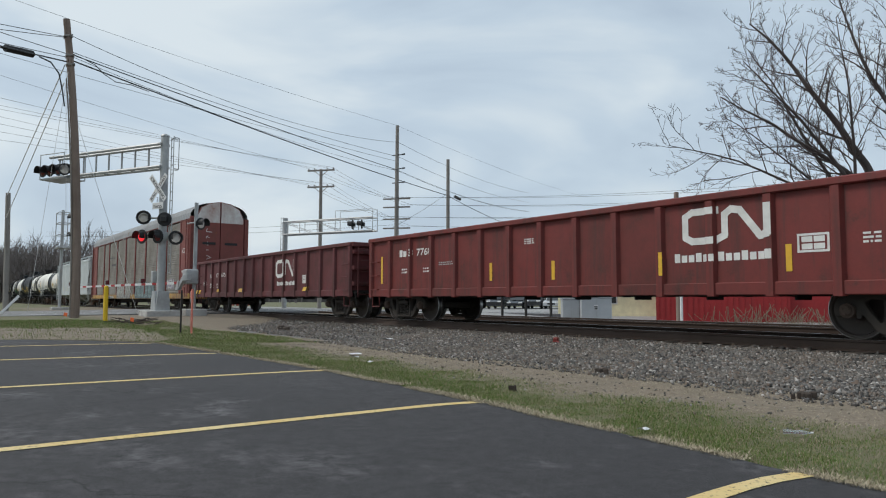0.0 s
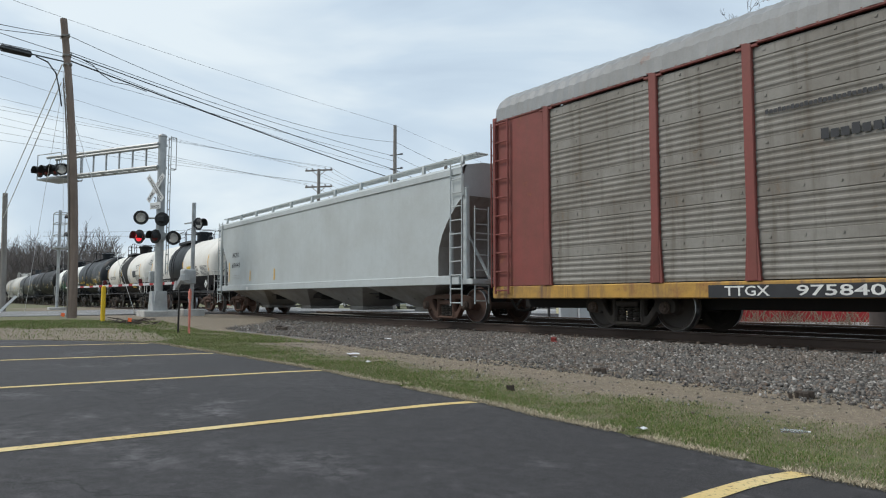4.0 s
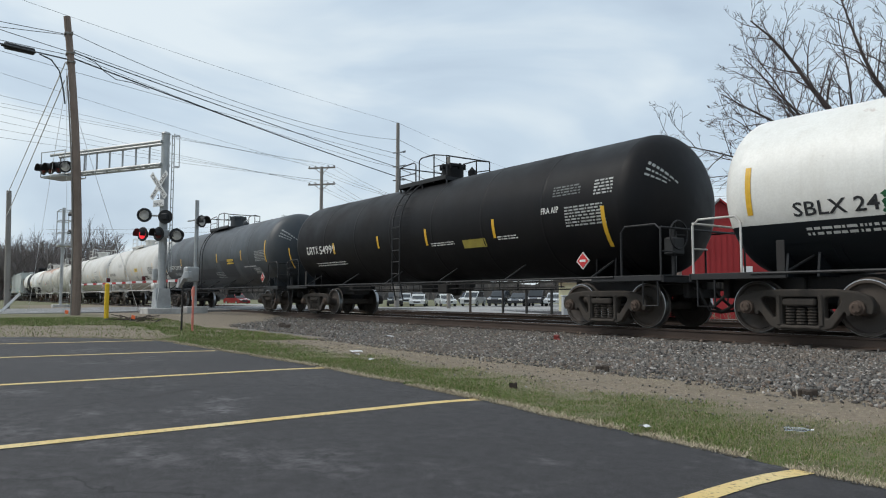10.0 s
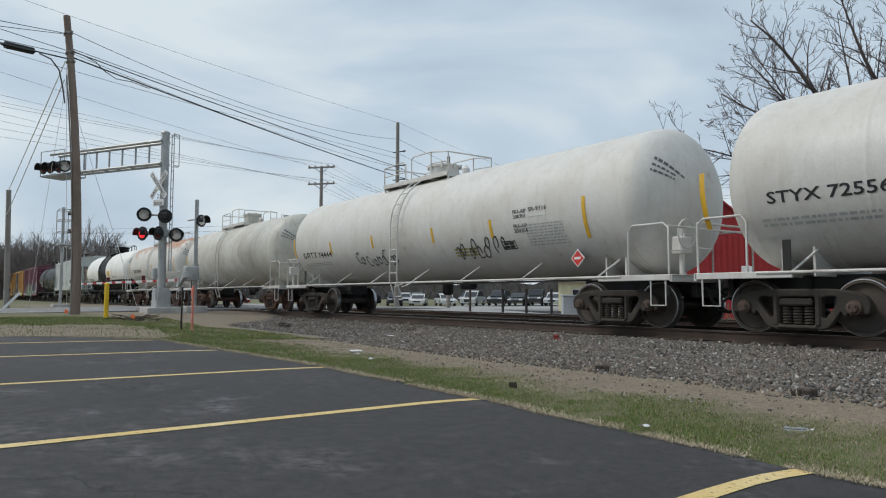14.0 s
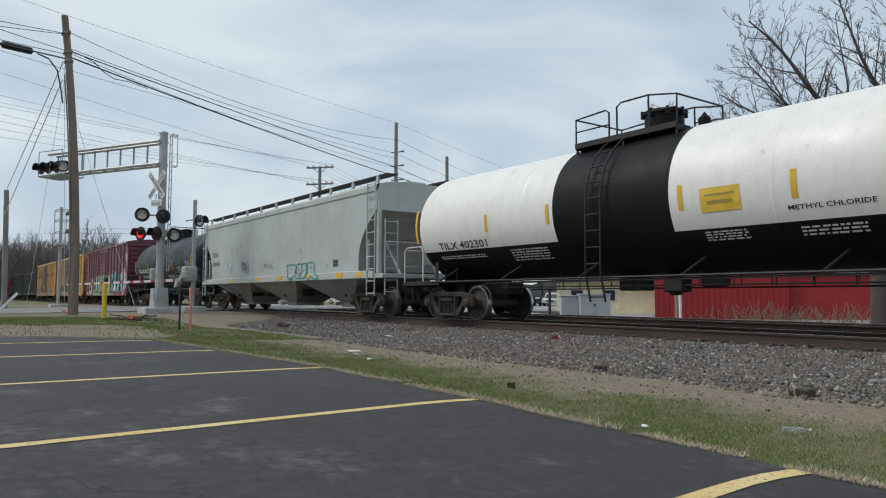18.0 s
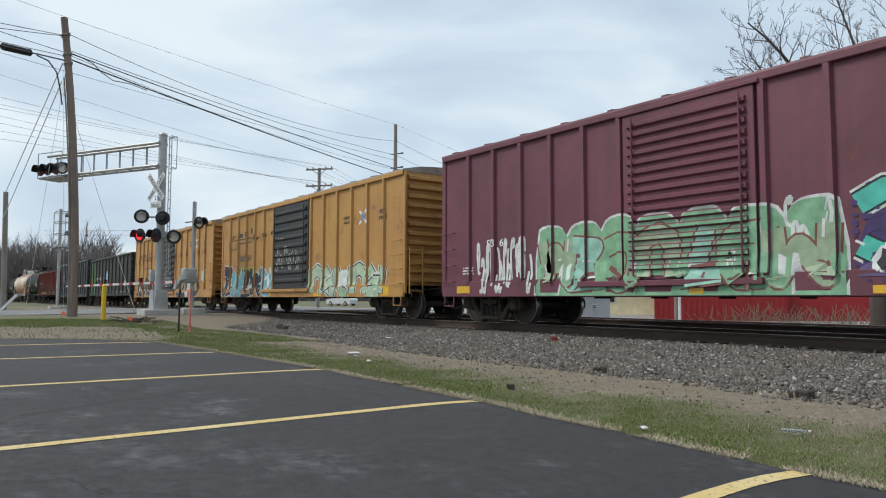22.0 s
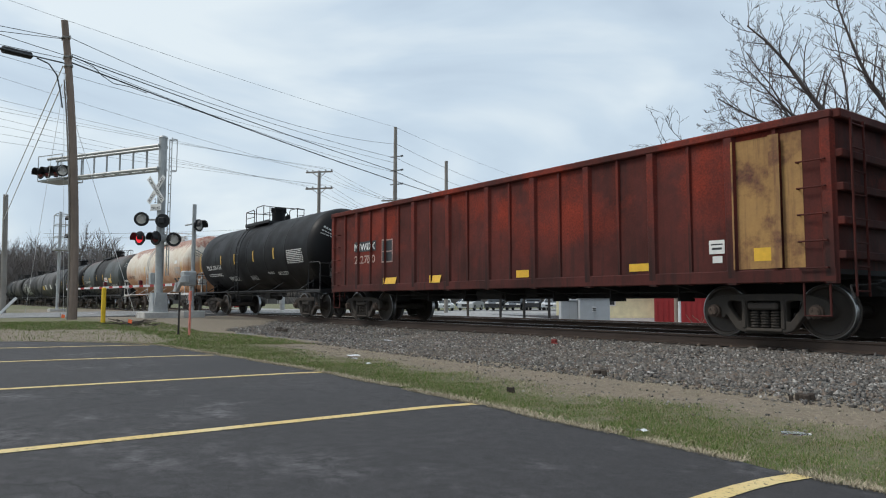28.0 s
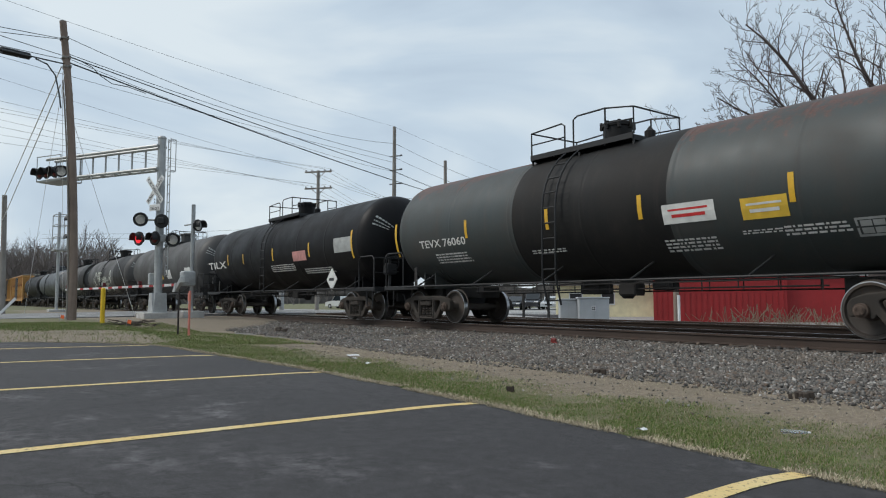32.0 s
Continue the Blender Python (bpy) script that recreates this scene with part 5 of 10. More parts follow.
def signal_gantry():
    x, y, z0 = -31.15, 7.9, 0.06
    s = thing("signal_gantry", "grey steel cantilever crossing signal mast with flashing lamps", "crossing signal", pose(x, y, z0))
    g = Geo().tube([(0, 0, 0.5), (0, 0, 7.5)], 0.17, 20)
    g.lathe([(7.5, 0.17), (7.56, 0.19), (7.62, 0.16), (7.68, 0.01)], "z", 20)
    part("mast", g, M_GALV, s, smooth=SMOOTH)
    b = Geo().prism([(-0.42, 0.0), (0.42, 0.0), (0.20, 0.9), (-0.20, 0.9)], -0.3, 0.3, "y").prism([(-0.30, 0.0), (0.30, 0.0), (0.2, 0.9), (-0.2, 0.9)], -0.42, 0.42, "x")
    part("base_casting", b, M_GALV, s)
    part("foundation", Geo().box(-0.7, 0.7, -0.7, 0.7, -0.5, 0.08, 0, 0.03), M_CONCRETE, s)
    # the truss arm over the road, towards -x and a little towards the camera
    ex, ey = -6.3, -3.4
    L = math.hypot(ex, ey)
    ux, uy = ex / L, ey / L
    t = Geo()
    zt, zb = 7.20, 6.22
    for off in (-0.22, 0.22):
        nx, ny = -uy * off, ux * off
        for z in (zt, zb):
            t.tube([(nx, ny, z), (nx + ex, ny + ey, z)], 0.07, 8)
        for i in range(9 if off < 0 else 0):
            k = i / 8 * 0.94 + 0.05
            t.box(nx + ex * k - 0.035, nx + ex * k + 0.035, ny + ey * k - 0.035, ny + ey * k + 0.035, zb, zt)
    for i in range(9):
        k = i / 8 * 0.94 + 0.05
        t.tube([(uy * 0.22 + ex * k, -ux * 0.22 + ey * k, zb), (-uy * 0.22 + ex * k, ux * 0.22 + ey * k, zb)], 0.03, 6)
    part("truss_arm", t, M_GALV, s, smooth=SMOOTH)
    # small platform with rails at the end of the arm
    for k in (0.80, 1.03):
        for off in (-0.55, 0.55):
            q, c = ex * k - uy * off, ey * k + ux * off
            part("platform_post", Geo().tube([(q, c, zb - 0.1), (q, c, zt + 0.10)], 0.022, 6), M_GALV, s)
    for off in (-0.55, 0.55):
        for z in (zb - 0.08, zt + 0.08):
            part("platform_rail", Geo().tube([(ex * 0.80 - uy * off, ey * 0.80 + ux * off, z), (ex * 1.03 - uy * off, ey * 1.03 + ux * off, z)], 0.022, 6), M_GALV, s)
    dk = Geo()
    dk.add([(ex * k - uy * off, ey * k + ux * off, zb - 0.10 - d) for d in (0, 0.03) for k, off in ((0.80, -0.55), (1.03, -0.55), (1.03, 0.55), (0.80, 0.55))], [(0, 1, 2, 3), (7, 6, 5, 4), (0, 4, 5, 1), (1, 5, 6, 2), (2, 6, 7, 3), (3, 7, 4, 0)])
    part("arm_platform", dk, M_GALV, s)
    for k, off, turn, lens in ((0.92, -0.62, 5, M_LENS_DIM), (0.99, -0.62, 5, M_LENS_DIM), (0.84, -0.62, 5, M_LENS_DIM), (0.78, -0.62, 80, M_LENS_OFF)):
        flasher(s, (ex * k - uy * off * -1, ey * k + ux * off * -1, zb + 0.25), turn + 20, lens, 0.27)
    # ladder with cage on the far side of the mast
    l = Geo()
    ladder(l, 0.20, 0.55, 0.22, 1.6, 7.5, 0.38, 0.018)
    for z in (6.1, 7.45):
        l.tube([(0.2, 0.25, z), (0.25, 0.45, z), (0.5, 0.45, z), (0.55, 0.25, z)], 0.02, 6)
    l.tube([(0.5, 0.45, 6.1), (0.5, 0.45, 7.45)], 0.02, 6)
    part("ladder", l, M_GALV, s)
    # crossbuck
    cb_at = pose(0.10, -0.24, 5.28, 0, 0, 24)
    for k, a in enumerate((48, -48)):
        d = math.radians(a)
        bl = Geo()
        beam(bl, (-0.72 * math.cos(d), -0.72 * math.sin(d)), (0.72 * math.cos(d), 0.72 * math.sin(d)), 0.235, -0.02 - 0.024 * k, 0.0 - 0.024 * k)
        blade = part("crossbuck_blade", bl, M_SIGNWHITE, s, at=cb_at)
        flat_text("CROSSING" if k else "RAIL   ROAD", 1.28, 0.15, M_DECAL_K, blade, pose(0, -0.024 - 0.024 * k, 0) @ Matrix.Rotation(-d, 4, "Y"))
    plate = part("track_count_sign", Geo().box(-0.34, 0.34, -0.02, 0.0, -0.14, 0.14, 0, 0.01), M_SIGNWHITE, s, at=pose(0.10, -0.24, 4.52, 0, 0, 24))
    flat_text("TRACKS", 0.54, 0.12, M_DECAL_K, plate, pose(0, -0.024, -0.04))
    flat_text("2", 0.12, 0.2, M_DECAL_K, s, pose(0.10, -0.27, 4.80, 0, 0, 24))
    # two pairs of lamps on crossarms
    ar = Geo()
    ar.tube([(-0.65, -0.75, 3.22), (0.55, 0.62, 3.22)], 0.045, 8).tube([(-0.25, -0.65, 4.0), (0.25, 0.2, 4.0)], 0.04, 8)
    ar.box(-0.2, 0.2, -0.2, 0.2, 3.05, 3.40, 0, 0.03)
    part("lamp_crossarm", ar, M_GALV, s)
    flasher(s, (-0.10, -0.76, 4.0), 68, M_LENS_OFF)
    flasher(s, (0.38, -0.02, 3.93), 238, M_LENS_OFF)
    flasher(s, (-0.16, -0.80, 3.19), 26, M_LENS_LIT)
    flasher(s, (0.24, -0.26, 3.20), 26, M_LENS_DIM)
    flasher(s, (0.66, 0.38, 3.14), 92, M_LENS_OFF)
    jb = Geo().box(-0.42, -0.14, -0.32, -0.12, 1.25, 1.75, 0, 0.03)
    part("junction_box", jb, M_GALV, s)


def crossing_gate():
    x, y = -31.3, 9.35
    s = thing("crossing_gate", "lowered crossing gate with red and white striped arm", "crossing gate", pose(x, y, -0.03))
    part("gate_mast", Geo().tube([(0, 0, 0.1), (0, 0, 4.9)], 0.085, 14), M_GALV, s, smooth=SMOOTH)
    part("foundation", Geo().box(-0.45, 0.45, -0.45, 0.45, -0.3, 0.22, 0, 0.03), M_CONCRETE, s)
    part("mechanism_box", Geo().box(-0.30, 0.26, -0.45, 0.10, 1.30, 1.95, 0, 0.05), M_GALV, s)
    w = Geo()
    beam(w, (-0.45, 1.15), (0.42, 1.62), 0.20, -0.60, -0.47)
    w.prism([(-0.75, 1.05), (-0.35, 1.05), (-0.20, 1.45), (-0.45, 1.45)], -0.62, -0.45, "y")
    part("conversion_bracket", w, M_GALV, s)
    part("counterweight", Geo().box(0.35, 1.05, -0.62, -0.42, 1.42, 1.72, 0, 0.03), M_GALV, s)
    # arm: striped lengths butted end to end
    p0, p1 = Vector((-0.45, -0.55, 1.36)), Vector((-8.2, -3.75, 1.22))
    n = 22
    for i in range(n):
        k = i // 2 * 2
        a, b = (p0.lerp(p1, k / n), p0.lerp(p1, (k + 0.75) / n)) if i % 2 == 0 else (p0.lerp(p1, (k + 0.75) / n), p0.lerp(p1, (k + 2) / n))
        h = 0.058 - 0.020 * i / n
        d = (b - a).normalized()
        q = Vector((-d.y, d.x, 0)) * 0.02
        g = Geo()
        vs = []
        for c in (a, b):
            for sy in (-1, 1):
                for sz in (-1, 1):
                    vs.append(tuple(c + q * sy + Vector((0, 0, h * sz))))
        g.add(vs, [(0, 1, 3, 2), (4, 6, 7, 5), (0, 4, 5, 1), (2, 3, 7, 6), (0, 2, 6, 4), (1, 5, 7, 3)])
        part("gate_arm_stripe", g, M_SIGNWHITE if i % 2 else M_REDSTRIPE, s)
    for k in (0.30, 0.62, 0.98):
        c = p0.lerp(p1, k)
        part("arm_lamp", Geo().box(c.x - 0.07, c.x + 0.07, c.y - 0.08, c.y + 0.08, c.z + 0.06, c.z + 0.26, 0, 0.02), M_LENS_DIM, s)
    ca = Geo().tube([(-0.95, -0.1, 4.05), (0.35, 0.1, 4.05)], 0.035, 8)
    part("lamp_crossarm", ca, M_GALV, s)
    flasher(s, (0.33, 0.12, 3.95), 120, M_LENS_OFF, 0.27)
    sg = Geo().box(-0.16, 0.16, -0.12, -0.08, 0.5, 1.0, 0, 0.02)
    part("id_plate", sg, M_GALV, s)


signal_gantry()
crossing_gate()


def far_gantry():
    x, y = -46.9, 20.3
    s = thing("signal_gantry", "grey steel cantilever signal across the tracks", "crossing signal", pose(x, y, -0.1))
    part("mast", Geo().tube([(0, 0, 0), (0, 0, 6.5)], 0.17, 16), M_GALV, s, smooth=SMOOTH)
    t = Geo()
    ex, ey = 6.6, 3.5
    for off in (-0.3, 0.3):
        a, b = -off * 0.47, off * 0.88
        t.tube([(a, b, 6.2), (a + ex, b + ey, 6.2)], 0.05, 8).tube([(a, b, 5.3), (a + ex, b + ey, 5.3)], 0.06, 8)
        for i in range(6):
            k = i / 5
            t.tube([(a + ex * k, b + ey * k, 5.3), (a + ex * k, b + ey * k, 6.2)], 0.025, 6)
        for i in range(3):
            t.tube([(a + ex * i / 3, b + ey * i / 3, 6.2), (a + ex * (i + 1) / 3, b + ey * (i + 1) / 3, 5.3)], 0.02, 6)
        t.tube([(a + ex * 0.6, b + ey * 0.6, 6.2), (a + ex * 0.6, b + ey * 0.6, 6.75), (a + ex, b + ey, 6.75), (a + ex, b + ey, 5.3)], 0.02, 6)
    part("truss_arm", t, M_GALV, s)
    l = Geo()
    ladder(l, -0.55, -0.2, -0.1, 0.5, 6.6, 0.38, 0.018)
    part("ladder", l, M_GALV, s)
    flasher(s, (ex * 0.80, ey * 0.80 - 0.3, 5.75), -40, M_LENS_DIM, 0.32)
    flasher(s, (ex * 0.90, ey * 0.90 - 0.3, 5.75), -40, M_LENS_DIM, 0.32)
    m = thing("signal_mast", "slim grey signal mast with a caged ladder", "signal mast", pose(-53.0, 7.0, -0.12))
    part("mast", Geo().tube([(0, 0, 0), (0, 0, 6.7)], 0.10, 12), M_GALV, m, smooth=SMOOTH)
    part("foundation", Geo().box(-0.5, 0.5, -0.5, 0.5, -0.3, 0.2, 0, 0.03), M_CONCRETE, m)
    l = Geo()
    ladder(l, 0.15, 0.5, 0.0, 0.6, 6.6, 0.4, 0.018)
    for z in (4.2, 5.0, 5.8, 6.5):
        l.tube([(-0.7, -0.3, z), (-0.7, 0.4, z), (0.6, 0.4, z), (0.6, -0.3, z), (-0.7, -0.3, z)], 0.030, 6)
    for q in ((-0.7, -0.3), (-0.7, 0.4), (0.6, 0.4)):
        l.tube([(*q, 4.2), (*q, 6.5)], 0.030, 6)
    l.tube([(-0.6, 0, 4.2), (0, 0, 3.4)], 0.025, 6).tube([(0.6, 0, 4.2), (0, 0, 3.4)], 0.025, 6)
    part("ladder_cage", l, M_GALV, m)
    part("mast_platform", Geo().box(-0.75, 0.65, -0.35, 0.45, 4.10, 4.16, 0, 0.01), M_GALV, m)
    flasher(m, (0.55, 0.55, 6.2), -50, M_LENS_OFF, 0.24)
    flasher(m, (0.55, 0.55, 5.0), -50, M_LENS_OFF, 0.24)


far_gantry()


# ---- poles and wires ----
def pole(name, label, base, top, r0, r1, mat, bow=(0, 0)):
    """bow: how far the shaft bends off its straight line, half way up."""
    s = thing(name, label, "utility pole", Matrix.Translation(base))
    d = Vector(top) - Vector(base)
    pts = []
    for i in range(9):
        k = i / 8
        q = 4 * k * (1 - k)
        pts.append(tuple(d * k + Vector((bow[0] * q, bow[1] * q, -0.3 if i == 0 else 0))))
    part("shaft", Geo().tube(pts, r0, 14, r2=r1), mat, s, smooth=SMOOTH)
    return s, d


def insulators(s, pts):
    for p in pts:
        part("insulator", Geo().lathe([(0, 0.02), (0.02, 0.06), (0.06, 0.05), (0.08, 0.07), (0.13, 0.05), (0.16, 0.01)], "z", 10), M_INSUL, s, at=Matrix.Translation(p))


def build_poles():
    s, d = pole("utility_pole", "weathered brown wooden utility pole leaning slightly", (-30.05, 4.50, -0.10), (-29.95, 3.80, 11.42), 0.170, 0.125, M_POLEWOOD, (0.0, 0.18))
    for z, w in ((10.85, 0.35), (10.1, 0.35), (9.75, 0.3)):
        k = z / 11.5
        yy = d.y * k + 0.72 * k * (1 - k)
        part("insulator_pin", Geo().tube([(d.x * k - w, yy - 0.1, z), (d.x * k + w, yy + 0.1, z)], 0.025, 6), M_INSUL, s)
        part("pole_band", Geo().box(d.x * k - 0.15, d.x * k + 0.15, yy - 0.145, yy + 0.145, z - 0.04, z + 0.04, 0, 0.01), M_POLEGREY, s)
    cond = Geo().tube([(d.x * k / 10 + 0.03, d.y * k / 10 + 0.72 * k / 10 * (1 - k / 10) - 0.18, 11.5 * k / 10) for k in range(0, 9)], 0.03, 6)
    part("conduit", cond, M_POLEGREY, s)
    s, d = pole("utility_pole", "grey wooden pole beside the road", (-46.95, 3.5, -0.1), (-46.75, 3.35, 6.65), 0.16, 0.13, M_POLEGREY)
    part("pole_band", Geo().lathe([(1.0, 0.165), (1.12, 0.165)], "z", 14), M_BLACK, s)
    # twin-crossarm pole across the tracks
    s, d = pole("utility_pole", "grey wooden pole with two crossarms", (-50.7, 24.9, -0.5), (-50.5, 24.8, 11.0), 0.17, 0.12, M_POLEGREY)
    for z in (10.95, 9.62):
        ca = Geo().box(-1.15, 1.15, -0.06, 0.06, z - 0.06, z + 0.06, 0, 0.01).tube([(-0.6, 0, z), (0, 0, z - 0.5)], 0.025, 6).tube([(0.6, 0, z), (0, 0, z - 0.5)], 0.025, 6)
        arm = part("crossarm", ca, M_POLEGREY, s, at=pose(0.2, -0.1, 0.45, 0, 0, 40))
        for x in (-1.05, -0.55, 0.55, 1.05):
            part("insulator", Geo().lathe([(0.06, 0.02), (0.09, 0.05), (0.16, 0.06), (0.2, 0.01)], "z", 8, centre=(x, 0, z)), M_INSUL, arm)
    # tall pole
    s, d = pole("utility_pole", "tall grey pole with post insulators and low crossarms", (-41.9, 26.5, -0.5), (-41.7, 26.4, 13.0), 0.19, 0.12, M_POLEGREY)
    for z in (11.4, 10.4, 9.4):
        ins = Geo().tube([(-0.28, -0.2, z), (0.28, 0.3, z + 0.05)], 0.045, 8).tube([(0.28, 0.3, z + 0.05), (0.42, 0.42, z + 0.08)], 0.07, 8)
        part("insulator_bracket", ins, M_INSUL, s)
    for z in (7.85, 7.25, 6.4, 5.75):
        part("crossarm", Geo().box(-1.0, 1.0, -0.05, 0.05, z - 0.05, z + 0.05, 0, 0.01), M_POLEGREY, s, at=pose(0.1, -0.05, 0.4, 0, 0, 40))
    pole("utility_pole", "slim pale bare pole behind the crossing", (-47.9, 35.5, -0.55), (-47.7, 35.35, 12.6), 0.17, 0.14, M_POLEGREY)
    pole("utility_pole", "dark wooden pole among the trees", (-20.1, 28.4, -0.5), (-20.05, 28.3, 5.7), 0.14, 0.11, M_POLEWOOD)


build_poles()


def wire(a, b, sag, r=0.012, name="overhead_wire", label="thin overhead wire sagging between poles", mat=None):
    a, b = Vector(a), Vector(b)
    n = 20
    pts = []
    for i in range(n + 1):
        k = i / n
        p = a.lerp(b, k)
        p.z -= sag * 4 * k * (1 - k)
        pts.append(tuple(p))
    ob = part(name, Geo().tube(pts, r, 5), mat or M_WIRE, smooth=3.0)
    return tagged(ob, label, "wire", "overhead wires")


def build_wires():
    # from the near pole to the tall pole and on
    for za, zb, r, sag in ((10.81, 11.8, 0.012, 0.83), (10.18, 10.77, 0.013, 0.28), (10.08, 9.79, 0.022, 0.08), (10.0, 9.74, 0.010, 0.42)):
        wire((-29.95, 4.0, za), (-41.7, 26.5, zb), sag, r)
        wire((-41.7, 26.5, zb), (-55.5, 52, zb + 0.4), 0.5, 0.012)
    wire((-29.95, 4.0, 9.85), (-47.8, 35.4, 9.5), 0.2, 0.030, "overhead_cable", "thick black overhead cable from pole to pole")
    wire((-47.8, 35.4, 9.5), (-66, 66, 9.0), 0.6, 0.028, "overhead_cable", "thick black overhead cable from pole to pole")
    # a slack loop where the cable is tied to its strand
    lo = Geo().tube([(-29.95, 4.0, 10.1), (-30.2, 4.45, 10.08), (-30.45, 4.95, 9.98), (-30.6, 5.3, 9.72), (-30.9, 5.8, 9.56), (-31.3, 6.5, 9.66), (-31.7, 7.3, 9.62)], 0.018, 6)
    tagged(part("overhead_cable", lo, M_WIRE, smooth=3.0), "slack loop of black cable beside the pole", "wire", "overhead wires")
    # towards the camera's side
    for za, zb in ((10.73, 8.38), (10.71, 6.63), (10.06, 11.47), (9.93, 8.9)):
        wire((-29.95, 3.9, za), (-18, -19, zb), 0.5, 0.013)
    wire((-29.95, 3.9, 9.75), (-18, -19, 9.3), 0.5, 0.028, "overhead_cable", "thick black overhead cable from pole to pole")
    sl = Geo()
    a, b = Vector((-29.55, 2.75, 9.68)), Vector((-29.05, 1.78, 9.58))
    d = (b - a).normalized()
    sl.tube([tuple(a), tuple(a + d * 0.08)], 0.05, 12).tube([tuple(a + d * 0.08), tuple(a + d * 1.1)], 0.13, 14).tube([tuple(a + d * 1.1), tuple(a + d * 1.25)], 0.05, 12)
    tagged(part("cable_splice_case", sl, M_BLACK, smooth=SMOOTH), "black splice case hanging on the overhead cable", "splice case")
    lp = Geo().tube([(-29.62, 2.9, 9.66), (-29.7, 3.3, 9.55), (-29.8, 3.6, 9.2), (-29.9, 3.75, 8.6), (-29.95, 3.85, 8.0)], 0.028, 8)
    tagged(part("overhead_cable", lp, M_WIRE), "black cable bending down the pole", "wire", "overhead wires")
    s2 = Geo().tube([(-48.6, 36.8, 9.62), (-49.2, 37.8, 9.55)], 0.13, 12)
    tagged(part("cable_splice_case", s2, M_BLACK), "small black splice case on a cable", "splice case")
    # service drops and guys on the near pole
    for a, b, r in (((-29.85, 3.8, 9.6), (-46.8, 3.3, 6.5), 0.022), ((-29.9, 3.8, 8.9), (-46.8, 3.3, 5.2), 0.022), ((-29.9, 3.85, 9.4), (-43.0, 6.0, 0.0), 0.008), ((-29.9, 3.9, 8.7), (-30.2, 6.8, 0.0), 0.010), ((-29.8, 3.9, 9.3), (-41.0, 4.0, 0.0), 0.008)):
        wire(a, b, 0.02, r, "guy_wire", "steel guy wire from the wooden pole", M_SIGNWHITE)
    # the line across the tracks that follows the road
    for k, (x, z, zl) in enumerate(((-1.05, 11.1, 15.23), (-0.55, 11.1, 12.74), (0.55, 11.1, 11.57), (1.05, 11.1, 11.01), (-1.05, 9.77, 12.12), (-0.55, 9.77, 11.19), (0.55, 9.77, 10.03), (1.05, 9.77, 9.12))):
        c, q = math.cos(radians(40)) * x, math.sin(radians(40)) * x
        z2 = (7.9, 7.9, 7.3, 7.3, 6.5, 6.5, 5.8, 5.8)[k]
        wire((-50.5 + c, 24.7 + q, z), (-40.5 + x * 0.9, -14.0, zl), 0.3, 0.0085)
        wire((-50.5 + c, 24.7 + q, z), (-41.8 + c, 26.4 + q, z2), 0.2, 0.009)
        wire((-41.8 + c, 26.4 + q, z2), (-5 + c, 48 + q, 8.0 - 0.3 * k), 0.8, 0.009)
    wire((-41.7, 26.5, 10.4), (-40.5, -14.0, 15.14), 0.3, 0.011)
    wire((-26, -12, 12.69), (-41.7, 26.4, 13.0), 0.4, 0.007)
    wire((-41.7, 26.4, 13.0), (-56, 62, 12.6), 0.4, 0.007)
    for z in (6.3, 5.9):
        wire((-41.8, 26.4, z), (-75, 8.5, z + 0.6), 0.3, 0.010)
    wire((-41.9, 26.2, 5.7), (-47.8, 35.4, 9.7), 0.1, 0.014)


build_wires()


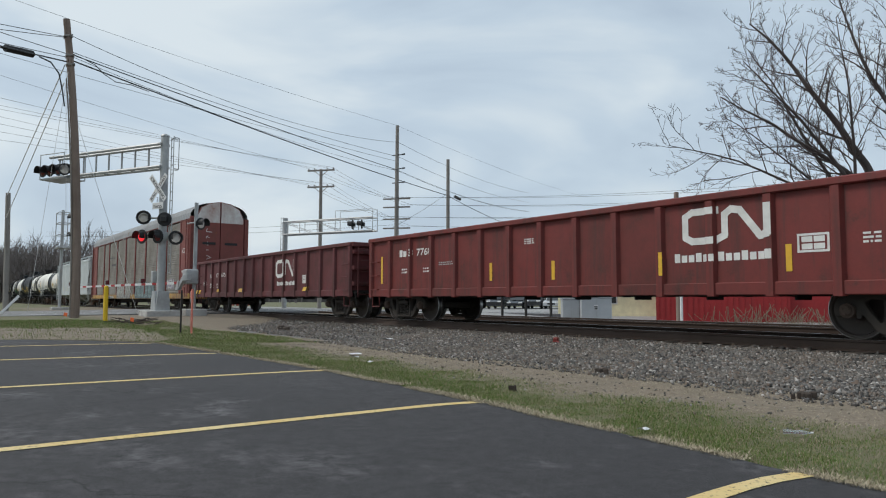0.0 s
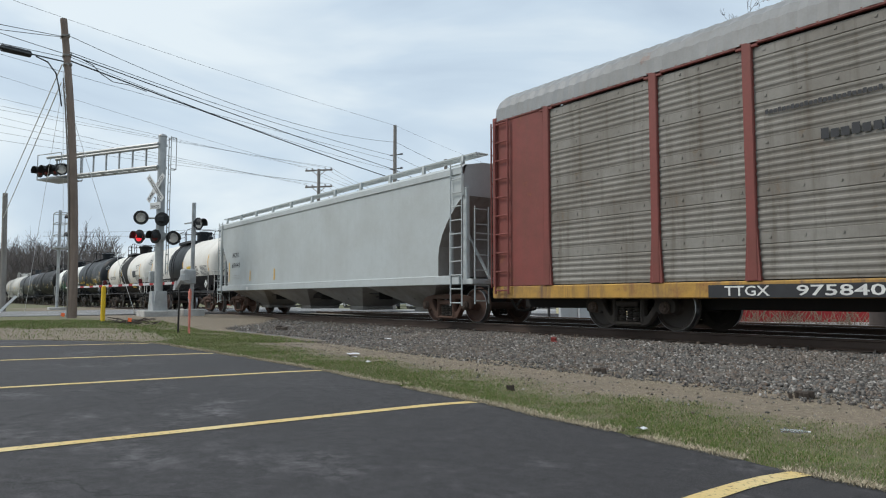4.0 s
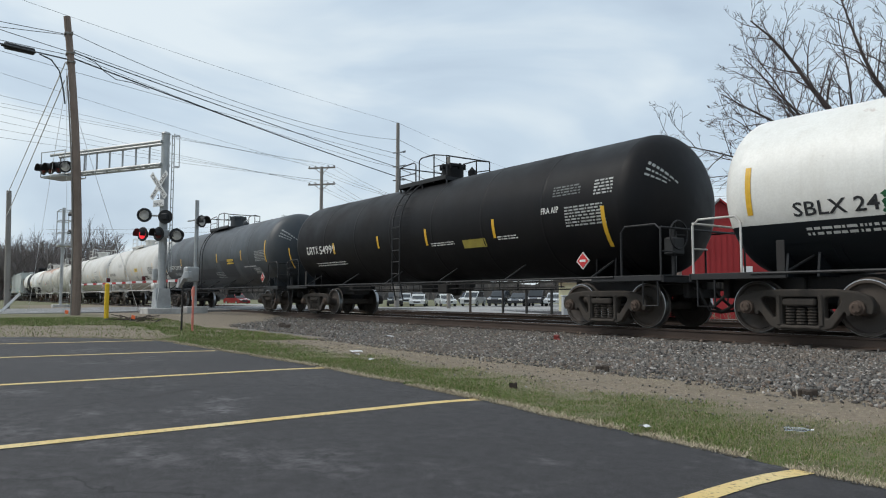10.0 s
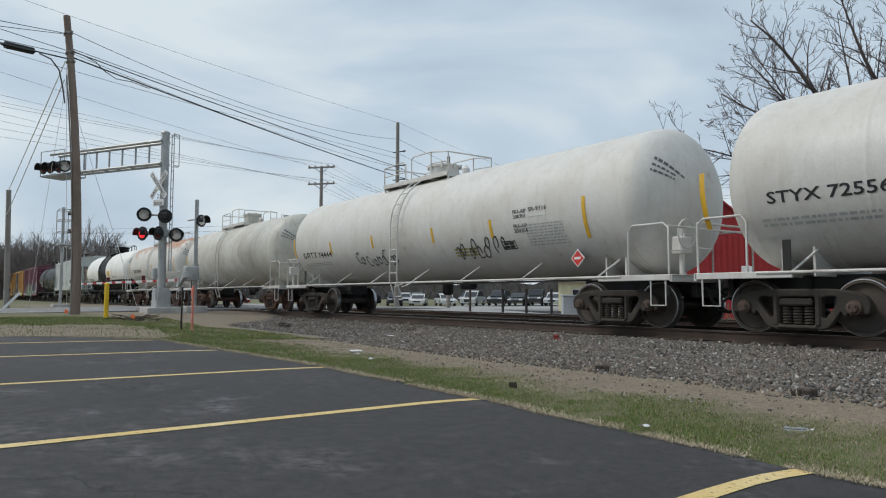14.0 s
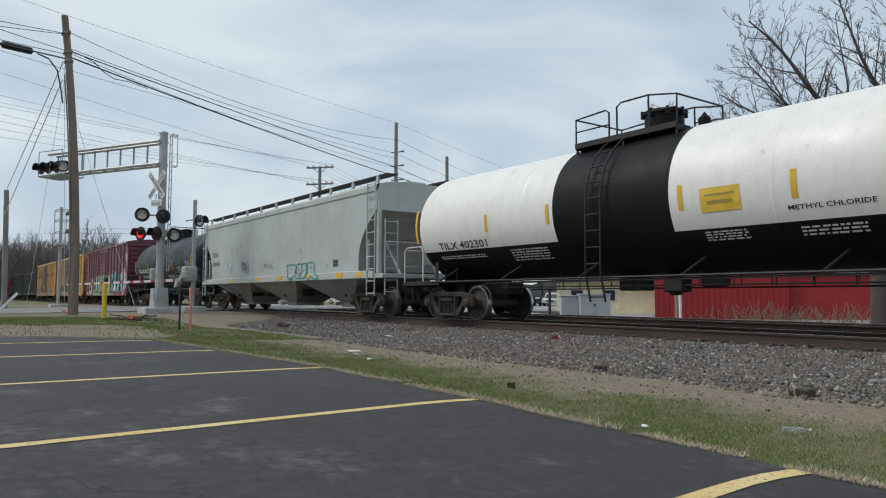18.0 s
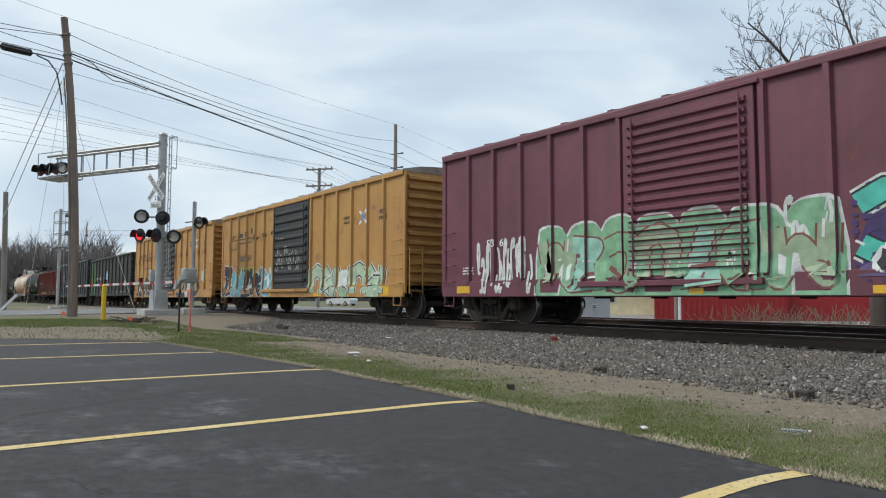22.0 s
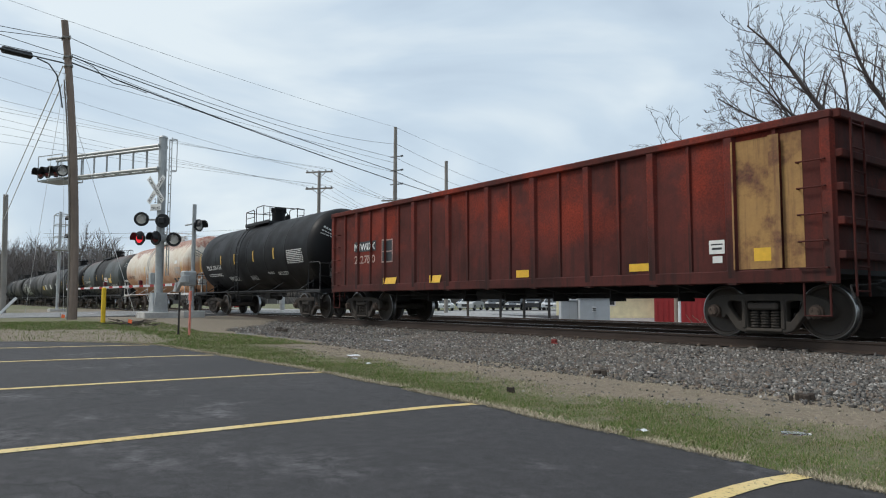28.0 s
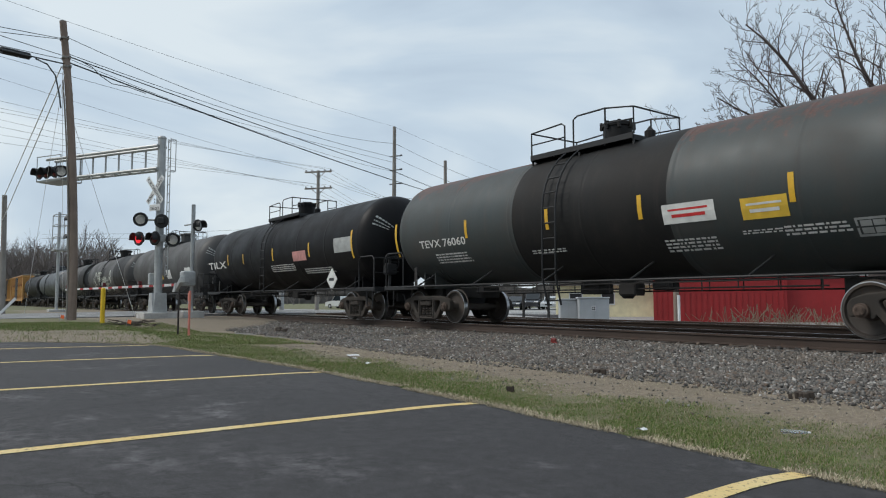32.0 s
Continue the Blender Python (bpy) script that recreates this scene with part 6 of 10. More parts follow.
# ---- small things on the verge ----
def verge_things():
    b = thing("bollard", "yellow steel marker post on the grass", "bollard", pose(-26.25, 4.87, -0.18))
    part("post", Geo().tube([(0, 0, -0.2), (0, 0, 1.2)], 0.075, 14), M_YPOST, b, smooth=SMOOTH)
    part("cap", Geo().lathe([(1.2, 0.078), (1.24, 0.06), (1.26, 0.005)], "z", 14), M_YPOST, b, smooth=SMOOTH)
    s = thing("survey_stake", "pink painted wooden survey stake", "stake", pose(-17.9, 5.3, -0.33))
    part("stake", Geo().box(-0.035, 0.035, -0.02, 0.02, -0.1, 1.2, 0, 0.004), M_PINK, s, at=pose(0, 0, 0, 0, 1, 0))
    part("ribbon", Geo().box(-0.05, 0.05, -0.03, 0.03, 0.95, 1.15, 0, 0.01), M_PINK, s)
    s = thing("fence_post", "thin dark steel post beside the stake", "post", pose(-18.05, 5.08, -0.30))
    part("stake", Geo().box(-0.025, 0.025, -0.018, 0.018, -0.1, 1.14, 0, 0.004), M_UNDER, s, at=pose(0, 0, 0, 0, 0.8, 0))
    s = thing("slanted_board", "pale board leaning by the road", "board", pose(-38.7, 2.75, -0.1, 0, 0, 54))
    bo = Geo()
    beam(bo, (-0.1, 0.0), (0.75, 0.85), 0.12, -0.02, 0.02)
    part("board", bo, M_SIGNWHITE, s)
    flag_m = plain("flag_orange", (0.75, 0.13, 0.03), 0.6, 0, 0.1, 8)
    for x, y in ((-27.5, 3.75), (-24.2, 5.2)):
        f = thing("marker_flag", "small orange marker flag on a wire in the grass", "flag", pose(x, y, ground_z(x, y)), "marker flags")
        part("wire_stem", Geo().tube([(0, 0, -0.1), (0.01, 0, 0.27)], 0.006, 5), M_INSUL, f)
        part("flag_cloth", Geo().box(0.0, 0.14, -0.006, 0.006, 0.14, 0.26, 0, 0.003), flag_m, f, at=pose(0, 0, 0, 0, 12, 40))
    tw = Geo()
    rng = random.Random(17)
    for _ in range(46):
        x, y, a, ln = rng.uniform(-1.1, 1.1), rng.uniform(-0.6, 0.6), rng.uniform(0, 6.28), rng.uniform(0.2, 0.7)
        z = rng.uniform(0.0, 0.16)
        tw.tube([(x, y, z), (x + ln * math.cos(a), y + ln * math.sin(a), z + rng.uniform(-0.05, 0.12))], 0.014, 4)
    tagged(part("brush_pile", tw, M_TIE, at=pose(-25.2, 5.55, ground_z(-25.2, 5.55))), "low pile of dead twigs beside the bollard", "debris", kind="stuff")
    # litter
    li = plain("litter_white", (0.62, 0.63, 0.64), 0.5, 0, 0.15, 20)
    for k, (x, y, sx, sy, rot) in enumerate(((-14.2, 8.75, 0.16, 0.10, 20), (-10.35, 5.75, 0.15, 0.09, -15), (-3.15, 4.02, 0.035, 0.03, 0), (-9.6, 5.35, 0.05, 0.03, 40), (-8.4, 4.9, 0.035, 0.03, 10))):
        g = Geo()
        vs = []
        for i in range(6):
            for j in range(5):
                u, v = i / 5 - 0.5, j / 4 - 0.5
                vs.append((u * 2 * sx, v * 2 * sy, 0.03 + 0.035 * abs(noise.noise((u * 4 + k, v * 4, k * 3.1)))))
        g.add(vs, [(i * 5 + j, (i + 1) * 5 + j, (i + 1) * 5 + j + 1, i * 5 + j + 1) for i in range(5) for j in range(4)])
        z = max(bed_z(y), ground_z(x, y))
        ob = part("paper_scrap", g, li, at=pose(x, y, z, 0, 0, rot))
        tagged(ob, "crumpled scrap of white paper on the ground", "litter", "litter")
    bt = thing("plastic_bottle", "crushed clear plastic bottle lying in the grass", "bottle", pose(-2.56, 4.95, ground_z(-2.56, 4.95) + 0.045, 0, 0, 35))
    bt.scale = (0.72, 0.6, 0.42)
    m, n, l, bb = node_mat("clear_plastic")
    bb.inputs["Base Color"].default_value = (0.75, 0.8, 0.82, 1)
    bb.inputs["Roughness"].default_value = 0.15
    bb.inputs["Transmission Weight"].default_value = 0.85
    part("bottle_body", Geo().lathe([(-0.13, 0.005), (-0.13, 0.033), (-0.08, 0.036), (-0.05, 0.026), (-0.01, 0.035), (0.05, 0.034), (0.09, 0.018), (0.11, 0.013)], "x", 14), m, bt, smooth=SMOOTH)
    part("bottle_cap", Geo().tube([(0.11, 0, 0), (0.135, 0, 0)], 0.016, 12), M_SIGNWHITE, bt)
    rt = plain("red_plastic", (0.20, 0.025, 0.02), 0.5, 0, 0.2, 10)
    rs = thing("broken_reflector", "broken dark red plastic piece on the ballast", "litter", pose(-10.35, 10.45, bed_z(10.45)))
    part("shard", Geo().box(-0.07, 0.03, -0.04, 0.05, 0.0, 0.11, 0, 0.01), rt, rs, at=pose(0, 0, 0, 8, 12, 20))
    part("shard", Geo().box(0.06, 0.16, -0.03, 0.03, 0.0, 0.07, 0, 0.01), rt, rs, at=pose(0, 0, 0, -6, 15, -30))
    for x, y, w in ((-6.4, 7.25, 0.08), (-3.6, 7.05, 0.09), (-5.4, 4.8, 0.035), (-20.3, 8.7, 0.2), (-21.5, 9.2, 0.16)):
        g = Geo()
        rng = random.Random(int(x * 10))
        for _ in range(5):
            a, b, c = rng.uniform(-w, w), rng.uniform(-w, w) * 0.6, rng.uniform(0.3, 0.9) * w
            g.box(a, a + c, b, b + c * 0.5, -0.02, 0.05 + c * 0.3, 0, 0.012)
        z = max(bed_z(y), ground_z(x, y))
        tagged(part("rotten_wood", g, M_TIE, at=pose(x, y, z, 4, -5, 30)), "dark lump of rotten tie wood", "debris", "debris")


verge_things()


# ---- across the tracks ----
def across():
    red = weathered("barn_red", (0.31, 0.013, 0.015), (0.16, 0.015, 0.015), 0.5, 0.0, 0.6, 51, 0.8)
    roofm = plain("metal_roof", (0.33, 0.33, 0.33), 0.5, 0.3, 0.15, 3)
    # gable end and lower wing, their face square to the line of sight
    b = thing("barn", "bright red boarded building with a gable", "building", pose(-22.35, 35.42, -0.62, 0, 0, 35))
    g = Geo().prism([(-3.46, 0.0), (3.46, 0.0), (3.46, 3.45), (0, 6.62), (-3.46, 3.45)], 0.0, 12.0, "y")
    part("wall", g, red, b, "red vertical siding")
    bd = Geo().box(-0.012, 0.012, -0.03, 0.0, 0.0, 1.0).mesh("batten", red)
    for i in range(23):
        x = -3.3 + i * 0.3
        top = 3.45 + (3.46 - abs(x)) * 0.916
        o = part("batten", bd, None, b, at=pose(x, 0, 0))
        o.scale = (1, 1, top - 0.03)
    for s in (-1, 1):
        r = Geo()
        r.add([(s * 3.75, -0.25, 3.22), (0, -0.25, 6.66), (0, 12.2, 6.66), (s * 3.75, 12.2, 3.22), (s * 3.75, -0.25, 3.34), (0, -0.25, 6.78), (0, 12.2, 6.78), (s * 3.75, 12.2, 3.34)], [(0, 1, 2, 3), (4, 7, 6, 5), (0, 4, 5, 1), (3, 2, 6, 7), (0, 3, 7, 4)])
        part("roof", r, red if s > 0 else roofm, b)
    w = Geo().box(3.46, 9.6, 0.3, 9.0, 0.0, 2.6)
    part("wing_wall", w, red, b)
    rw = Geo().prism([(3.4, 2.6), (9.9, 2.45), (9.9, 2.6), (3.4, 3.2)], 0.1, 9.2, "y")
    part("wing_roof", rw, roofm, b)
    win = Geo().box(1.05, 1.6, -0.05, 0.02, 2.55, 2.95, 0, 0.01)
    part("window", win, M_SIGNWHITE, b)
    tagged(part("vent_pipe", Geo().tube([(-18.35, 26.1, -0.55), (-18.35, 26.1, 0.85)], 0.06, 10), M_SIGNWHITE), "white plastic vent pipe standing in the ground", "pipe")
    # low beige building behind
    be = thing("low_building", "low cream building with a brown roof", "building", pose(-31.2, 41.5, -0.6, 0, 0, 34))
    part("wall", Geo().box(-7, 3.2, 0, 6, 0, 2.3), plain("cream_wall", (0.74, 0.69, 0.45), 0.8, 0, 0.1, 2), be)
    part("roof", Geo().prism([(-0.5, 2.3), (3, 3.4), (6.5, 2.3)], -7.4, 3.6, "x"), plain("brown_roof", (0.10, 0.085, 0.075), 0.85, 0, 0.2, 3), be)
    for x in (-5.5, -3.2, 1.0):
        wn_ = part("window", Geo().box(x - 0.5, x + 0.5, -0.06, 0.0, 0.9, 1.8, 0, 0.01), M_SIGNWHITE, be)
        part("pane", Geo().box(x - 0.42, x + 0.42, -0.075, -0.062, 0.98, 1.72), M_BLACK, wn_)
    # grey equipment cabinets
    cm = plain("cabinet_grey", (0.42, 0.44, 0.46), 0.5, 0.1, 0.06, 3)
    for x, y, w, h, lab in ((-20.75, 21.85, 0.72, 0.86, "tall"), (-19.75, 22.3, 1.25, 0.92, "wide")):
        c = thing("equipment_cabinet", lab + " pale grey steel equipment cabinet on a slab", "cabinet", pose(x, y, -0.52, 0, 0, 50))
        part("slab", Geo().box(-w / 2 - 0.15, w / 2 + 0.15, -0.15, 0.95, -0.2, 0.30, 0, 0.02), M_CONCRETE, c)
        part("body", Geo().box(-w / 2, w / 2, 0, 0.8, 0.30, 0.30 + h, 0, 0.03), cm, c)
        part("lid", Geo().box(-w / 2 - 0.03, w / 2 + 0.03, -0.03, 0.83, 0.30 + h, 0.36 + h, 0, 0.015), cm, c)
        part("seam", Geo().box(-0.008, 0.008, -0.008, 0.0, 0.36, 0.26 + h), M_GALV, c)
        if lab == "wide":
            lb = part("warning_label", Geo().box(-0.10, 0.06, -0.012, -0.002, 0.72, 0.92), M_SIGNWHITE, c)
            for k in range(4):
                part("label_mark", Geo().box(-0.09 + 0.07 * (k % 2), -0.03 + 0.07 * (k % 2), -0.017, -0.013, 0.74 + 0.08 * ((k + k // 2) % 2), 0.80 + 0.08 * ((k + k // 2) % 2)), M_DECAL_K, lb)
    # posts and concrete blocks beside the far pavement
    for i, (x, y) in enumerate(((-28.6, 22.6), (-26.6, 23.1), (-25.2, 23.4), (-23.9, 23.8))):
        p = thing("steel_post", "dark steel post at the edge of the pavement" if i else "brown wooden post at the edge of the pavement", "post", pose(x, y, -0.5))
        part("post", Geo().box(-0.05, 0.05, -0.05, 0.05, -0.2, 1.5, 0, 0.01), M_UNDER if i else M_TIE, p)
    for x, y in ((-26.0, 23.9), (-24.3, 24.4)):
        tagged(part("concrete_block", Geo().box(-0.9, 0.9, -0.12, 0.12, -0.2, 0.16, 0, 0.03), M_CONCRETE, at=pose(x, y, -0.45, 0, 0, 40)), "low concrete parking block", "block", "parking blocks")


across()


# ---- parked cars ----
def parked_car(label, x, y, turn, color, tall=0.0, pickup=False, reach=1.72):
    x, y = x * reach, y * reach
    c = thing("parked_car", label, "car", pose(x, y, ground_z(x, y), 0, 0, turn), "cars parked across the tracks")
    m, n, l, b = node_mat("car_paint")
    b.inputs["Base Color"].default_value = (*color, 1)
    b.inputs["Roughness"].default_value = 0.25
    b.inputs["Coat Weight"].default_value = 0.6
    h = 0.72 + tall * 0.5
    L = 2.25
    prof = [(-L, 0.32), (-L, h), (-L + 0.3, h + 0.14), (-1.25, h + 0.18), (1.0, h + 0.16), (1.9, h + 0.04), (L, h - 0.12), (L, 0.30)]
    part("body", Geo().prism(prof, -0.88, 0.88, "y"), m, c)
    roof = 1.42 + tall
    if pickup:
        cab = [(-0.55, h + 0.15), (-0.45, roof), (0.55, roof), (1.15, h + 0.15)]
    else:
        cab = [(-1.75 - 0.2 * tall, h + 0.15), (-1.05 - 0.8 * tall, roof), (0.25, roof), (1.15, h + 0.15)]
    gl = plain("car_glass", (0.02, 0.025, 0.03), 0.08, 0, 0.05, 3)
    cabin = part("cabin", Geo().prism(cab, -0.76, 0.76, "y"), m, c)
    inset = [(a * 0.93, bb - 0.03 if bb > roof - 0.1 else bb + 0.04) for a, bb in cab]
    part("side_glass", Geo().prism(inset, -0.775, -0.762, "y").prism(inset, 0.762, 0.775, "y"), gl, cabin)
    fx = Geo()
    (a, b1), (d, e) = cab[-1], cab[-2]
    fx.add([(a + 0.012, -0.68, b1 + 0.04), (a + 0.012, 0.68, b1 + 0.04), (d + 0.05, 0.66, e - 0.05), (d + 0.05, -0.66, e - 0.05)], [(0, 1, 2, 3)])
    part("windscreen", fx, gl, cabin)
    tyre = Geo().lathe([(-0.11, 0.19), (-0.11, 0.30), (-0.08, 0.325), (0.08, 0.325), (0.11, 0.30), (0.11, 0.19)], "y", 18)
    rim = Geo().lathe([(-0.10, 0.005), (-0.09, 0.08), (-0.095, 0.19), (0.095, 0.19), (0.09, 0.08), (0.10, 0.005)], "y", 14)
    for wx in (-1.38, 1.38):
        for wy in (-0.80, 0.80):
            t = part("wheel", tyre, M_UNDER, c, at=pose(wx, wy, 0.325))
            part("rim", rim, M_GALV, t)
    for wy in (-0.62, 0.62):
        part("headlight", Geo().box(L - 0.03, L + 0.012, wy - 0.2, wy + 0.2, h - 0.14, h + 0.0, 0, 0.02), M_LENS_OFF, c)
    part("grille", Geo().box(L - 0.02, L + 0.01, -0.4, 0.4, 0.42, h - 0.12, 0, 0.01), M_BLACK, c)


for lab, x, y, turn, col, tall, pk in (
        ("white sedan parked on the pale pavement", -37.6, 27.6, -25, (0.50, 0.52, 0.50), 0.0, False),
        ("dark sports utility car parked in a row", -34.4, 29.6, -55, (0.02, 0.022, 0.025), 0.30, False),
        ("dark pickup truck parked in a row", -32.6, 31.2, -55, (0.03, 0.03, 0.035), 0.35, True),
        ("grey-blue car parked in a row", -30.6, 32.2, -55, (0.10, 0.13, 0.16), 0.05, False),
        ("dark grey car parked at the row's end", -28.8, 33.2, -55, (0.07, 0.08, 0.08), 0.05, False),
        ("black car parked near the road", -41.2, 25.9, -30, (0.015, 0.015, 0.018), 0.25, False),
        ("dark red car parked beyond the crossing", -58.0, 20.8, 10, (0.22, 0.012, 0.015), 0.25, False),
        ("white pickup truck parked beyond the crossing", -51.5, 27.5, 200, (0.62, 0.63, 0.62), 0.35, True),
        ("silver car parked beyond the crossing", -47.0, 30.5, -30, (0.40, 0.42, 0.43), 0.1, False),
        ("white sports utility car parked in a row", -36.0, 28.7, -55, (0.42, 0.43, 0.42), 0.28, False),
        ("black sedan parked in a row", -33.5, 30.5, -55, (0.015, 0.016, 0.02), 0.0, False),
        ("silver sedan parked in a row", -31.6, 31.8, -55, (0.42, 0.44, 0.45), 0.0, False),
        ("charcoal sports utility car parked in a row", -29.7, 32.8, -55, (0.04, 0.042, 0.045), 0.3, False),
        ("white van parked near the row's end", -27.9, 33.8, -55, (0.66, 0.67, 0.67), 0.45, False),
        ("pale grey sedan parked near the road", -39.4, 26.7, -40, (0.5, 0.51, 0.5), 0.0, False)):
    parked_car(lab, x, y, turn, col, tall, pk)
for lab, x, y, turn, col, tall in (
        ("dark blue car parked in the back row", -37.2, 29.3, -55, (0.02, 0.03, 0.07), 0.1),
        ("black sports utility car parked in the back row", -35.3, 30.6, -55, (0.015, 0.015, 0.018), 0.32),
        ("dark green car parked in the back row", -33.4, 31.9, -55, (0.02, 0.04, 0.03), 0.15),
        ("grey van parked in the back row", -31.5, 33.2, -55, (0.16, 0.165, 0.17), 0.5),
        ("dark red sports utility car parked in the back row", -29.4, 34.4, -55, (0.16, 0.012, 0.015), 0.3),
        ("black car parked at the back row's end", -27.5, 35.4, -55, (0.02, 0.02, 0.022), 0.1),
        ("dark grey car parked in the back row by the road", -40.5, 27.4, -45, (0.06, 0.065, 0.07), 0.15)):
    parked_car(lab, x, y, turn, col, tall, False, 2.05)


# ---- trees ----
M_BARK = weathered("bark", (0.105, 0.085, 0.078), (0.050, 0.041, 0.037), 0.8, 0.0, 0.95, 61, 1.0)
M_TWIG = plain("twigs", (0.085, 0.062, 0.056), 0.9, 0, 0.2, 3)
RIGHT = Vector((0.589, 0.808, 0))
AWAY = Vector((-0.808, 0.589, 0))


def limb_path(rng, start, a0, a1, length, depth, n=9, wob=0.05):
    """Points of a limb that leaves at a0 and ends at a1 degrees up from screen left, bending evenly."""
    p = Vector(start)
    pts = [p.copy()]
    for i in range(n):
        a = a0 + (a1 - a0) * (i + 0.5) / n + rng.uniform(-5, 5)
        d = lean(a, depth) + Vector((rng.uniform(-1, 1), rng.uniform(-1, 1), rng.uniform(-1, 1))) * wob
        p = p + d.normalized() * (length / n)
        pts.append(p.copy())
    return pts


def branch(g, spurs, rng, p, d, length, r, level):
    """A crooked branch that turns up towards its tip, with twigs and short knobbly spurs on it."""
    n = max(3, min(7, int(length / 0.22)))
    q = d.normalized()
    pts = [p.copy()]
    for i in range(n):
        q = (q + Vector((rng.uniform(-1, 1), rng.uniform(-1, 1), rng.uniform(-1, 1))) * 0.20 + Vector((0, 0, 0.055))).normalized()
        pts.append(pts[-1] + q * (length / n))
    g.tube([tuple(x) for x in pts], r, 5 if level == 1 else 4, r2=max(0.0045, r * 0.30), caps=False)
    for i in range(1, n + 1):
        k = i / n
        if level < 3:
            for _ in range((1 if rng.random() < 0.85 else 2) if level == 1 else (1 if rng.random() < 0.66 else 0)):
                side = q.cross(Vector((rng.uniform(-1, 1), rng.uniform(-1, 1), rng.uniform(-1, 1)))).normalized()
                nd = q * rng.uniform(0.6, 1.0) + side * rng.uniform(0.45, 0.85)
                branch(spurs, spurs, rng, pts[i], nd, length * rng.uniform(0.26, 0.50) * (1.15 - 0.5 * k), max(0.0055, r * 0.50 * (1 - 0.5 * k)), level + 1)
        if level > 1:
            if rng.random() < 0.7:
                side = q.cross(Vector((rng.uniform(-1, 1), rng.uniform(-1, 1), rng.uniform(-1, 1)))).normalized()
                e = pts[i] + (q * 0.9 + side * 0.8 + Vector((0, 0, 0.3))).normalized() * rng.uniform(0.04, 0.15)
                spurs.tube([tuple(pts[i]), tuple(e)], 0.0055, 3, r2=0.004, caps=False)


def bare_tree(label, base, limbs, seed, trunk):
    """limbs: (screen-right and height of the start, first and last angle, length, radius, depth)."""
    rng = random.Random(seed)
    t = thing("tree", label, "tree", Matrix.Translation(base))
    part("trunk", Geo().tube([(0, 0, -0.3), tuple(RIGHT * trunk[0] * 0.4 + Vector((0, 0, trunk[1] * 0.5))), tuple(RIGHT * trunk[0] + Vector((0, 0, trunk[1])))], 0.30, 12, r2=0.20), M_BARK, t, smooth=SMOOTH)
    twigs = Geo()
    for (u, v), a0, a1, length, r, depth in limbs:
        limb = Geo()
        pts = limb_path(rng, RIGHT * u + Vector((0, 0, v)), a0, a1, length, depth)
        n = len(pts) - 1
        limb.tube([tuple(p) for p in pts], r * 0.78, 9, r2=r * 0.13, caps=False)
        side = 1
        for i in range(2, n + 1):
            k = i / n
            for _ in range(2 if i > 3 or i % 2 else 1):
                side = -side
                a = a0 + (a1 - a0) * k + side * rng.uniform(24, 52)
                d = lean(a, rng.uniform(-0.6, 0.6))
                p = pts[i - 1].lerp(pts[i], rng.uniform(0.2, 1.0))
                branch(limb, twigs, rng, p, d, length * rng.uniform(0.18, 0.34) * (1.2 - 0.55 * k), r * (1 - 0.8 * k) * 0.30 + 0.006, 1)
        part("limb", limb, M_BARK, t, smooth=SMOOTH)
    tw = part("crown", twigs, M_TWIG, t)
    tw["kind"] = "stuff"
    return t


def lean(a, depth=0.0):
    """A direction in the picture plane: a degrees up from screen left."""
    r = radians(a)
    return -RIGHT * math.cos(r) + Vector((0, 0, math.sin(r))) + AWAY * depth


bare_tree("large bare tree with branches spreading low to one side", (-9.55, 23.8, -0.5), [
    ((-0.2, 3.6), 34, 13, 6.7, 0.080, 0.05), ((-0.7, 3.4), 44, 30, 5.6, 0.060, -0.10), ((0.0, 4.4), 42, 30, 5.7, 0.12, 0.08), ((-0.5, 4.2), 54, 40, 5.8, 0.10, -0.12),
    ((0.0, 4.7), 64, 52, 6.6, 0.17, 0.10), ((-0.9, 4.0), 70, 62, 6.2, 0.085, 0.2), ((-0.7, 3.9), 86, 76, 6.0, 0.075, -0.15)], 7, (0.05, 4.8))
bare_tree("tall pale-barked bare tree at the edge of the lot", (-8.4, 23.9, -0.5), [
    ((-0.8, 4.6), 94, 82, 5.6, 0.075, -0.05), ((-0.1, 5.8), 62, 74, 5.4, 0.11, 0.1), ((0.1, 6.2), 112, 98, 6.0, 0.10, -0.2)], 23, (0.0, 6.7))


def shrubs():
    rng = random.Random(3)
    g = Geo()
    for _ in range(340):
        k = rng.uniform(0, 1)
        x, y = -16.6 + 6.8 * k + rng.uniform(-0.8, 0.8), 26.5 + 6.0 * k + rng.uniform(-1.5, 1.2)
        p = Vector((x, y, ground_z(x, y) - 0.05))
        d = Vector((rng.uniform(-0.8, 0.8), rng.uniform(-0.8, 0.8), 1)).normalized()
        ln = rng.uniform(0.5, 1.3)
        g.tube([tuple(p), tuple(p + d * ln * 0.5), tuple(p + d * ln * 0.9 + Vector((rng.uniform(-0.3, 0.3), rng.uniform(-0.3, 0.3), 0)))], 0.012, 3, caps=False)
    tagged(part("shrubs", g, plain("dry_brush", (0.20, 0.16, 0.11), 0.95, 0, 0.3, 2)), "tangle of dry brown brush before the red building", "shrubs", kind="stuff")


shrubs()


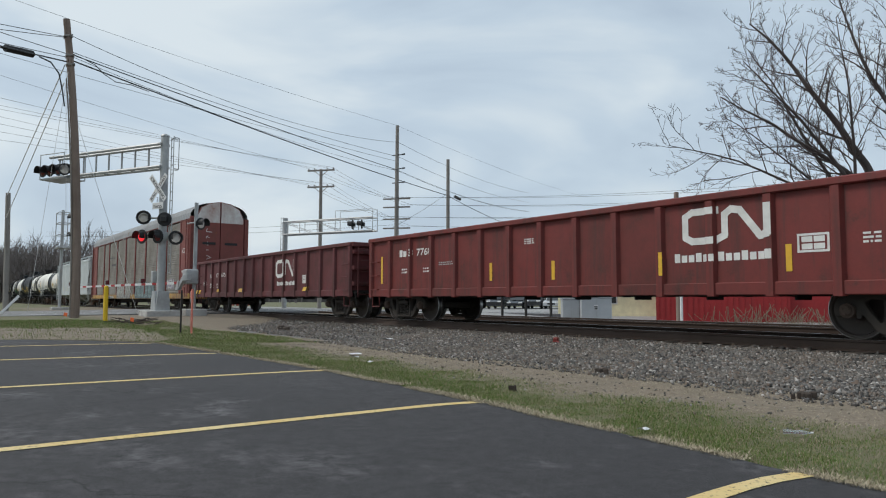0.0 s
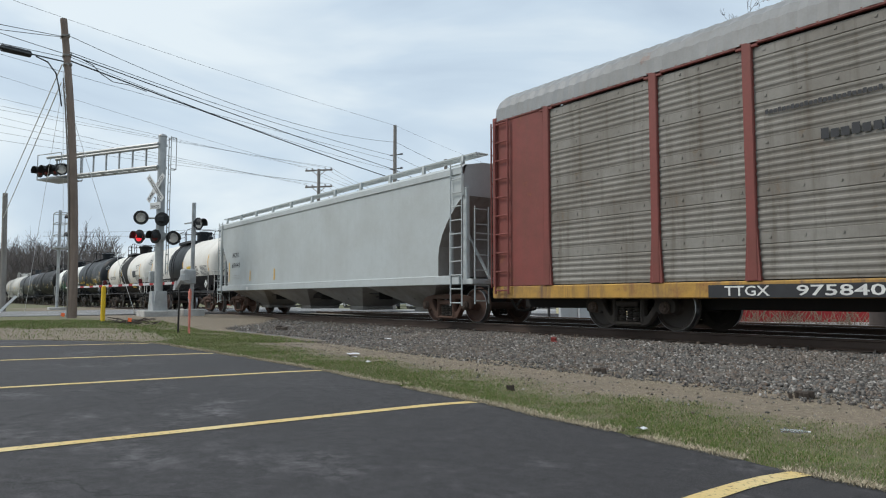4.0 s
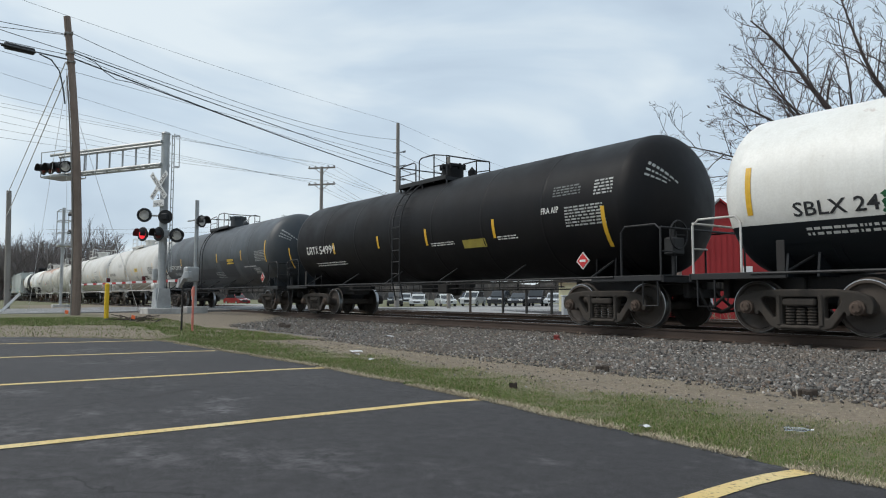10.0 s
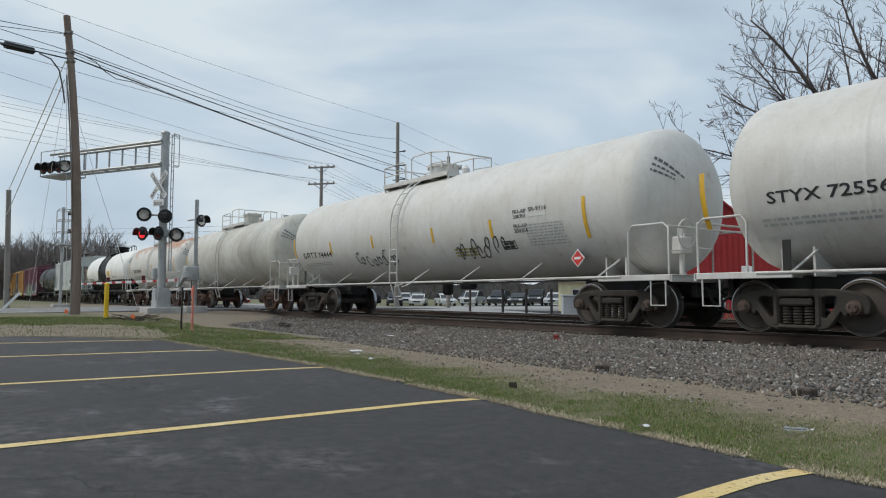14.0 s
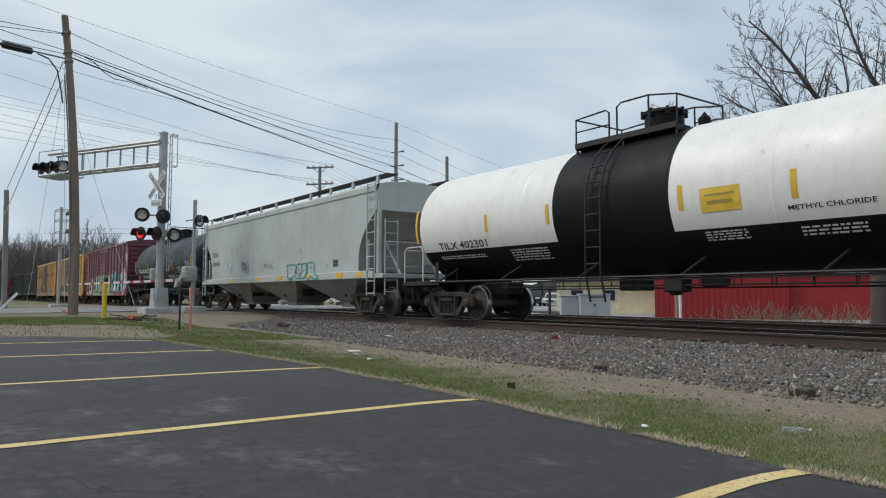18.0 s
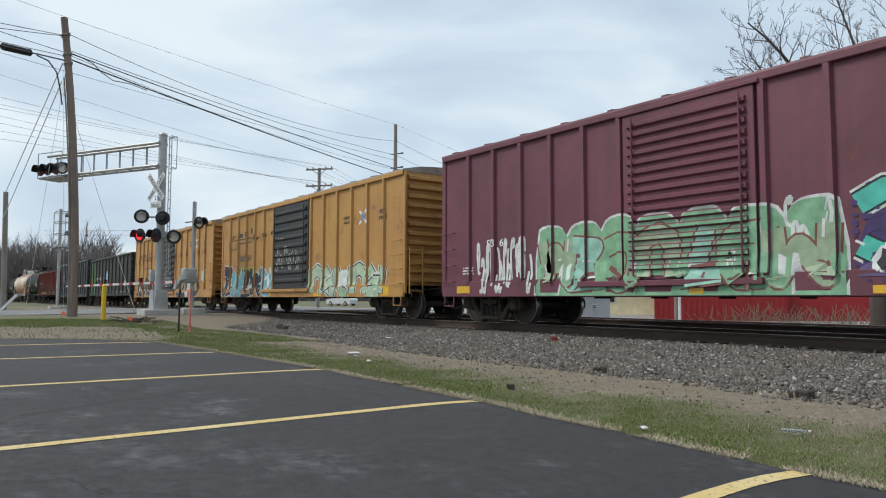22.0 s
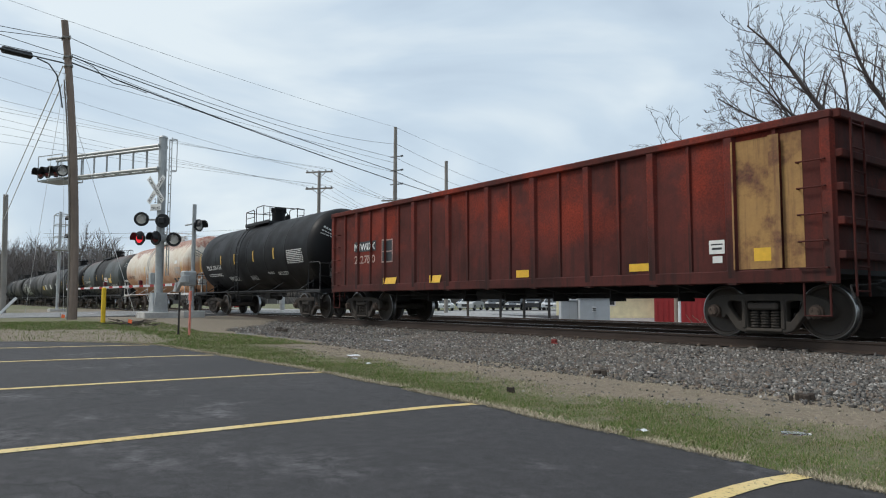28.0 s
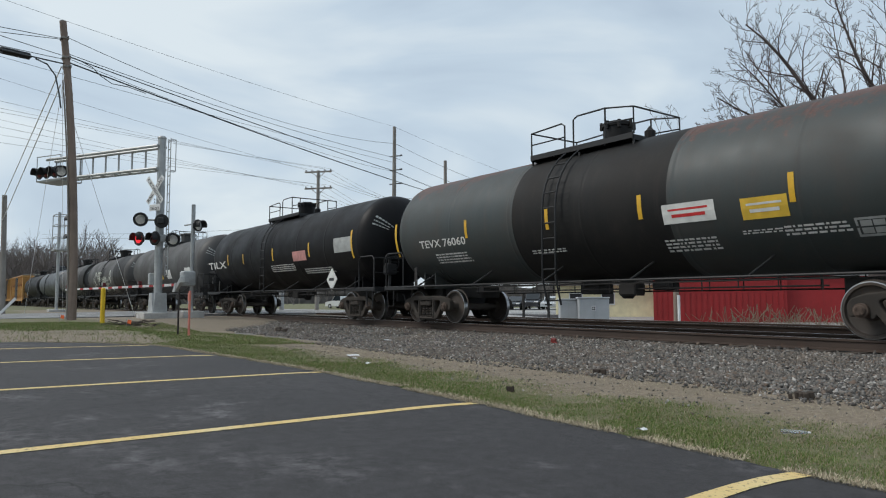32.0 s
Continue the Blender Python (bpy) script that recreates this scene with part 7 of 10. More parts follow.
def far_woods():
    """Bare woodland on the skyline: tapering trunks with fans of branches, in one object."""
    rng = random.Random(12)
    g = Geo()

    def fan(p, d, length, r, lv):
        q = p + d * length
        g.tube([tuple(p), tuple(p.lerp(q, 0.5) + Vector((rng.uniform(-1, 1), rng.uniform(-1, 1), rng.uniform(-1, 1))) * length * 0.05), tuple(q)], r, 3, r2=r * 0.45, caps=False)
        if lv < 3:
            for _ in range(5 if lv < 2 else 4):
                k = rng.uniform(0.35, 1.0)
                nd = (d + Vector((rng.uniform(-1, 1), rng.uniform(-1, 1), rng.uniform(-0.2, 0.8))) * 0.75).normalized()
                fan(p.lerp(q, k), nd, length * rng.uniform(0.38, 0.62), r * 0.5, lv + 1)
    spots = []
    for i in range(85):
        # a belt that closes the view along the line
        a = rng.uniform(-1, 1)
        d = rng.uniform(135, 190)
        ang = radians(2.0 + 9.0 * (a + 1) / 2)
        spots.append((-d * math.cos(ang), d * math.sin(ang), rng.uniform(9.5, 13.5) * d / 160 * (1 + 0.18 * (a + 1))))
    for i in range(60):
        ang = radians(rng.uniform(13, 60))
        d = rng.uniform(170, 230)
        spots.append((-d * math.cos(ang), d * math.sin(ang), rng.uniform(5, 9)))
    for x, y, h in spots:
        p = Vector((x, y, -1.0))
        fan(p, Vector((rng.uniform(-0.06, 0.06), rng.uniform(-0.06, 0.06), 1)), h * 0.55, 0.20, 0)
        for _ in range(3):
            fan(p + Vector((0, 0, h * rng.uniform(0.05, 0.4))), Vector((rng.uniform(-0.7, 0.7), rng.uniform(-0.7, 0.7), 0.9)).normalized(), h * rng.uniform(0.3, 0.5), 0.13, 1)
    # bark colour lightened to carry the haze of distance
    tagged(part("far_woods", g, plain("far_bark_hazed", (0.19, 0.165, 0.155), 0.95, 0, 0.25, 0.2)), "belt of bare brown woodland on the skyline", "woods", kind="stuff")
    b = Geo()
    vs = []
    n = 60
    for i in range(n + 1):
        ang = radians(1.0 + 11 * i / n)
        d = 196
        vs += [(-d * math.cos(ang), d * math.sin(ang), -2), (-d * math.cos(ang), d * math.sin(ang), 9.0 + 2.0 * i / n + 2.4 * noise.noise((i * 0.35, 0, 0)) + 1.2 * noise.noise((i * 1.3, 3, 0)))]
    b.add(vs, [(2 * i, 2 * i + 2, 2 * i + 3, 2 * i + 1) for i in range(n)])
    vs = []
    for i in range(n + 1):
        ang = radians(12 + 54 * i / n)
        d = 232
        vs += [(-d * math.cos(ang), d * math.sin(ang), -2), (-d * math.cos(ang), d * math.sin(ang), 5.6 + 1.6 * noise.noise((i * 0.45, 7, 0)) + 0.9 * noise.noise((i * 1.7, 3, 5)))]
    b.add(vs, [(2 * i, 2 * i + 2, 2 * i + 3, 2 * i + 1) for i in range(n)])
    tagged(part("backdrop", b, plain("woodland_dark", (0.115, 0.104, 0.100), 0.95, 0, 0.35, 0.35)), "dark mass of distant woodland", "woods", kind="structure")


far_woods()
# ---- train: kinds of car ----
def new_car(name, label, category, c, side, raised=()):
    car = thing(name, label, category, pose(c, TRACK_Y, 0), "cars of the freight train")
    SKIN[car.name], RAISED[car.name] = side, list(raised)
    CARS.append((car, c))
    return car


def tank_car(label, c, h, half, R, zc, paint, bars, band=None, low=None, dome_x=0.0, deck_w=1.9, dome=(0.42, 0.42), rail=0.70, head=None, brake_end=1, tanklet=False, stairs=False, seams=4):
    """paint: shell; bars: rails and ladders; band: (x0, x1, material); low: (z, material) for the belly; tanklet: air reservoir on the deck."""
    car = new_car("tank_car", label, "tank car", c, round_skin(R, zc))
    run_gear(car, c, h, half, 1.0, 0.32, stub=True if stairs else "piped")
    T = half - 0.62
    Lc = T - 0.50 * R
    mats = [paint, band[2] if band else paint, low[1] if low else paint]

    def two_tone(g):
        """Parts the skin level along the top of the belly paint."""
        if not low:
            return g
        me = g.mesh("skin", [])
        tones = g.m
        bm = bmesh.new()
        bm.from_mesh(me)
        bpy.data.meshes.remove(me)
        for f, k in zip(bm.faces, tones):
            f.material_index = k
        bmesh.ops.bisect_plane(bm, geom=bm.verts[:] + bm.edges[:] + bm.faces[:], plane_co=(0, 0, low[0]), plane_no=(0, 0, 1))
        out = Geo()
        bm.verts.index_update()
        for f in bm.faces:
            out.m.append(2 if f.calc_center_median().z < low[0] else f.material_index)
            out.f.append(tuple(v.index for v in f.verts))
        out.v = [tuple(v.co) for v in bm.verts]
        bm.free()
        return out

    def tone(x, a):
        if band and band[0] < x < band[1]:
            return 1
        return 0
    breaks = sorted({-Lc, Lc, *([band[0], band[1]] if band else []), *[-Lc + 2 * Lc * (i + 1) / (seams + 1) for i in range(seams)]})
    prof = []
    for x in breaks:
        if prof and abs(x) < Lc - 0.01:
            prof += [(x - 0.07, R), (x - 0.026, R), (x - 0.012, R + 0.005), (x + 0.012, R + 0.005), (x + 0.026, R), (x + 0.07, R)]
        else:
            prof.append((x, R))
    part("tank_shell", two_tone(Geo().lathe(prof, "x", 72, centre=(0, 0, zc), paint=tone)), mats, car, smooth=radians(25))
    for s in (-1, 1):
        hp = [(s * (Lc + 0.50 * R * math.sin(a)), max(0.003, R * math.cos(a))) for a in [math.pi / 2 * i / 11 for i in range(12)]]
        part("tank_head", two_tone(Geo().lathe(hp, "x", 72, centre=(0, 0, zc), paint=tone)), [head or paint, paint, low[1] if low else (head or paint)], car, smooth=radians(40))
        # saddle: a wrapper plate round the belly on a stiffened web
        sd = Geo()
        for w, rr in ((0.62, R + 0.012), (0.50, R + 0.022)):
            sd.lathe([(s * h - w, R - 0.02), (s * h - w, rr), (s * h + w, rr), (s * h + w, R - 0.02)], "x", 24, centre=(0, 0, zc), a0=radians(222), a1=radians(318))
        web = [(-1.02, 0.96), (1.02, 0.96)] + [((R - 0.02) * math.cos(a), zc + (R - 0.02) * math.sin(a)) for a in [radians(312 - 84 * i / 12) for i in range(13)]]
        for x in (s * h - 0.26, s * h + 0.26):
            sd.prism(web, x - 0.02, x + 0.02, "x")
        part("saddle", sd, low[1] if low else paint, car)
        dk = Geo().box(s * (T - 0.95), s * (half - 0.32), -1.45, 1.45, 1.00, 1.03, 0, 0.008)
        dk.box(s * (T - 1.5), s * (half - 0.34), -1.47, -1.42, 0.93, 1.045, 0, 0.01).box(s * (T - 1.5), s * (half - 0.34), 1.42, 1.47, 0.93, 1.045, 0, 0.01)
        dk.box(s * (half - 0.38), s * (half - 0.32), -1.47, 1.47, 0.90, 1.045, 0, 0.01)
        part("end_platform", dk, bars, car)
        dr = Geo().box(s * (half - 1.9), s * (half - 0.46), -0.42, 0.42, 0.66, 0.99, 0, 0.02).box(s * (half - 0.55), s * (half - 0.42), -0.55, 0.55, 0.60, 1.0, 0, 0.02)
        part("draft_sill", dr, M_UNDER, car)
        if s < 0:
            part("placard_plate", Geo().box(s * (T - 1.42) - 0.07, s * (T - 1.42) + 0.07, -1.475, -1.455, 1.03, 1.55, 0, 0.006), M_UNDER, car, "upright steel plate")
        r = Geo()
        xa, xb, top = s * (T - 0.72), s * (half - 0.40), 2.02
        for y in (-1.44, 1.44):
            r.tube([(xa, y, 1.03), (xa, y, top - 0.12), (xa + s * 0.10, y, top), (xb - s * 0.12, y, top), (xb, y, top - 0.1), (xb, y, 1.03)], 0.021, 8)
            part("step_stirrup", Geo().tube([(xb - s * 0.08, y, 0.95), (xb - s * 0.08, y, 0.46), (xb - s * 0.42, y, 0.46), (xb - s * 0.42, y, 0.95)], 0.018, 6), bars, car)
        r.tube([(xb, -1.44, top - 0.06), (xb, 1.44, top - 0.06)], 0.021, 8).tube([(xb, -1.44, 1.50), (xb, -1.0, 1.50)], 0.016, 6)
        part("end_handrail", r, M_WHITEBAR if low else bars, car, smooth=SMOOTH)
    # brake wheel and its stand
    bw = Geo()
    xb = brake_end * (T + 0.02)
    bw.tube([(xb, -0.75, 1.02), (xb, -0.75, 2.0)], 0.05, 8)
    ring = [(xb + brake_end * 0.12, -0.75 + 0.28 * math.cos(a), 1.85 + 0.28 * math.sin(a)) for a in [2 * math.pi * i / 18 for i in range(19)]]
    bw.tube(ring, 0.018, 6)
    for k in range(3):
        a = k * 2.1
        bw.tube([(xb + brake_end * 0.06, -0.75, 1.85), (xb + brake_end * 0.12, -0.75 + 0.28 * math.cos(a), 1.85 + 0.28 * math.sin(a))], 0.014, 6)
    bw.box(xb - 0.12, xb + 0.12, -0.92, -0.55, 1.45, 1.80, 0, 0.03)
    part("brake_wheel", bw, bars, car, smooth=SMOOTH)
    # side rail along the tank
    p = Geo().tube([(-T + 0.9, -1.47, 1.02), (T - 0.9, -1.47, 1.02)], 0.026, 8)
    k = max(4, int(2 * T / 2.4))
    for i in range(k):
        x = -T + 1.5 + (2 * T - 3.0) * i / (k - 1)
        zz = zc - R * 0.80
        p.tube([(x, -1.46, 1.03), (x + 0.18, -R * 0.62, zz)], 0.022, 6)
    part("side_rail", p, bars, car, smooth=SMOOTH)
    # platform, railings and manway on top
    top = zc + R
    da, db = dome_x - deck_w - 0.1, dome_x + deck_w - 0.82
    for y in (-1, 1):
        part("walkway", Geo().box(da, db, y * 0.82, y * 0.36, top - 0.06, top - 0.02), bars, car)
        part("kick_plate", Geo().box(da, db, y * 0.845, y * 0.805, top - 0.10, top + 0.02), bars, car)
        for x in (da + 0.02, (da + db) / 2, db - 0.02):
            part("platform_leg", Geo().box(x - 0.02, x + 0.02, y * 0.80, y * 0.76, top - 0.40, top - 0.13), bars, car)
    for i in range(5):
        x = da + 0.02 + (db - da - 0.04) * i / 4
        part("cross_bearer", Geo().box(x - 0.02, x + 0.02, -0.82, 0.82, top - 0.13, top - 0.062), bars, car)
    for y in (-0.80, 0.80):
        xs = (da, da + (db - da) * 0.36)
        hh = rail * 0.82
        ra = Geo().tube([(xs[0], y, top), (xs[0], y, top + hh), (xs[1] - 0.1, y, top + hh * 1.08), (xs[1], y, top + hh * 0.96), (xs[1], y, top)], 0.020, 8)
        ra.tube([(xs[0], y, top + hh * 0.5), (xs[1], y, top + hh * 0.5)], 0.016, 6)
        part("platform_railing", ra, bars, car, smooth=SMOOTH)
        xs = (dome_x - 0.62, db)
        xm = xs[0] + (xs[1] - xs[0]) * 0.55
        ra = Geo().tube([(xs[0], y, top), (xs[0], y, top + rail * 0.9), (xs[0] + 0.12, y, top + rail), (xm, y, top + rail), (xs[1], y, top + rail * 0.82), (xs[1], y, top)], 0.020, 8)
        ra.tube([(xm, y, top), (xm, y, top + rail * 0.99)], 0.020, 8)
        ra.tube([(xm, y, top + rail * 0.5), (xs[1], y, top + rail * 0.45)], 0.016, 6)
        part("platform_railing", ra, bars, car, smooth=SMOOTH)
    for x in (da, db):
        ra = Geo().tube([(x, -0.80, top + rail * 0.82), (x, 0.80, top + rail * 0.82)], 0.020, 8)
        part("platform_crossbar", ra, bars, car, smooth=SMOOTH)
    rd, hd = dome[0], dome[1] * 1.3
    mn = Geo().lathe([(top - 0.3, rd * 0.92), (top + hd * 0.8, rd * 0.92), (top + hd * 0.82, rd), (top + hd * 0.95, rd), (top + hd, rd * 0.9), (top + hd + 0.05, rd * 0.4), (top + hd + 0.06, 0.01)], "z", 24, centre=(dome_x, 0, 0))
    for k in range(8):
        a = k * math.pi / 4
        mn.box(dome_x + rd * math.cos(a) - 0.03, dome_x + rd * math.cos(a) + 0.03, rd * math.sin(a) - 0.03, rd * math.sin(a) + 0.03, top + hd * 0.7, top + hd * 1.02)
    mn.lathe([(top, 0.12), (top + 0.22, 0.12), (top + 0.26, 0.07), (top + 0.34, 0.01)], "z", 10, centre=(dome_x + rd + 0.45, 0.1, 0))
    part("manway", mn, band[2] if band else (bars if paint in (M_TRUST, M_TCREAM) else paint), car, smooth=SMOOTH)
    # ladder on the near side, following the shell
    ld = Geo()
    lx = dome_x - (0.22 if stairs else 0.60)
    path = [(-1.50, 0.52), (-R - 0.14, 1.1)] + [(-(R + 0.13) * math.cos(a), zc + (R + 0.13) * math.sin(a)) for a in [0.02 + 1.0 * i / 6 for i in range(7)]]
    for x in (lx - 0.2, lx + 0.2):
        ld.tube([(x, y, z) for y, z in path], 0.022, 6)
        if stairs:
            ld.tube([(x, -1.50, 0.9), (x + 0.45, -1.5, 1.0)], 0.02, 6)
    z = 0.62
    while z < zc + R * 0.8:
        y = -1.50 if z < 1.0 else (-R - 0.14 if z < zc else -math.sqrt(max(0.1, (R + 0.13) ** 2 - (z - zc) ** 2)))
        ld.tube([(lx - 0.2, y, z), (lx + 0.2, y, z)], 0.016, 6)
        z += 0.34
    part("ladder", ld, bars, car, smooth=SMOOTH)
    pad, f = Geo(), skin(car)
    patch(pad, lambda z: f(z) + 0.002, lx - 0.48, lx + 0.48, zc - 0.55, zc + 0.62)
    part("ladder_pad", pad, [paint if not band else band[2]], car)
    if tanklet:
        tk = Geo()
        xx = h + 0.15
        tk.lathe([(xx - 0.62, 0.01), (xx - 0.60, 0.14), (xx - 0.5, 0.22), (xx + 0.5, 0.22), (xx + 0.60, 0.14), (xx + 0.62, 0.01)], "x", 18, centre=(0, -1.20, 1.32))
        tk.box(xx - 0.4, xx - 0.3, -1.4, -1.0, 1.05, 1.3).box(xx + 0.3, xx + 0.4, -1.4, -1.0, 1.05, 1.3)
        part("air_reservoir", tk, paint, car, smooth=SMOOTH)
    # three lines of print on the leading head's shoulder
    hp = Geo()
    rng = random.Random(int(-c * 10))
    for row, (phi, tall) in enumerate(((0.62, 0.060), (0.50, 0.040), (0.40, 0.040))):
        t = 0.58
        while t < (1.12 if row == 0 else 1.02):
            w = rng.uniform(0.05, 0.09) if row == 0 else rng.uniform(0.03, 0.10)
            vs = []
            for tt in (t, t + w):
                for ph in (phi - tall / 2, phi + tall / 2):
                    rr = R * math.cos(tt) + 0.006
                    vs.append((Lc + (0.50 * R + 0.006) * math.sin(tt), -rr * math.cos(ph), zc + rr * math.sin(ph)))
            hp.add(vs, [(0, 1, 3, 2)])
            t += w + 0.025
    dark_print = (low is not None) or paint in (M_TGREY, M_TGREY2, M_TRUST, M_TCREAM)
    part("head_print", hp, M_DECAL_DG if dark_print else M_DECAL_G, car, "small stencilled lines on the head")
    ov = Geo().lathe([(0.66, 0.10), (0.72, 0.16), (0.95, 0.16), (zc - R + 0.05, 0.2)], "z", 14, centre=(dome_x + 0.2, 0, 0))
    part("bottom_outlet", ov, M_UNDER, car)
    return car


def corrugation(g, x, y0, y1, z0, z1, n, depth, s):
    """Horizontal ribs on a car's end at x; s: which way they stand out."""
    prof = []
    for i in range(n):
        a, b = z0 + (z1 - z0) * i / n, z0 + (z1 - z0) * (i + 1) / n
        d = b - a
        prof += [(0, a), (0, a + d * 0.22), (depth, a + d * 0.38), (depth, a + d * 0.66), (0, a + d * 0.84)]
    prof.append((0, z1))
    vs = []
    for y in (y0, y1):
        vs += [(x + s * (p + 0.006), y, z) for p, z in prof]
    k = len(prof)
    g.add(vs, [(i, i + 1, k + i + 1, k + i) for i in range(k - 1)])


def box_car(label, c, h, half, paint, door_paint, roof_paint, door, posts=(6, 6), top=4.40, bottom=0.66, door_ribs=9, louvred=False):
    B = half - 0.70
    spans = ((-B + 0.12, door[0] - 0.12, posts[0]), (door[1] + 0.12, B - 0.12, posts[1]))
    post_x = [a + (b - a) * i / n for a, b, n in spans for i in range(n + 1) if abs(abs(a + (b - a) * i / n) - B) > 0.2]
    raised = [(x - 0.062, x + 0.062, 1.600, 1.05) for x in post_x] + [(door[0], door[1], 1.605, 1.0)]
    pitch = (top - 1.45) / door_ribs
    half_rib = pitch * (0.26 if not louvred else 0.36)
    raised += [(door[0] + 0.14, door[1] - 0.14, 1.662, 1.12 + pitch * (i + 0.5) - half_rib * 0.45, 1.12 + pitch * (i + 0.5) + half_rib * 0.45) for i in range(door_ribs)]
    car = new_car("box_car", label, "box car", c, flat_skin((1.05, 1.577), (9, 1.522)), raised)
    run_gear(car, c, h, half, 1.0, 0.3)
    body = Geo().box(-B, B, -1.52, 1.52, 1.02, top - 0.06)
    part("body_panel", body, paint, car)
    for s in (-1, 1):
        sd = Geo().box(-B, B, s * 1.50, s * 1.575, bottom, 1.05, 0, 0.01)
        part("side_sill", sd, paint, car)
        ch = Geo().box(-B, B, s * 1.52, s * 1.60, top - 0.17, top - 0.03, 0, 0.015)
        part("top_chord", ch, paint, car)
        en = Geo()
        corrugation(en, s * B, -1.44, 1.44, 1.0, top - 0.12, 12 if not louvred else 11, 0.12, s)
        part("corrugated_end", en, paint, car, smooth=radians(50))
        for y in (-1.55, 1.47):
            part("corner_post", Geo().box(s * B - 0.10 if s > 0 else s * B - 0.06, s * B + 0.06 if s > 0 else s * B + 0.10, y, y + 0.08, bottom + 0.1, top - 0.05, 0, 0.012), paint, car)
        el = Geo()
        end_ladder(el, s * (B + 0.17), -1.45, -1.0, 0.75, 2.1)
        x = s * (B - 0.30)
        for k in range(4):
            z = 1.05 + 0.42 * k
            el.tube([(x - 0.24, -1.56, z), (x - 0.24, -1.64, z), (x + 0.24, -1.64, z), (x + 0.24, -1.56, z)], 0.014, 6)
        el.tube([(x - 0.2, -1.56, bottom + 0.1), (x - 0.2, -1.58, 0.42), (x + 0.2, -1.58, 0.42), (x + 0.2, -1.56, bottom + 0.1)], 0.02, 6)
        part("grab_iron", el, paint, car)
    # outside posts
    pm = Geo().prism([(-0.085, -1.51), (-0.05, -1.595), (0.05, -1.595), (0.085, -1.51)], 1.0, top - 0.16, "z").mesh("side_post", paint)
    for x in post_x:
        part("side_post", pm, None, car, at=pose(x, 0, 0))
    fs = Geo().box(-B, B, 1.52, 1.58, 1.0, top - 0.16)
    part("far_side", fs, paint, car)
    # door
    d0, d1 = door
    dg = Geo().box(d0, d1, -1.60, -1.53, 0.98, top - 0.20, 0, 0.01)
    rib = Geo()
    for i in range(door_ribs):
        z = 1.12 + (top - 1.45) * (i + 0.5) / door_ribs
        w = (top - 1.45) / door_ribs * (0.26 if not louvred else 0.36)
        rib.prism([(-1.60, z - w), (-1.66, z - w * 0.45), (-1.66, z + w * 0.45), (-1.60, z + w)], d0 + 0.14, d1 - 0.14, "x")
    door_ob = part("sliding_door", dg, door_paint, car, "ribbed sliding door")
    part("door_ribs", rib, door_paint, door_ob)
    tr = Geo().box(d0 - 1.2, d1 + 0.1, -1.66, -1.58, 0.86, 0.97, 0, 0.01).box(d0 - 0.1, d1 + 0.1, -1.64, -1.58, top - 0.2, top - 0.12, 0, 0.01)
    part("door_track", tr, paint, car)
    for x in (d0 + 0.28, d1 - 0.22):
        part("door_bar", Geo().tube([(x, -1.69, 1.05), (x, -1.69, top - 0.3)], 0.018, 6), door_paint, door_ob)
    # roof: panels with raised seams
    ro = Geo()
    prof = [(-1.60, top - 0.06), (-1.58, top), (-0.9, top + 0.13), (0, top + 0.19), (0.9, top + 0.13), (1.58, top), (1.60, top - 0.06)]
    ro.prism(prof, -B - 0.02, B + 0.02, "x")
    part("roof", ro, roof_paint, car)
    n = 12
    se = Geo().prism([(-1.58, top + 0.0), (-0.9, top + 0.135), (0, top + 0.195), (0.9, top + 0.135), (1.58, top), (1.58, top + 0.03), (0.9, top + 0.175), (0, top + 0.24), (-0.9, top + 0.175), (-1.58, top + 0.03)], -0.06, 0.06, "x").mesh("roof_seam", roof_paint)
    for i in range(n):
        part("roof_seam", se, None, car, at=pose(-B + 0.5 + (2 * B - 1.0) * i / (n - 1), 0, 0))
    return car


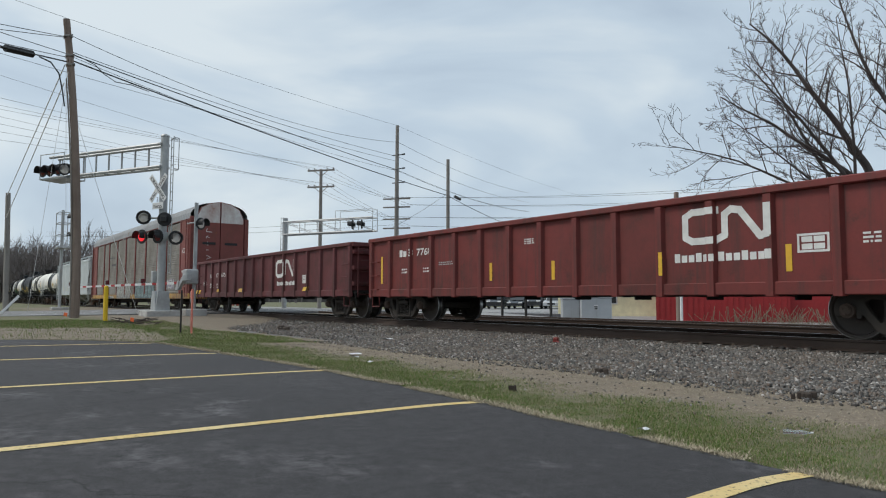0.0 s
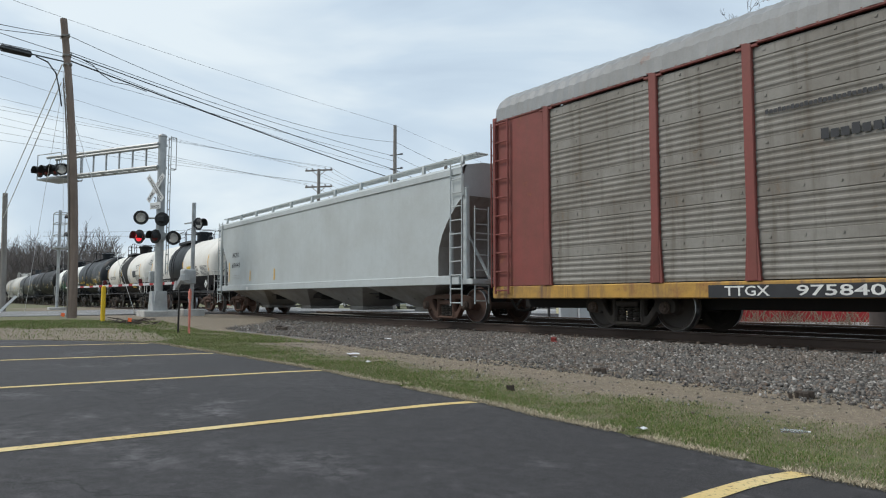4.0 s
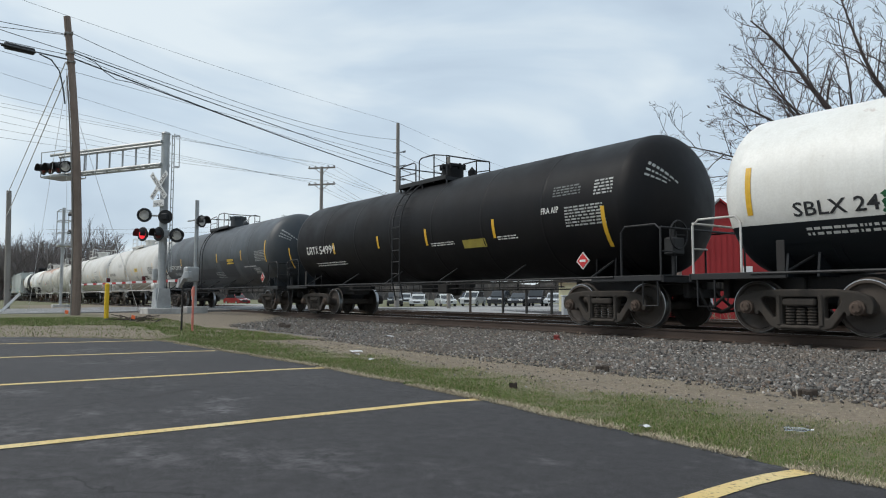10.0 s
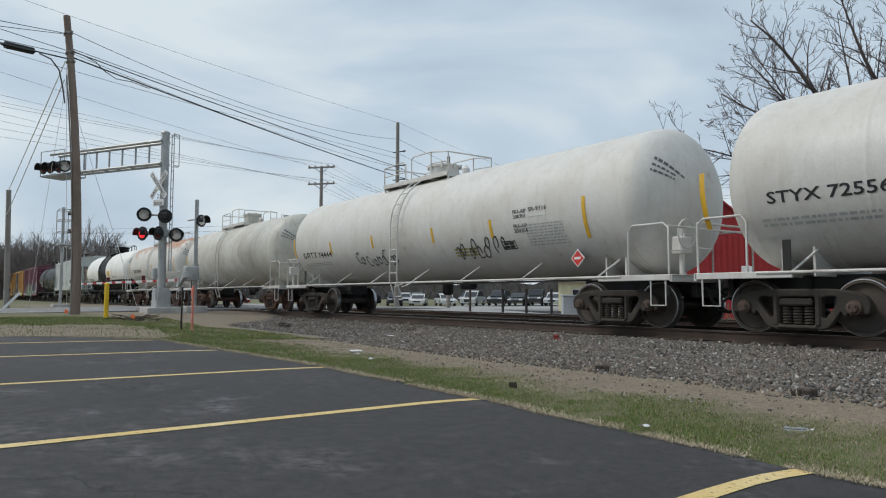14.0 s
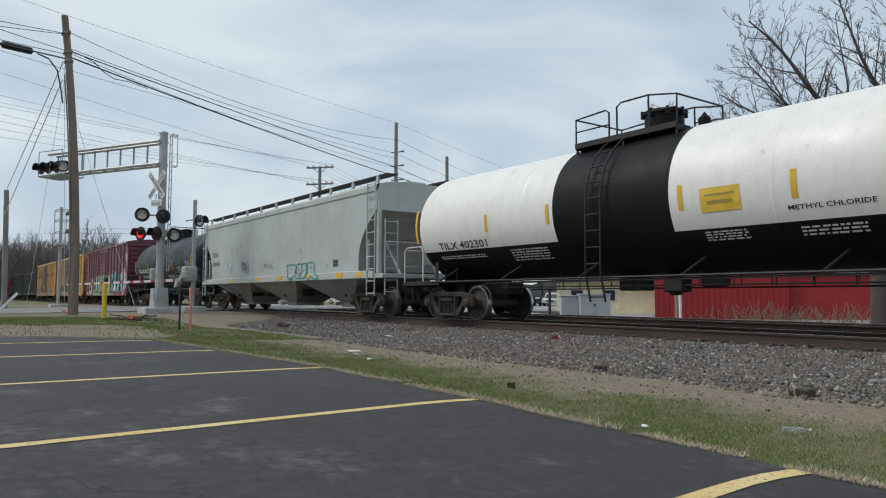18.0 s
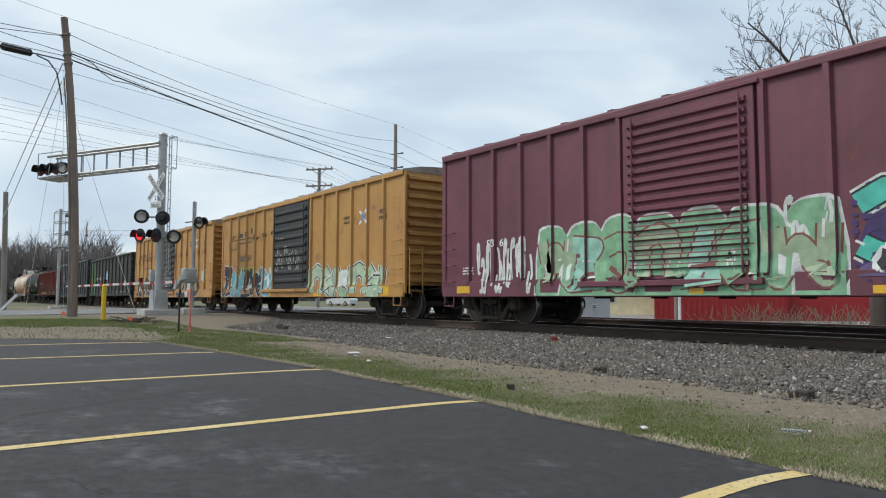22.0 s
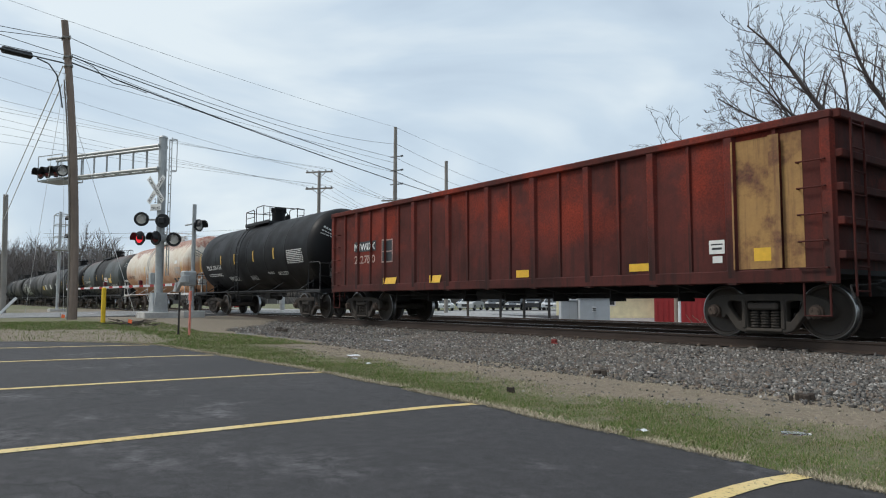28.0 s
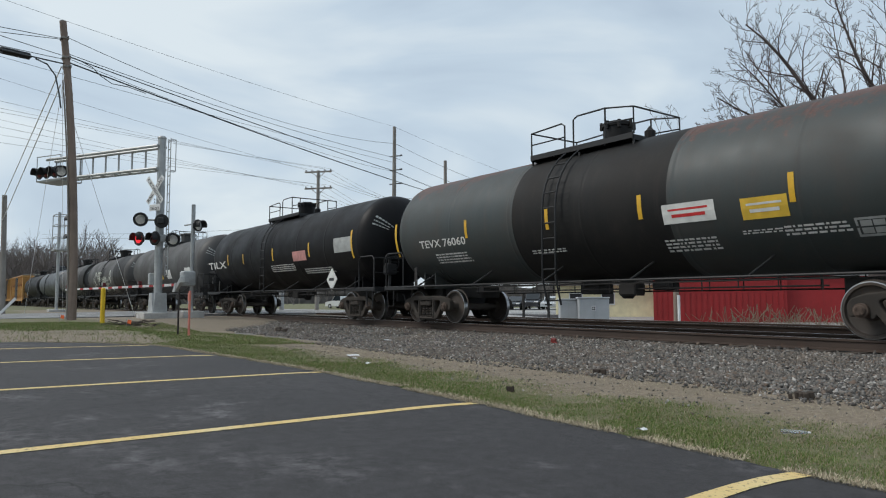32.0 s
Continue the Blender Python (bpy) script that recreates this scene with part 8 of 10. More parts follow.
def gondola_car(label, c, h, half, paint, top, bottom, posts, wide=1.55, chord=0.16, post_w=0.11, taper=0.0, end_paint=None, low_chord=0.22, thin=0.0):
    B = half - 0.62
    w = wide - 0.08
    raised = [(x - post_w * 0.75, x + post_w * 0.75, wide + 0.002, bottom + low_chord) for x in [-B + 0.09 + (2 * B - 0.18) * i / (posts - 1) for i in range(posts)]]
    car = new_car("gondola_car", label, "gondola car", c, flat_skin((bottom + low_chord, wide - 0.028), (9, w)), raised)
    run_gear(car, c, h, half, 0.98, 0.3)
    for s in (-1, 1):
        sh = Geo().box(-B, B, s * w, s * (w - 0.05), bottom, top - 0.06)
        part("side_panel", sh, paint, car)
        ch = Geo().box(-B - 0.02, B + 0.02, s * (w - 0.06), s * (wide + 0.015), top - chord, top, 0, 0.02)
        part("top_chord", ch, paint, car)
        lc = Geo().box(-B, B, s * (w - 0.01), s * (wide - 0.03), bottom, bottom + low_chord, 0, 0.015)
        part("side_sill", lc, paint, car)
        en = Geo().box(s * (B - 0.05), s * B, -w, w, bottom + 0.2, top - 0.05)
        part("end_panel", en, end_paint or paint, car)
        rb = Geo()
        zz = bottom + 0.35
        while zz < top - 0.3:
            rb.box(s * B, s * (B + 0.13), -w, w, zz, zz + 0.13, 0, 0.015)
            zz += 0.52
        rb.box(s * (B - 0.02), s * (B + 0.14), -w - 0.04, w + 0.04, top - 0.15, top, 0, 0.02)
        part("end_ribs", rb, end_paint or paint, car)
        el = Geo()
        end_ladder(el, s * (B + 0.20), -1.35, -0.92, 0.7, top - 0.15)
        x = s * (B - 0.32)
        for k in range(int((top - bottom - 0.3) / 0.42)):
            z = bottom + 0.22 + 0.42 * k
            el.tube([(x - 0.22, -w, z), (x - 0.22, -wide - 0.02, z), (x + 0.22, -wide - 0.02, z), (x + 0.22, -w, z)], 0.014, 6)
        el.tube([(x - 0.2, -w, bottom), (x - 0.2, -w, 0.40), (x + 0.2, -w, 0.40), (x + 0.2, -w, bottom)], 0.02, 6)
        part("grab_iron", el, paint, car)
        br = Geo()
        ring = [(s * (B + 0.22), 0.55 + 0.27 * math.cos(a), top * 0.62 + 0.27 * math.sin(a)) for a in [2 * math.pi * i / 16 for i in range(17)]]
        br.tube(ring, 0.018, 6)
        br.box(s * (B + 0.10), s * (B + 0.2), 0.4, 0.7, top * 0.62 - 0.25, top * 0.62 + 0.2, 0, 0.02)
        if s > 0:
            part("brake_wheel", br, M_UNDER, car)
    fl = Geo().box(-B, B, -w, w, bottom + 0.12, bottom + 0.2)
    part("floor", fl, M_UNDER, car)
    pm = Geo()
    pts = [(-post_w, -w + 0.005), (-post_w * 0.6, -wide), (post_w * 0.6, -wide), (post_w, -w + 0.005)]
    lowpts = [(x, y * (1 - (taper if y < -w else 0))) for x, y in pts]
    n = 4
    pm.add([(x, y, bottom - 0.02) for x, y in lowpts] + [(x, y, top - chord) for x, y in pts], [(0, 1, 2, 3), (7, 6, 5, 4)] + [(j, n + j, n + (j + 1) % n, (j + 1) % n) for j in range(n)])
    post = pm.mesh("side_post", paint)
    for i in range(posts):
        x = -B + 0.09 + (2 * B - 0.18) * i / (posts - 1)
        for turn in (0, 180):
            o = part("side_post", post, None, car, at=pose(x if turn == 0 else -x, 0, 0, 0, 0, turn))
            if thin and i % 2:
                o.scale = (thin, 0.985, 1)
    cb = Geo()
    for i in range(7):
        x = -h + 1.5 + (2 * h - 3.0) * i / 6
        cb.prism([(-w, bottom), (w, bottom), (0.3, 0.72), (-0.3, 0.72)], x - 0.05, x + 0.05, "x")
    part("cross_bearers", cb, M_UNDER, car)
    return car


def hopper_car(label, c, h, half, paint, bars, top=4.05, sill=(1.0, 1.24), bays=4, curved=True, walk_mat=None, hop_mat=None, cut=1.1, cut_z=(2.0, 3.3)):
    car = new_car("covered_hopper_car", label, "hopper car", c, flat_skin((sill[1], 1.632), (9, 1.582)))
    run_gear(car, c, h, half, 1.0, 0.28)
    E = half - 0.72
    W = 1.58
    z0 = sill[1]
    # the end: upright below the eave, then cut back above the truck
    cz = cut_z[1] - z0
    side = [(-E, top), (-E, cut_z[1])] + [(-E + cut * u, z0 + cz * v) for u, v in ((0.20, 0.92), (0.44, 0.80), (0.66, 0.67), (0.84, 0.53), (0.96, 0.38), (1.0, 0.26))] + [(-E + cut, z0)]
    side = side + [(-x, z) for x, z in side[::-1]]
    body = Geo().prism(side, -W, W, "y")
    k = len(side)
    # undercut end faces: darker colour for dirt and for the shade in there
    for j in list(range(1, 8)) + list(range(k - 9, k - 2)):
        body.m[2 + j] = 1
    part("body", body, [paint, hop_mat or paint], car)
    for s in (-1, 1):
        # roof slopes and eaves
        sl = Geo().box(-half + 0.85, half - 0.85, s * (W - 0.03), s * (W + 0.05), sill[0], sill[1], 0, 0.015)
        part("side_sill", sl, bars if not curved else paint, car)
        ev = Geo().prism([(s * (W - 0.01), top - 0.20), (s * (W + 0.035), top - 0.18), (s * (W + 0.035), top - 0.02), (s * (W - 0.12), top + 0.08)], -E, E, "x")
        part("eave_rail", ev, paint, car)
        for y in (-W + 0.03, W - 0.13):
            part("end_post", Geo().box(s * (E - 0.06), s * (E + 0.10), y, y + 0.10, sill[0], cut_z[1] + 0.2, 0, 0.012), bars, car)
            part("end_brace", Geo().box(s * (E - cut * 0.55) - 0.05, s * (E - cut * 0.55) + 0.05, y, y + 0.08, sill[0], 2.4, 0, 0.012), bars, car)
        part("end_sill", Geo().box(s * (E - 0.1), s * (half - 0.35), -W, W, sill[0], sill[0] + 0.14, 0, 0.015), bars, car)
        for y in (-0.7, 0.7):
            part("end_brace", Geo().tube([(s * (E - cut * 0.8), y, 2.35), (s * (E + 0.05), y, sill[0] + 0.1)], 0.04, 8), bars, car)
        ld = Geo()
        xa = s * (E - 0.22)
        ladder(ld, xa - 0.24, xa + 0.24, -W - 0.07, sill[0] - 0.55, top + 0.12)
        end_ladder(ld, s * (half - 0.42), -1.45, -1.0, sill[0] - 0.5, 3.0)
        ld.tube([(s * (half - 0.42), -1.45, 2.3), (s * (half - 0.42), 1.45, 2.3)], 0.02, 6)
        ld.tube([(s * (half - 0.42), 1.45, 0.6), (s * (half - 0.42), 1.45, 3.0), (s * (E + 0.02), 1.45, 3.1)], 0.02, 6)
        part("end_ladder", ld, bars, car)
        if s > 0:
            bw = Geo()
            ring = [(s * (half - 0.5), 0.3 + 0.27 * math.cos(a), 1.9 + 0.27 * math.sin(a)) for a in [2 * math.pi * i / 16 for i in range(17)]]
            bw.tube(ring, 0.018, 6).box(s * (half - 0.66), s * (half - 0.54), 0.1, 0.5, 1.6, 2.1, 0, 0.02)
            part("brake_wheel", bw, bars, car)
    ro = Geo().prism([(-W, top), (-W + 0.05, top + 0.05), (-0.9, top + 0.17), (0.9, top + 0.17), (W - 0.05, top + 0.05), (W, top)], -E, E, "x")
    part("roof", ro, paint, car)
    # hatches
    hm = Geo().box(-0.62, 0.62, -0.42, 0.42, top + 0.15, top + 0.27, 0, 0.04).mesh("hatch_cover", paint)
    for i in range(10):
        part("hatch_cover", hm, None, car, at=pose(-E + 0.8 + (2 * E - 1.6) * i / 9, 0, 0))
    # running boards on brackets
    wm = walk_mat or bars
    for s in (-1, 1):
        rb = Geo()
        for k in range(5):
            y = s * (0.98 + 0.09 * k)
            rb.box(-E - 0.25, E + 0.25, y - 0.022, y + 0.022, top + 0.32, top + 0.36)
        m = int(2 * E / 0.30)
        for k in range(m + 1):
            x = -E - 0.2 + (2 * E + 0.4) * k / m
            rb.box(x - 0.012, x + 0.012, s * 0.96, s * 1.36, top + 0.325, top + 0.355)
        part("running_board", rb, wm, car, "open grating running board")
    br = Geo().prism([(-1.42, top + 0.06), (-1.38, top + 0.36), (-1.33, top + 0.36), (-1.33, top + 0.06)], -0.05, 0.05, "x").mesh("board_bracket", bars)
    for i in range(11):
        x = -E + 0.3 + (2 * E - 0.6) * i / 10
        for turn in (0, 180):
            part("board_bracket", br, None, car, at=pose(x if turn == 0 else -x, 0, 0, 0, 0, turn))
    # bays under the sill
    for i in range(bays):
        span = (2 * (E - cut) - 0.2) / bays
        x = -(E - cut) + 0.1 + span * (i + 0.5)
        g = Geo()
        z1, zb = sill[0] + 0.05, 0.36
        a, b = span * 0.49, 0.34
        vs = [(x - a, -W + 0.06, z1), (x + a, -W + 0.06, z1), (x + a, W - 0.06, z1), (x - a, W - 0.06, z1), (x - b, -0.55, zb), (x + b, -0.55, zb), (x + b, 0.55, zb), (x - b, 0.55, zb)]
        g.add(vs, [(0, 1, 5, 4), (1, 2, 6, 5), (2, 3, 7, 6), (3, 0, 4, 7), (4, 5, 6, 7)])
        g.box(x - b - 0.1, x + b + 0.1, -0.62, 0.62, zb - 0.10, zb + 0.02, 0, 0.015)
        g.tube([(x - b - 0.1, -0.85, zb), (x - b - 0.1, 0.85, zb)], 0.035, 8)
        part("hopper_bay", g, hop_mat or paint, car)
    return car


def autorack_car(label, c, h, half, m_panel, m_post, m_roof, m_deck, m_white):
    car = new_car("autorack_car", label, "autorack car", c, flat_skin((0.93, 1.562), (9, 1.556)))
    run_gear(car, c, h, half, 0.98, 0.4, 0.28)
    B = half - 0.75
    W = 1.56
    eave, deck = 4.92, 0.93
    dk = Geo().box(-B - 0.15, B + 0.15, -W, W, 0.64, deck, 0, 0.02)
    part("deck", dk, m_deck, car, "yellow flat-car deck, stained and spray-painted")
    inner = Geo().box(-B + 0.1, B - 0.1, -W + 0.14, W - 0.14, deck, eave)
    part("inner_wall", inner, M_UNDER, car)
    # perforated side panels with groups of shallow horizontal ribs, post by post
    ends = 1.70
    stations = (-11.93, -9.05, -7.13, -4.27, -1.46, 1.36, 4.18, 7.10, 9.05, 11.93)

    def panel_mesh(span):
        g = Geo()
        prof = []
        rows_n = 5
        for r in range(rows_n):
            lo, hi = deck + 0.02 + (eave - deck - 0.06) * r / rows_n, deck + 0.02 + (eave - deck - 0.06) * (r + 1) / rows_n
            k = 5
            d = (hi - lo) * 0.74 / k
            for i in range(k):
                z = lo + d * i
                prof += [(-0.016, z), (-0.018, z + d * 0.25), (-0.034, z + d * 0.55), (-0.034, z + d * 0.80)]
            prof += [(-0.010, lo + d * k), (-0.026, lo + d * k + 0.01), (-0.026, hi - 0.02), (-0.010, hi - 0.01)]
        vs = [(x, -W + 0.06 + p, z) for x in (0.04, span - 0.04) for p, z in prof]
        m = len(prof)
        g.add(vs, [(i, i + 1, m + i + 1, m + i) for i in range(m - 1)])
        # bolt heads along the flat bands
        for r in range(rows_n):
            z = deck + 0.02 + (eave - deck - 0.06) * (r + 0.88) / rows_n
            for i in range(5):
                x = span * (i + 0.5) / 5
                g.box(x - 0.02, x + 0.02, -W + 0.02, -W + 0.035, z - 0.02, z + 0.02)
        me = g.mesh("side_panel", [m_panel])
        return me
    post = Geo().box(-0.09, 0.09, -W - 0.03, -W + 0.08, deck, eave + 0.05, 0, 0.015).box(-0.20, 0.20, -W - 0.02, -W + 0.08, eave - 0.06, eave + 0.06, 0, 0.01).prism([(-0.14, deck), (0.14, deck), (0.09, deck + 0.9), (-0.09, deck + 0.9)], -W - 0.02, -W + 0.05, "y").mesh("side_post", m_post)
    for p, q in zip(stations, stations[1:]):
        panel = panel_mesh(q - p)
        part("side_panel", panel, None, car, at=pose(p, 0, 0))
        part("side_panel", panel, None, car, at=pose(-p, 0, 0, 0, 0, 180))
    for p in stations:
        part("side_post", post, None, car, at=pose(p, 0, 0))
        part("side_post", post, None, car, at=pose(p, 0, 0, 0, 0, 180))
    for s in (-1, 1):
        for y in (-1, 1):
            ep = Geo().box(s * B, s * (B - ends + 0.08), y * W, y * (W - 0.06), deck, eave + 0.04, 0, 0.01)
            part("end_panel", ep, m_post, car)
        # end doors, two leaves that meet in the middle, white above
        for y in (-1, 1):
            dr = Geo()
            pr = [(0.02, deck + 0.1), (1.02, deck + 0.1), (1.30, deck + 0.2), (1.30, 5.0), (1.05, 5.55), (0.6, 5.80), (0.02, 5.90)]
            dr.prism([(y * a, z) for a, z in pr], s * B, s * (B + 0.16), "x")
            d_ob = part("end_door", dr, m_post, car, "brown end door with a worn white top")
            wt = Geo().prism([(y * a, z) for a, z in [(0.04, 4.75), (1.26, 4.75), (1.26, 5.0), (1.02, 5.52), (0.6, 5.76), (0.04, 5.86)]], s * (B + 0.161), s * (B + 0.166), "x")
            part("white_paint", wt, m_white, d_ob)
            hd = Geo().box(s * (B + 0.165), s * (B + 0.172), y * 0.25, y * 0.95, 3.55, 3.68)
            part("door_slot", hd, M_BLACKBAR, d_ob)
            fr = Geo().box(s * (B - 0.05), s * (B + 0.10), y * 1.36, y * 1.60, deck, eave + 0.12, 0, 0.02)
            part("end_post", fr, m_post, car)
        ld = Geo()
        end_ladder(ld, s * (B + 0.16), -1.58, -1.32, 0.9, eave)
        part("end_ladder", ld, m_post, car)
        sl = Geo()
        ladder(sl, s * (B - 0.50), s * (B - 0.04), -W - 0.07, 0.75, eave, 0.42, 0.02)
        part("side_ladder", sl, m_post, car)
        # pale strokes down the leaf
        rng = random.Random(8)
        sc = Geo()
        for i in range(9):
            z, y = 4.3 - i * 0.36, -0.62
            pts = [(s * (B + 0.166), y + rng.uniform(-0.16, 0.16), z + rng.uniform(-0.12, 0.12)) for _ in range(4)]
            for p, q in zip(pts, pts[1:]):
                dy, dz = q[1] - p[1], q[2] - p[2]
                L = math.hypot(dy, dz) or 1
                u, v = -dz / L * 0.018, dy / L * 0.018
                sc.add([(p[0], p[1] - u, p[2] - v), (p[0], p[1] + u, p[2] + v), (q[0], q[1] + u, q[2] + v), (q[0], q[1] - u, q[2] - v)], [(0, 1, 2, 3)])
        if s > 0:
            part("graffiti_tag", sc, m_white, car, "pale scrawled strokes")
    # curved corrugated roof
    ro = Geo()
    k = 14
    arc_p = []
    for i in range(k + 1):
        a = math.pi * i / k
        arc_p.append((-1.58 * math.cos(a) * (1 if True else 0), eave + 0.02 + 0.93 * math.sin(a) ** 0.75))
    nx = int(2 * B / 0.16)
    vs = []
    for j in range(nx + 1):
        x = -B + 2 * B * j / nx
        q = 0.018 if j % 2 else 0.0
        vs += [(x, y * (1 + q * 0.5), z + q * (1 if 0 < i < k else 0)) for i, (y, z) in enumerate(arc_p)]
    m = k + 1
    ro.add(vs, [(j * m + i, j * m + i + 1, (j + 1) * m + i + 1, (j + 1) * m + i) for j in range(nx) for i in range(k)])
    part("roof", ro, m_roof, car, "silvery corrugated roof")
    er = Geo()
    for s in (-1, 1):
        er.box(-B, B, s * (W + 0.02), s * (W - 0.05), eave - 0.02, eave + 0.05, 0, 0.01)
    part("eave_rail", er, m_post, car)
    return car
# ---- the train, car by car, from its head to its tail ----
def spray_paint(name, color):
    return plain("spray_" + name, color, 0.55, 0, 0.22, 4)


SPRAY = {n: spray_paint(n, c) for n, c in {
    "pale": (0.50, 0.52, 0.46), "pale2": (0.50, 0.45, 0.47), "sage": (0.30, 0.40, 0.26), "dgrey": (0.06, 0.065, 0.065), "blue": (0.07, 0.105, 0.16), "lilac": (0.34, 0.26, 0.40),
    "white": (0.60, 0.62, 0.60), "green": (0.015, 0.105, 0.040), "green2": (0.16, 0.34, 0.13), "purple": (0.060, 0.035, 0.13), "teal": (0.07, 0.45, 0.36), "tealtag": (0.035, 0.25, 0.20), "teal2": (0.10, 0.36, 0.33),
    "black": (0.018, 0.018, 0.02), "black2": (0.022, 0.024, 0.030), "cyan": (0.16, 0.40, 0.46), "mint": (0.40, 0.52, 0.37), "pink": (0.55, 0.26, 0.24), "lime": (0.45, 0.46, 0.08),
    "redp": (0.30, 0.065, 0.055), "dark": (0.03, 0.03, 0.035), "greenp": (0.035, 0.10, 0.028), "cyanw": (0.10, 0.36, 0.55), "cream": (0.52, 0.30, 0.10), "orange": (0.36, 0.055, 0.018),
    "dkred": (0.11, 0.026, 0.020), "rackpale": (0.29, 0.285, 0.255), "emblem_blue": (0.10, 0.20, 0.42), "tealg": (0.085, 0.125, 0.135), "dgrey2": (0.10, 0.11, 0.105), "paleteal": (0.20, 0.275, 0.265), "palepatch": (0.40, 0.43, 0.43), "fieldgreen": (0.20, 0.40, 0.24), "mint2": (0.28, 0.52, 0.42), "brownred": (0.20, 0.07, 0.06)}.items()}
M_DECAL_DG = plain("stencil_dark_grey", (0.11, 0.12, 0.12), 0.6, 0, 0.15, 5)
M_DECAL_OL = plain("stencil_olive", (0.33, 0.27, 0.05), 0.6, 0, 0.15, 5)
M_FADED = plain("stencil_faded", (0.34, 0.24, 0.21), 0.7, 0, 0.35, 7)
M_DARKPATCH = plain("dark_overpaint", (0.018, 0.020, 0.024), 0.5, 0, 0.15, 3)
M_CN = weathered("oxide_red_paint", (0.165, 0.022, 0.017), (0.050, 0.022, 0.018), 0.75, 0.30, 0.6, 11, 1.2, (0.060, 0.024, 0.018))
M_CN2 = weathered("maroon_paint", (0.120, 0.022, 0.023), (0.045, 0.022, 0.020), 0.75, 0.25, 0.6, 12.5, 1.1, (0.060, 0.024, 0.018))
M_RACK = weathered("galvanised_panel", (0.245, 0.232, 0.205), (0.12, 0.102, 0.080), 0.85, 0.10, 0.6, 12, 1.2, (0.20, 0.13, 0.08))
M_RACKPOST = weathered("rack_brown", (0.21, 0.050, 0.040), (0.10, 0.05, 0.04), 0.6, 0.25, 0.6, 13)
M_RACKROOF = weathered("rack_roof", (0.235, 0.24, 0.24), (0.17, 0.165, 0.15), 0.6, 0.12, 0.45, 14)
M_DECK = weathered("deck_yellow", (0.46, 0.26, 0.050), (0.12, 0.085, 0.060), 1.3, 0.45, 0.65, 15, 1.0)
M_WHITE_WORN = weathered("worn_white", (0.66, 0.65, 0.62), (0.36, 0.16, 0.12), 0.9, 0.2, 0.6, 16)
M_HOPPER = weathered("hopper_grey", (0.44, 0.475, 0.475), (0.30, 0.29, 0.27), 0.35, 0.0, 0.5, 17, 0.5)
M_HOPPER_PALE = weathered("hopper_off_white", (0.43, 0.468, 0.457), (0.29, 0.265, 0.22), 0.42, 0.02, 0.55, 18, 0.75)
M_HOPPER_DARK = weathered("hopper_dirt_and_shade", (0.31, 0.30, 0.28), (0.14, 0.12, 0.10), 0.8, 0.1, 0.75, 19)
M_CAUSTIC = weathered("tank_white", (0.78, 0.775, 0.735), (0.46, 0.42, 0.35), 0.26, 0.01, 0.42, 20, 0.9)
M_CAUSTIC2 = weathered("tank_white_old", (0.75, 0.73, 0.675), (0.46, 0.40, 0.31), 0.38, 0.03, 0.45, 21, 1.0)
M_TBLACK = weathered("tank_black", (0.007, 0.007, 0.008), (0.018, 0.016, 0.015), 0.4, 0.0, 0.48, 22, 0.7, spec=0.16)
M_TBLACK2 = weathered("tank_black_dull", (0.018, 0.018, 0.018), (0.045, 0.038, 0.033), 0.5, 0.0, 0.55, 23, 0.8, spec=0.15)
M_TSLATE = weathered("tank_slate", (0.035, 0.044, 0.053), (0.085, 0.078, 0.068), 0.45, 0.0, 0.45, 24, 0.8)
M_TBLUE = weathered("tank_blue_black", (0.012, 0.0155, 0.019), (0.024, 0.024, 0.024), 0.35, 0.0, 0.42, 25, 0.7, spec=0.22)
M_TGREY = weathered("tank_pale_grey", (0.62, 0.61, 0.58), (0.40, 0.36, 0.29), 0.40, 0.01, 0.5, 26, 1.0)
M_TGREY2 = weathered("tank_pale_grey_dirty", (0.58, 0.57, 0.52), (0.30, 0.25, 0.19), 0.7, 0.06, 0.5, 27, 1.1)
M_TRUST = weathered("tank_rusty_white", (0.60, 0.585, 0.545), (0.38, 0.34, 0.28), 0.40, 0.95, 0.55, 28, 0.9, (0.34, 0.125, 0.042), 3.42, crown=True)
M_TCREAM = weathered("tank_rusty_cream", (0.66, 0.61, 0.52), (0.48, 0.36, 0.24), 0.50, 0.72, 0.6, 29, 1.2, (0.22, 0.060, 0.034), 3.50, stain=(0.47, 0.205, 0.080), crown=True)
M_TGREEN = weathered("tank_green_black", (0.034, 0.044, 0.044), (0.075, 0.055, 0.045), 0.5, 0.75, 0.55, 30, 0.7, (0.095, 0.038, 0.026), 3.7, crown=True)
M_TGRAFF = weathered("tank_dirty_grey", (0.060, 0.059, 0.058), (0.040, 0.036, 0.034), 0.7, 0.0, 0.6, 31, 1.0)
M_PURPLE = weathered("box_purple", (0.165, 0.048, 0.070), (0.090, 0.042, 0.048), 0.75, 0.12, 0.55, 32, 0.9, (0.25, 0.06, 0.04))
M_YELLOWBOX = weathered("box_yellow", (0.485, 0.262, 0.068), (0.36, 0.175, 0.07), 0.65, 0.26, 0.5, 33, 1.0, (0.17, 0.06, 0.03))
M_YELLOWBOX2 = weathered("box_yellow_faded", (0.485, 0.26, 0.068), (0.36, 0.17, 0.065), 0.75, 0.30, 0.5, 34, 1.1, (0.16, 0.06, 0.03))
M_DOORBLACK = weathered("door_black", (0.024, 0.025, 0.027), (0.075, 0.07, 0.062), 0.5, 0.05, 0.5, 35, 0.8)
M_ROOFBOX = weathered("box_roof", (0.30, 0.28, 0.24), (0.14, 0.09, 0.05), 0.8, 0.3, 0.5, 36)
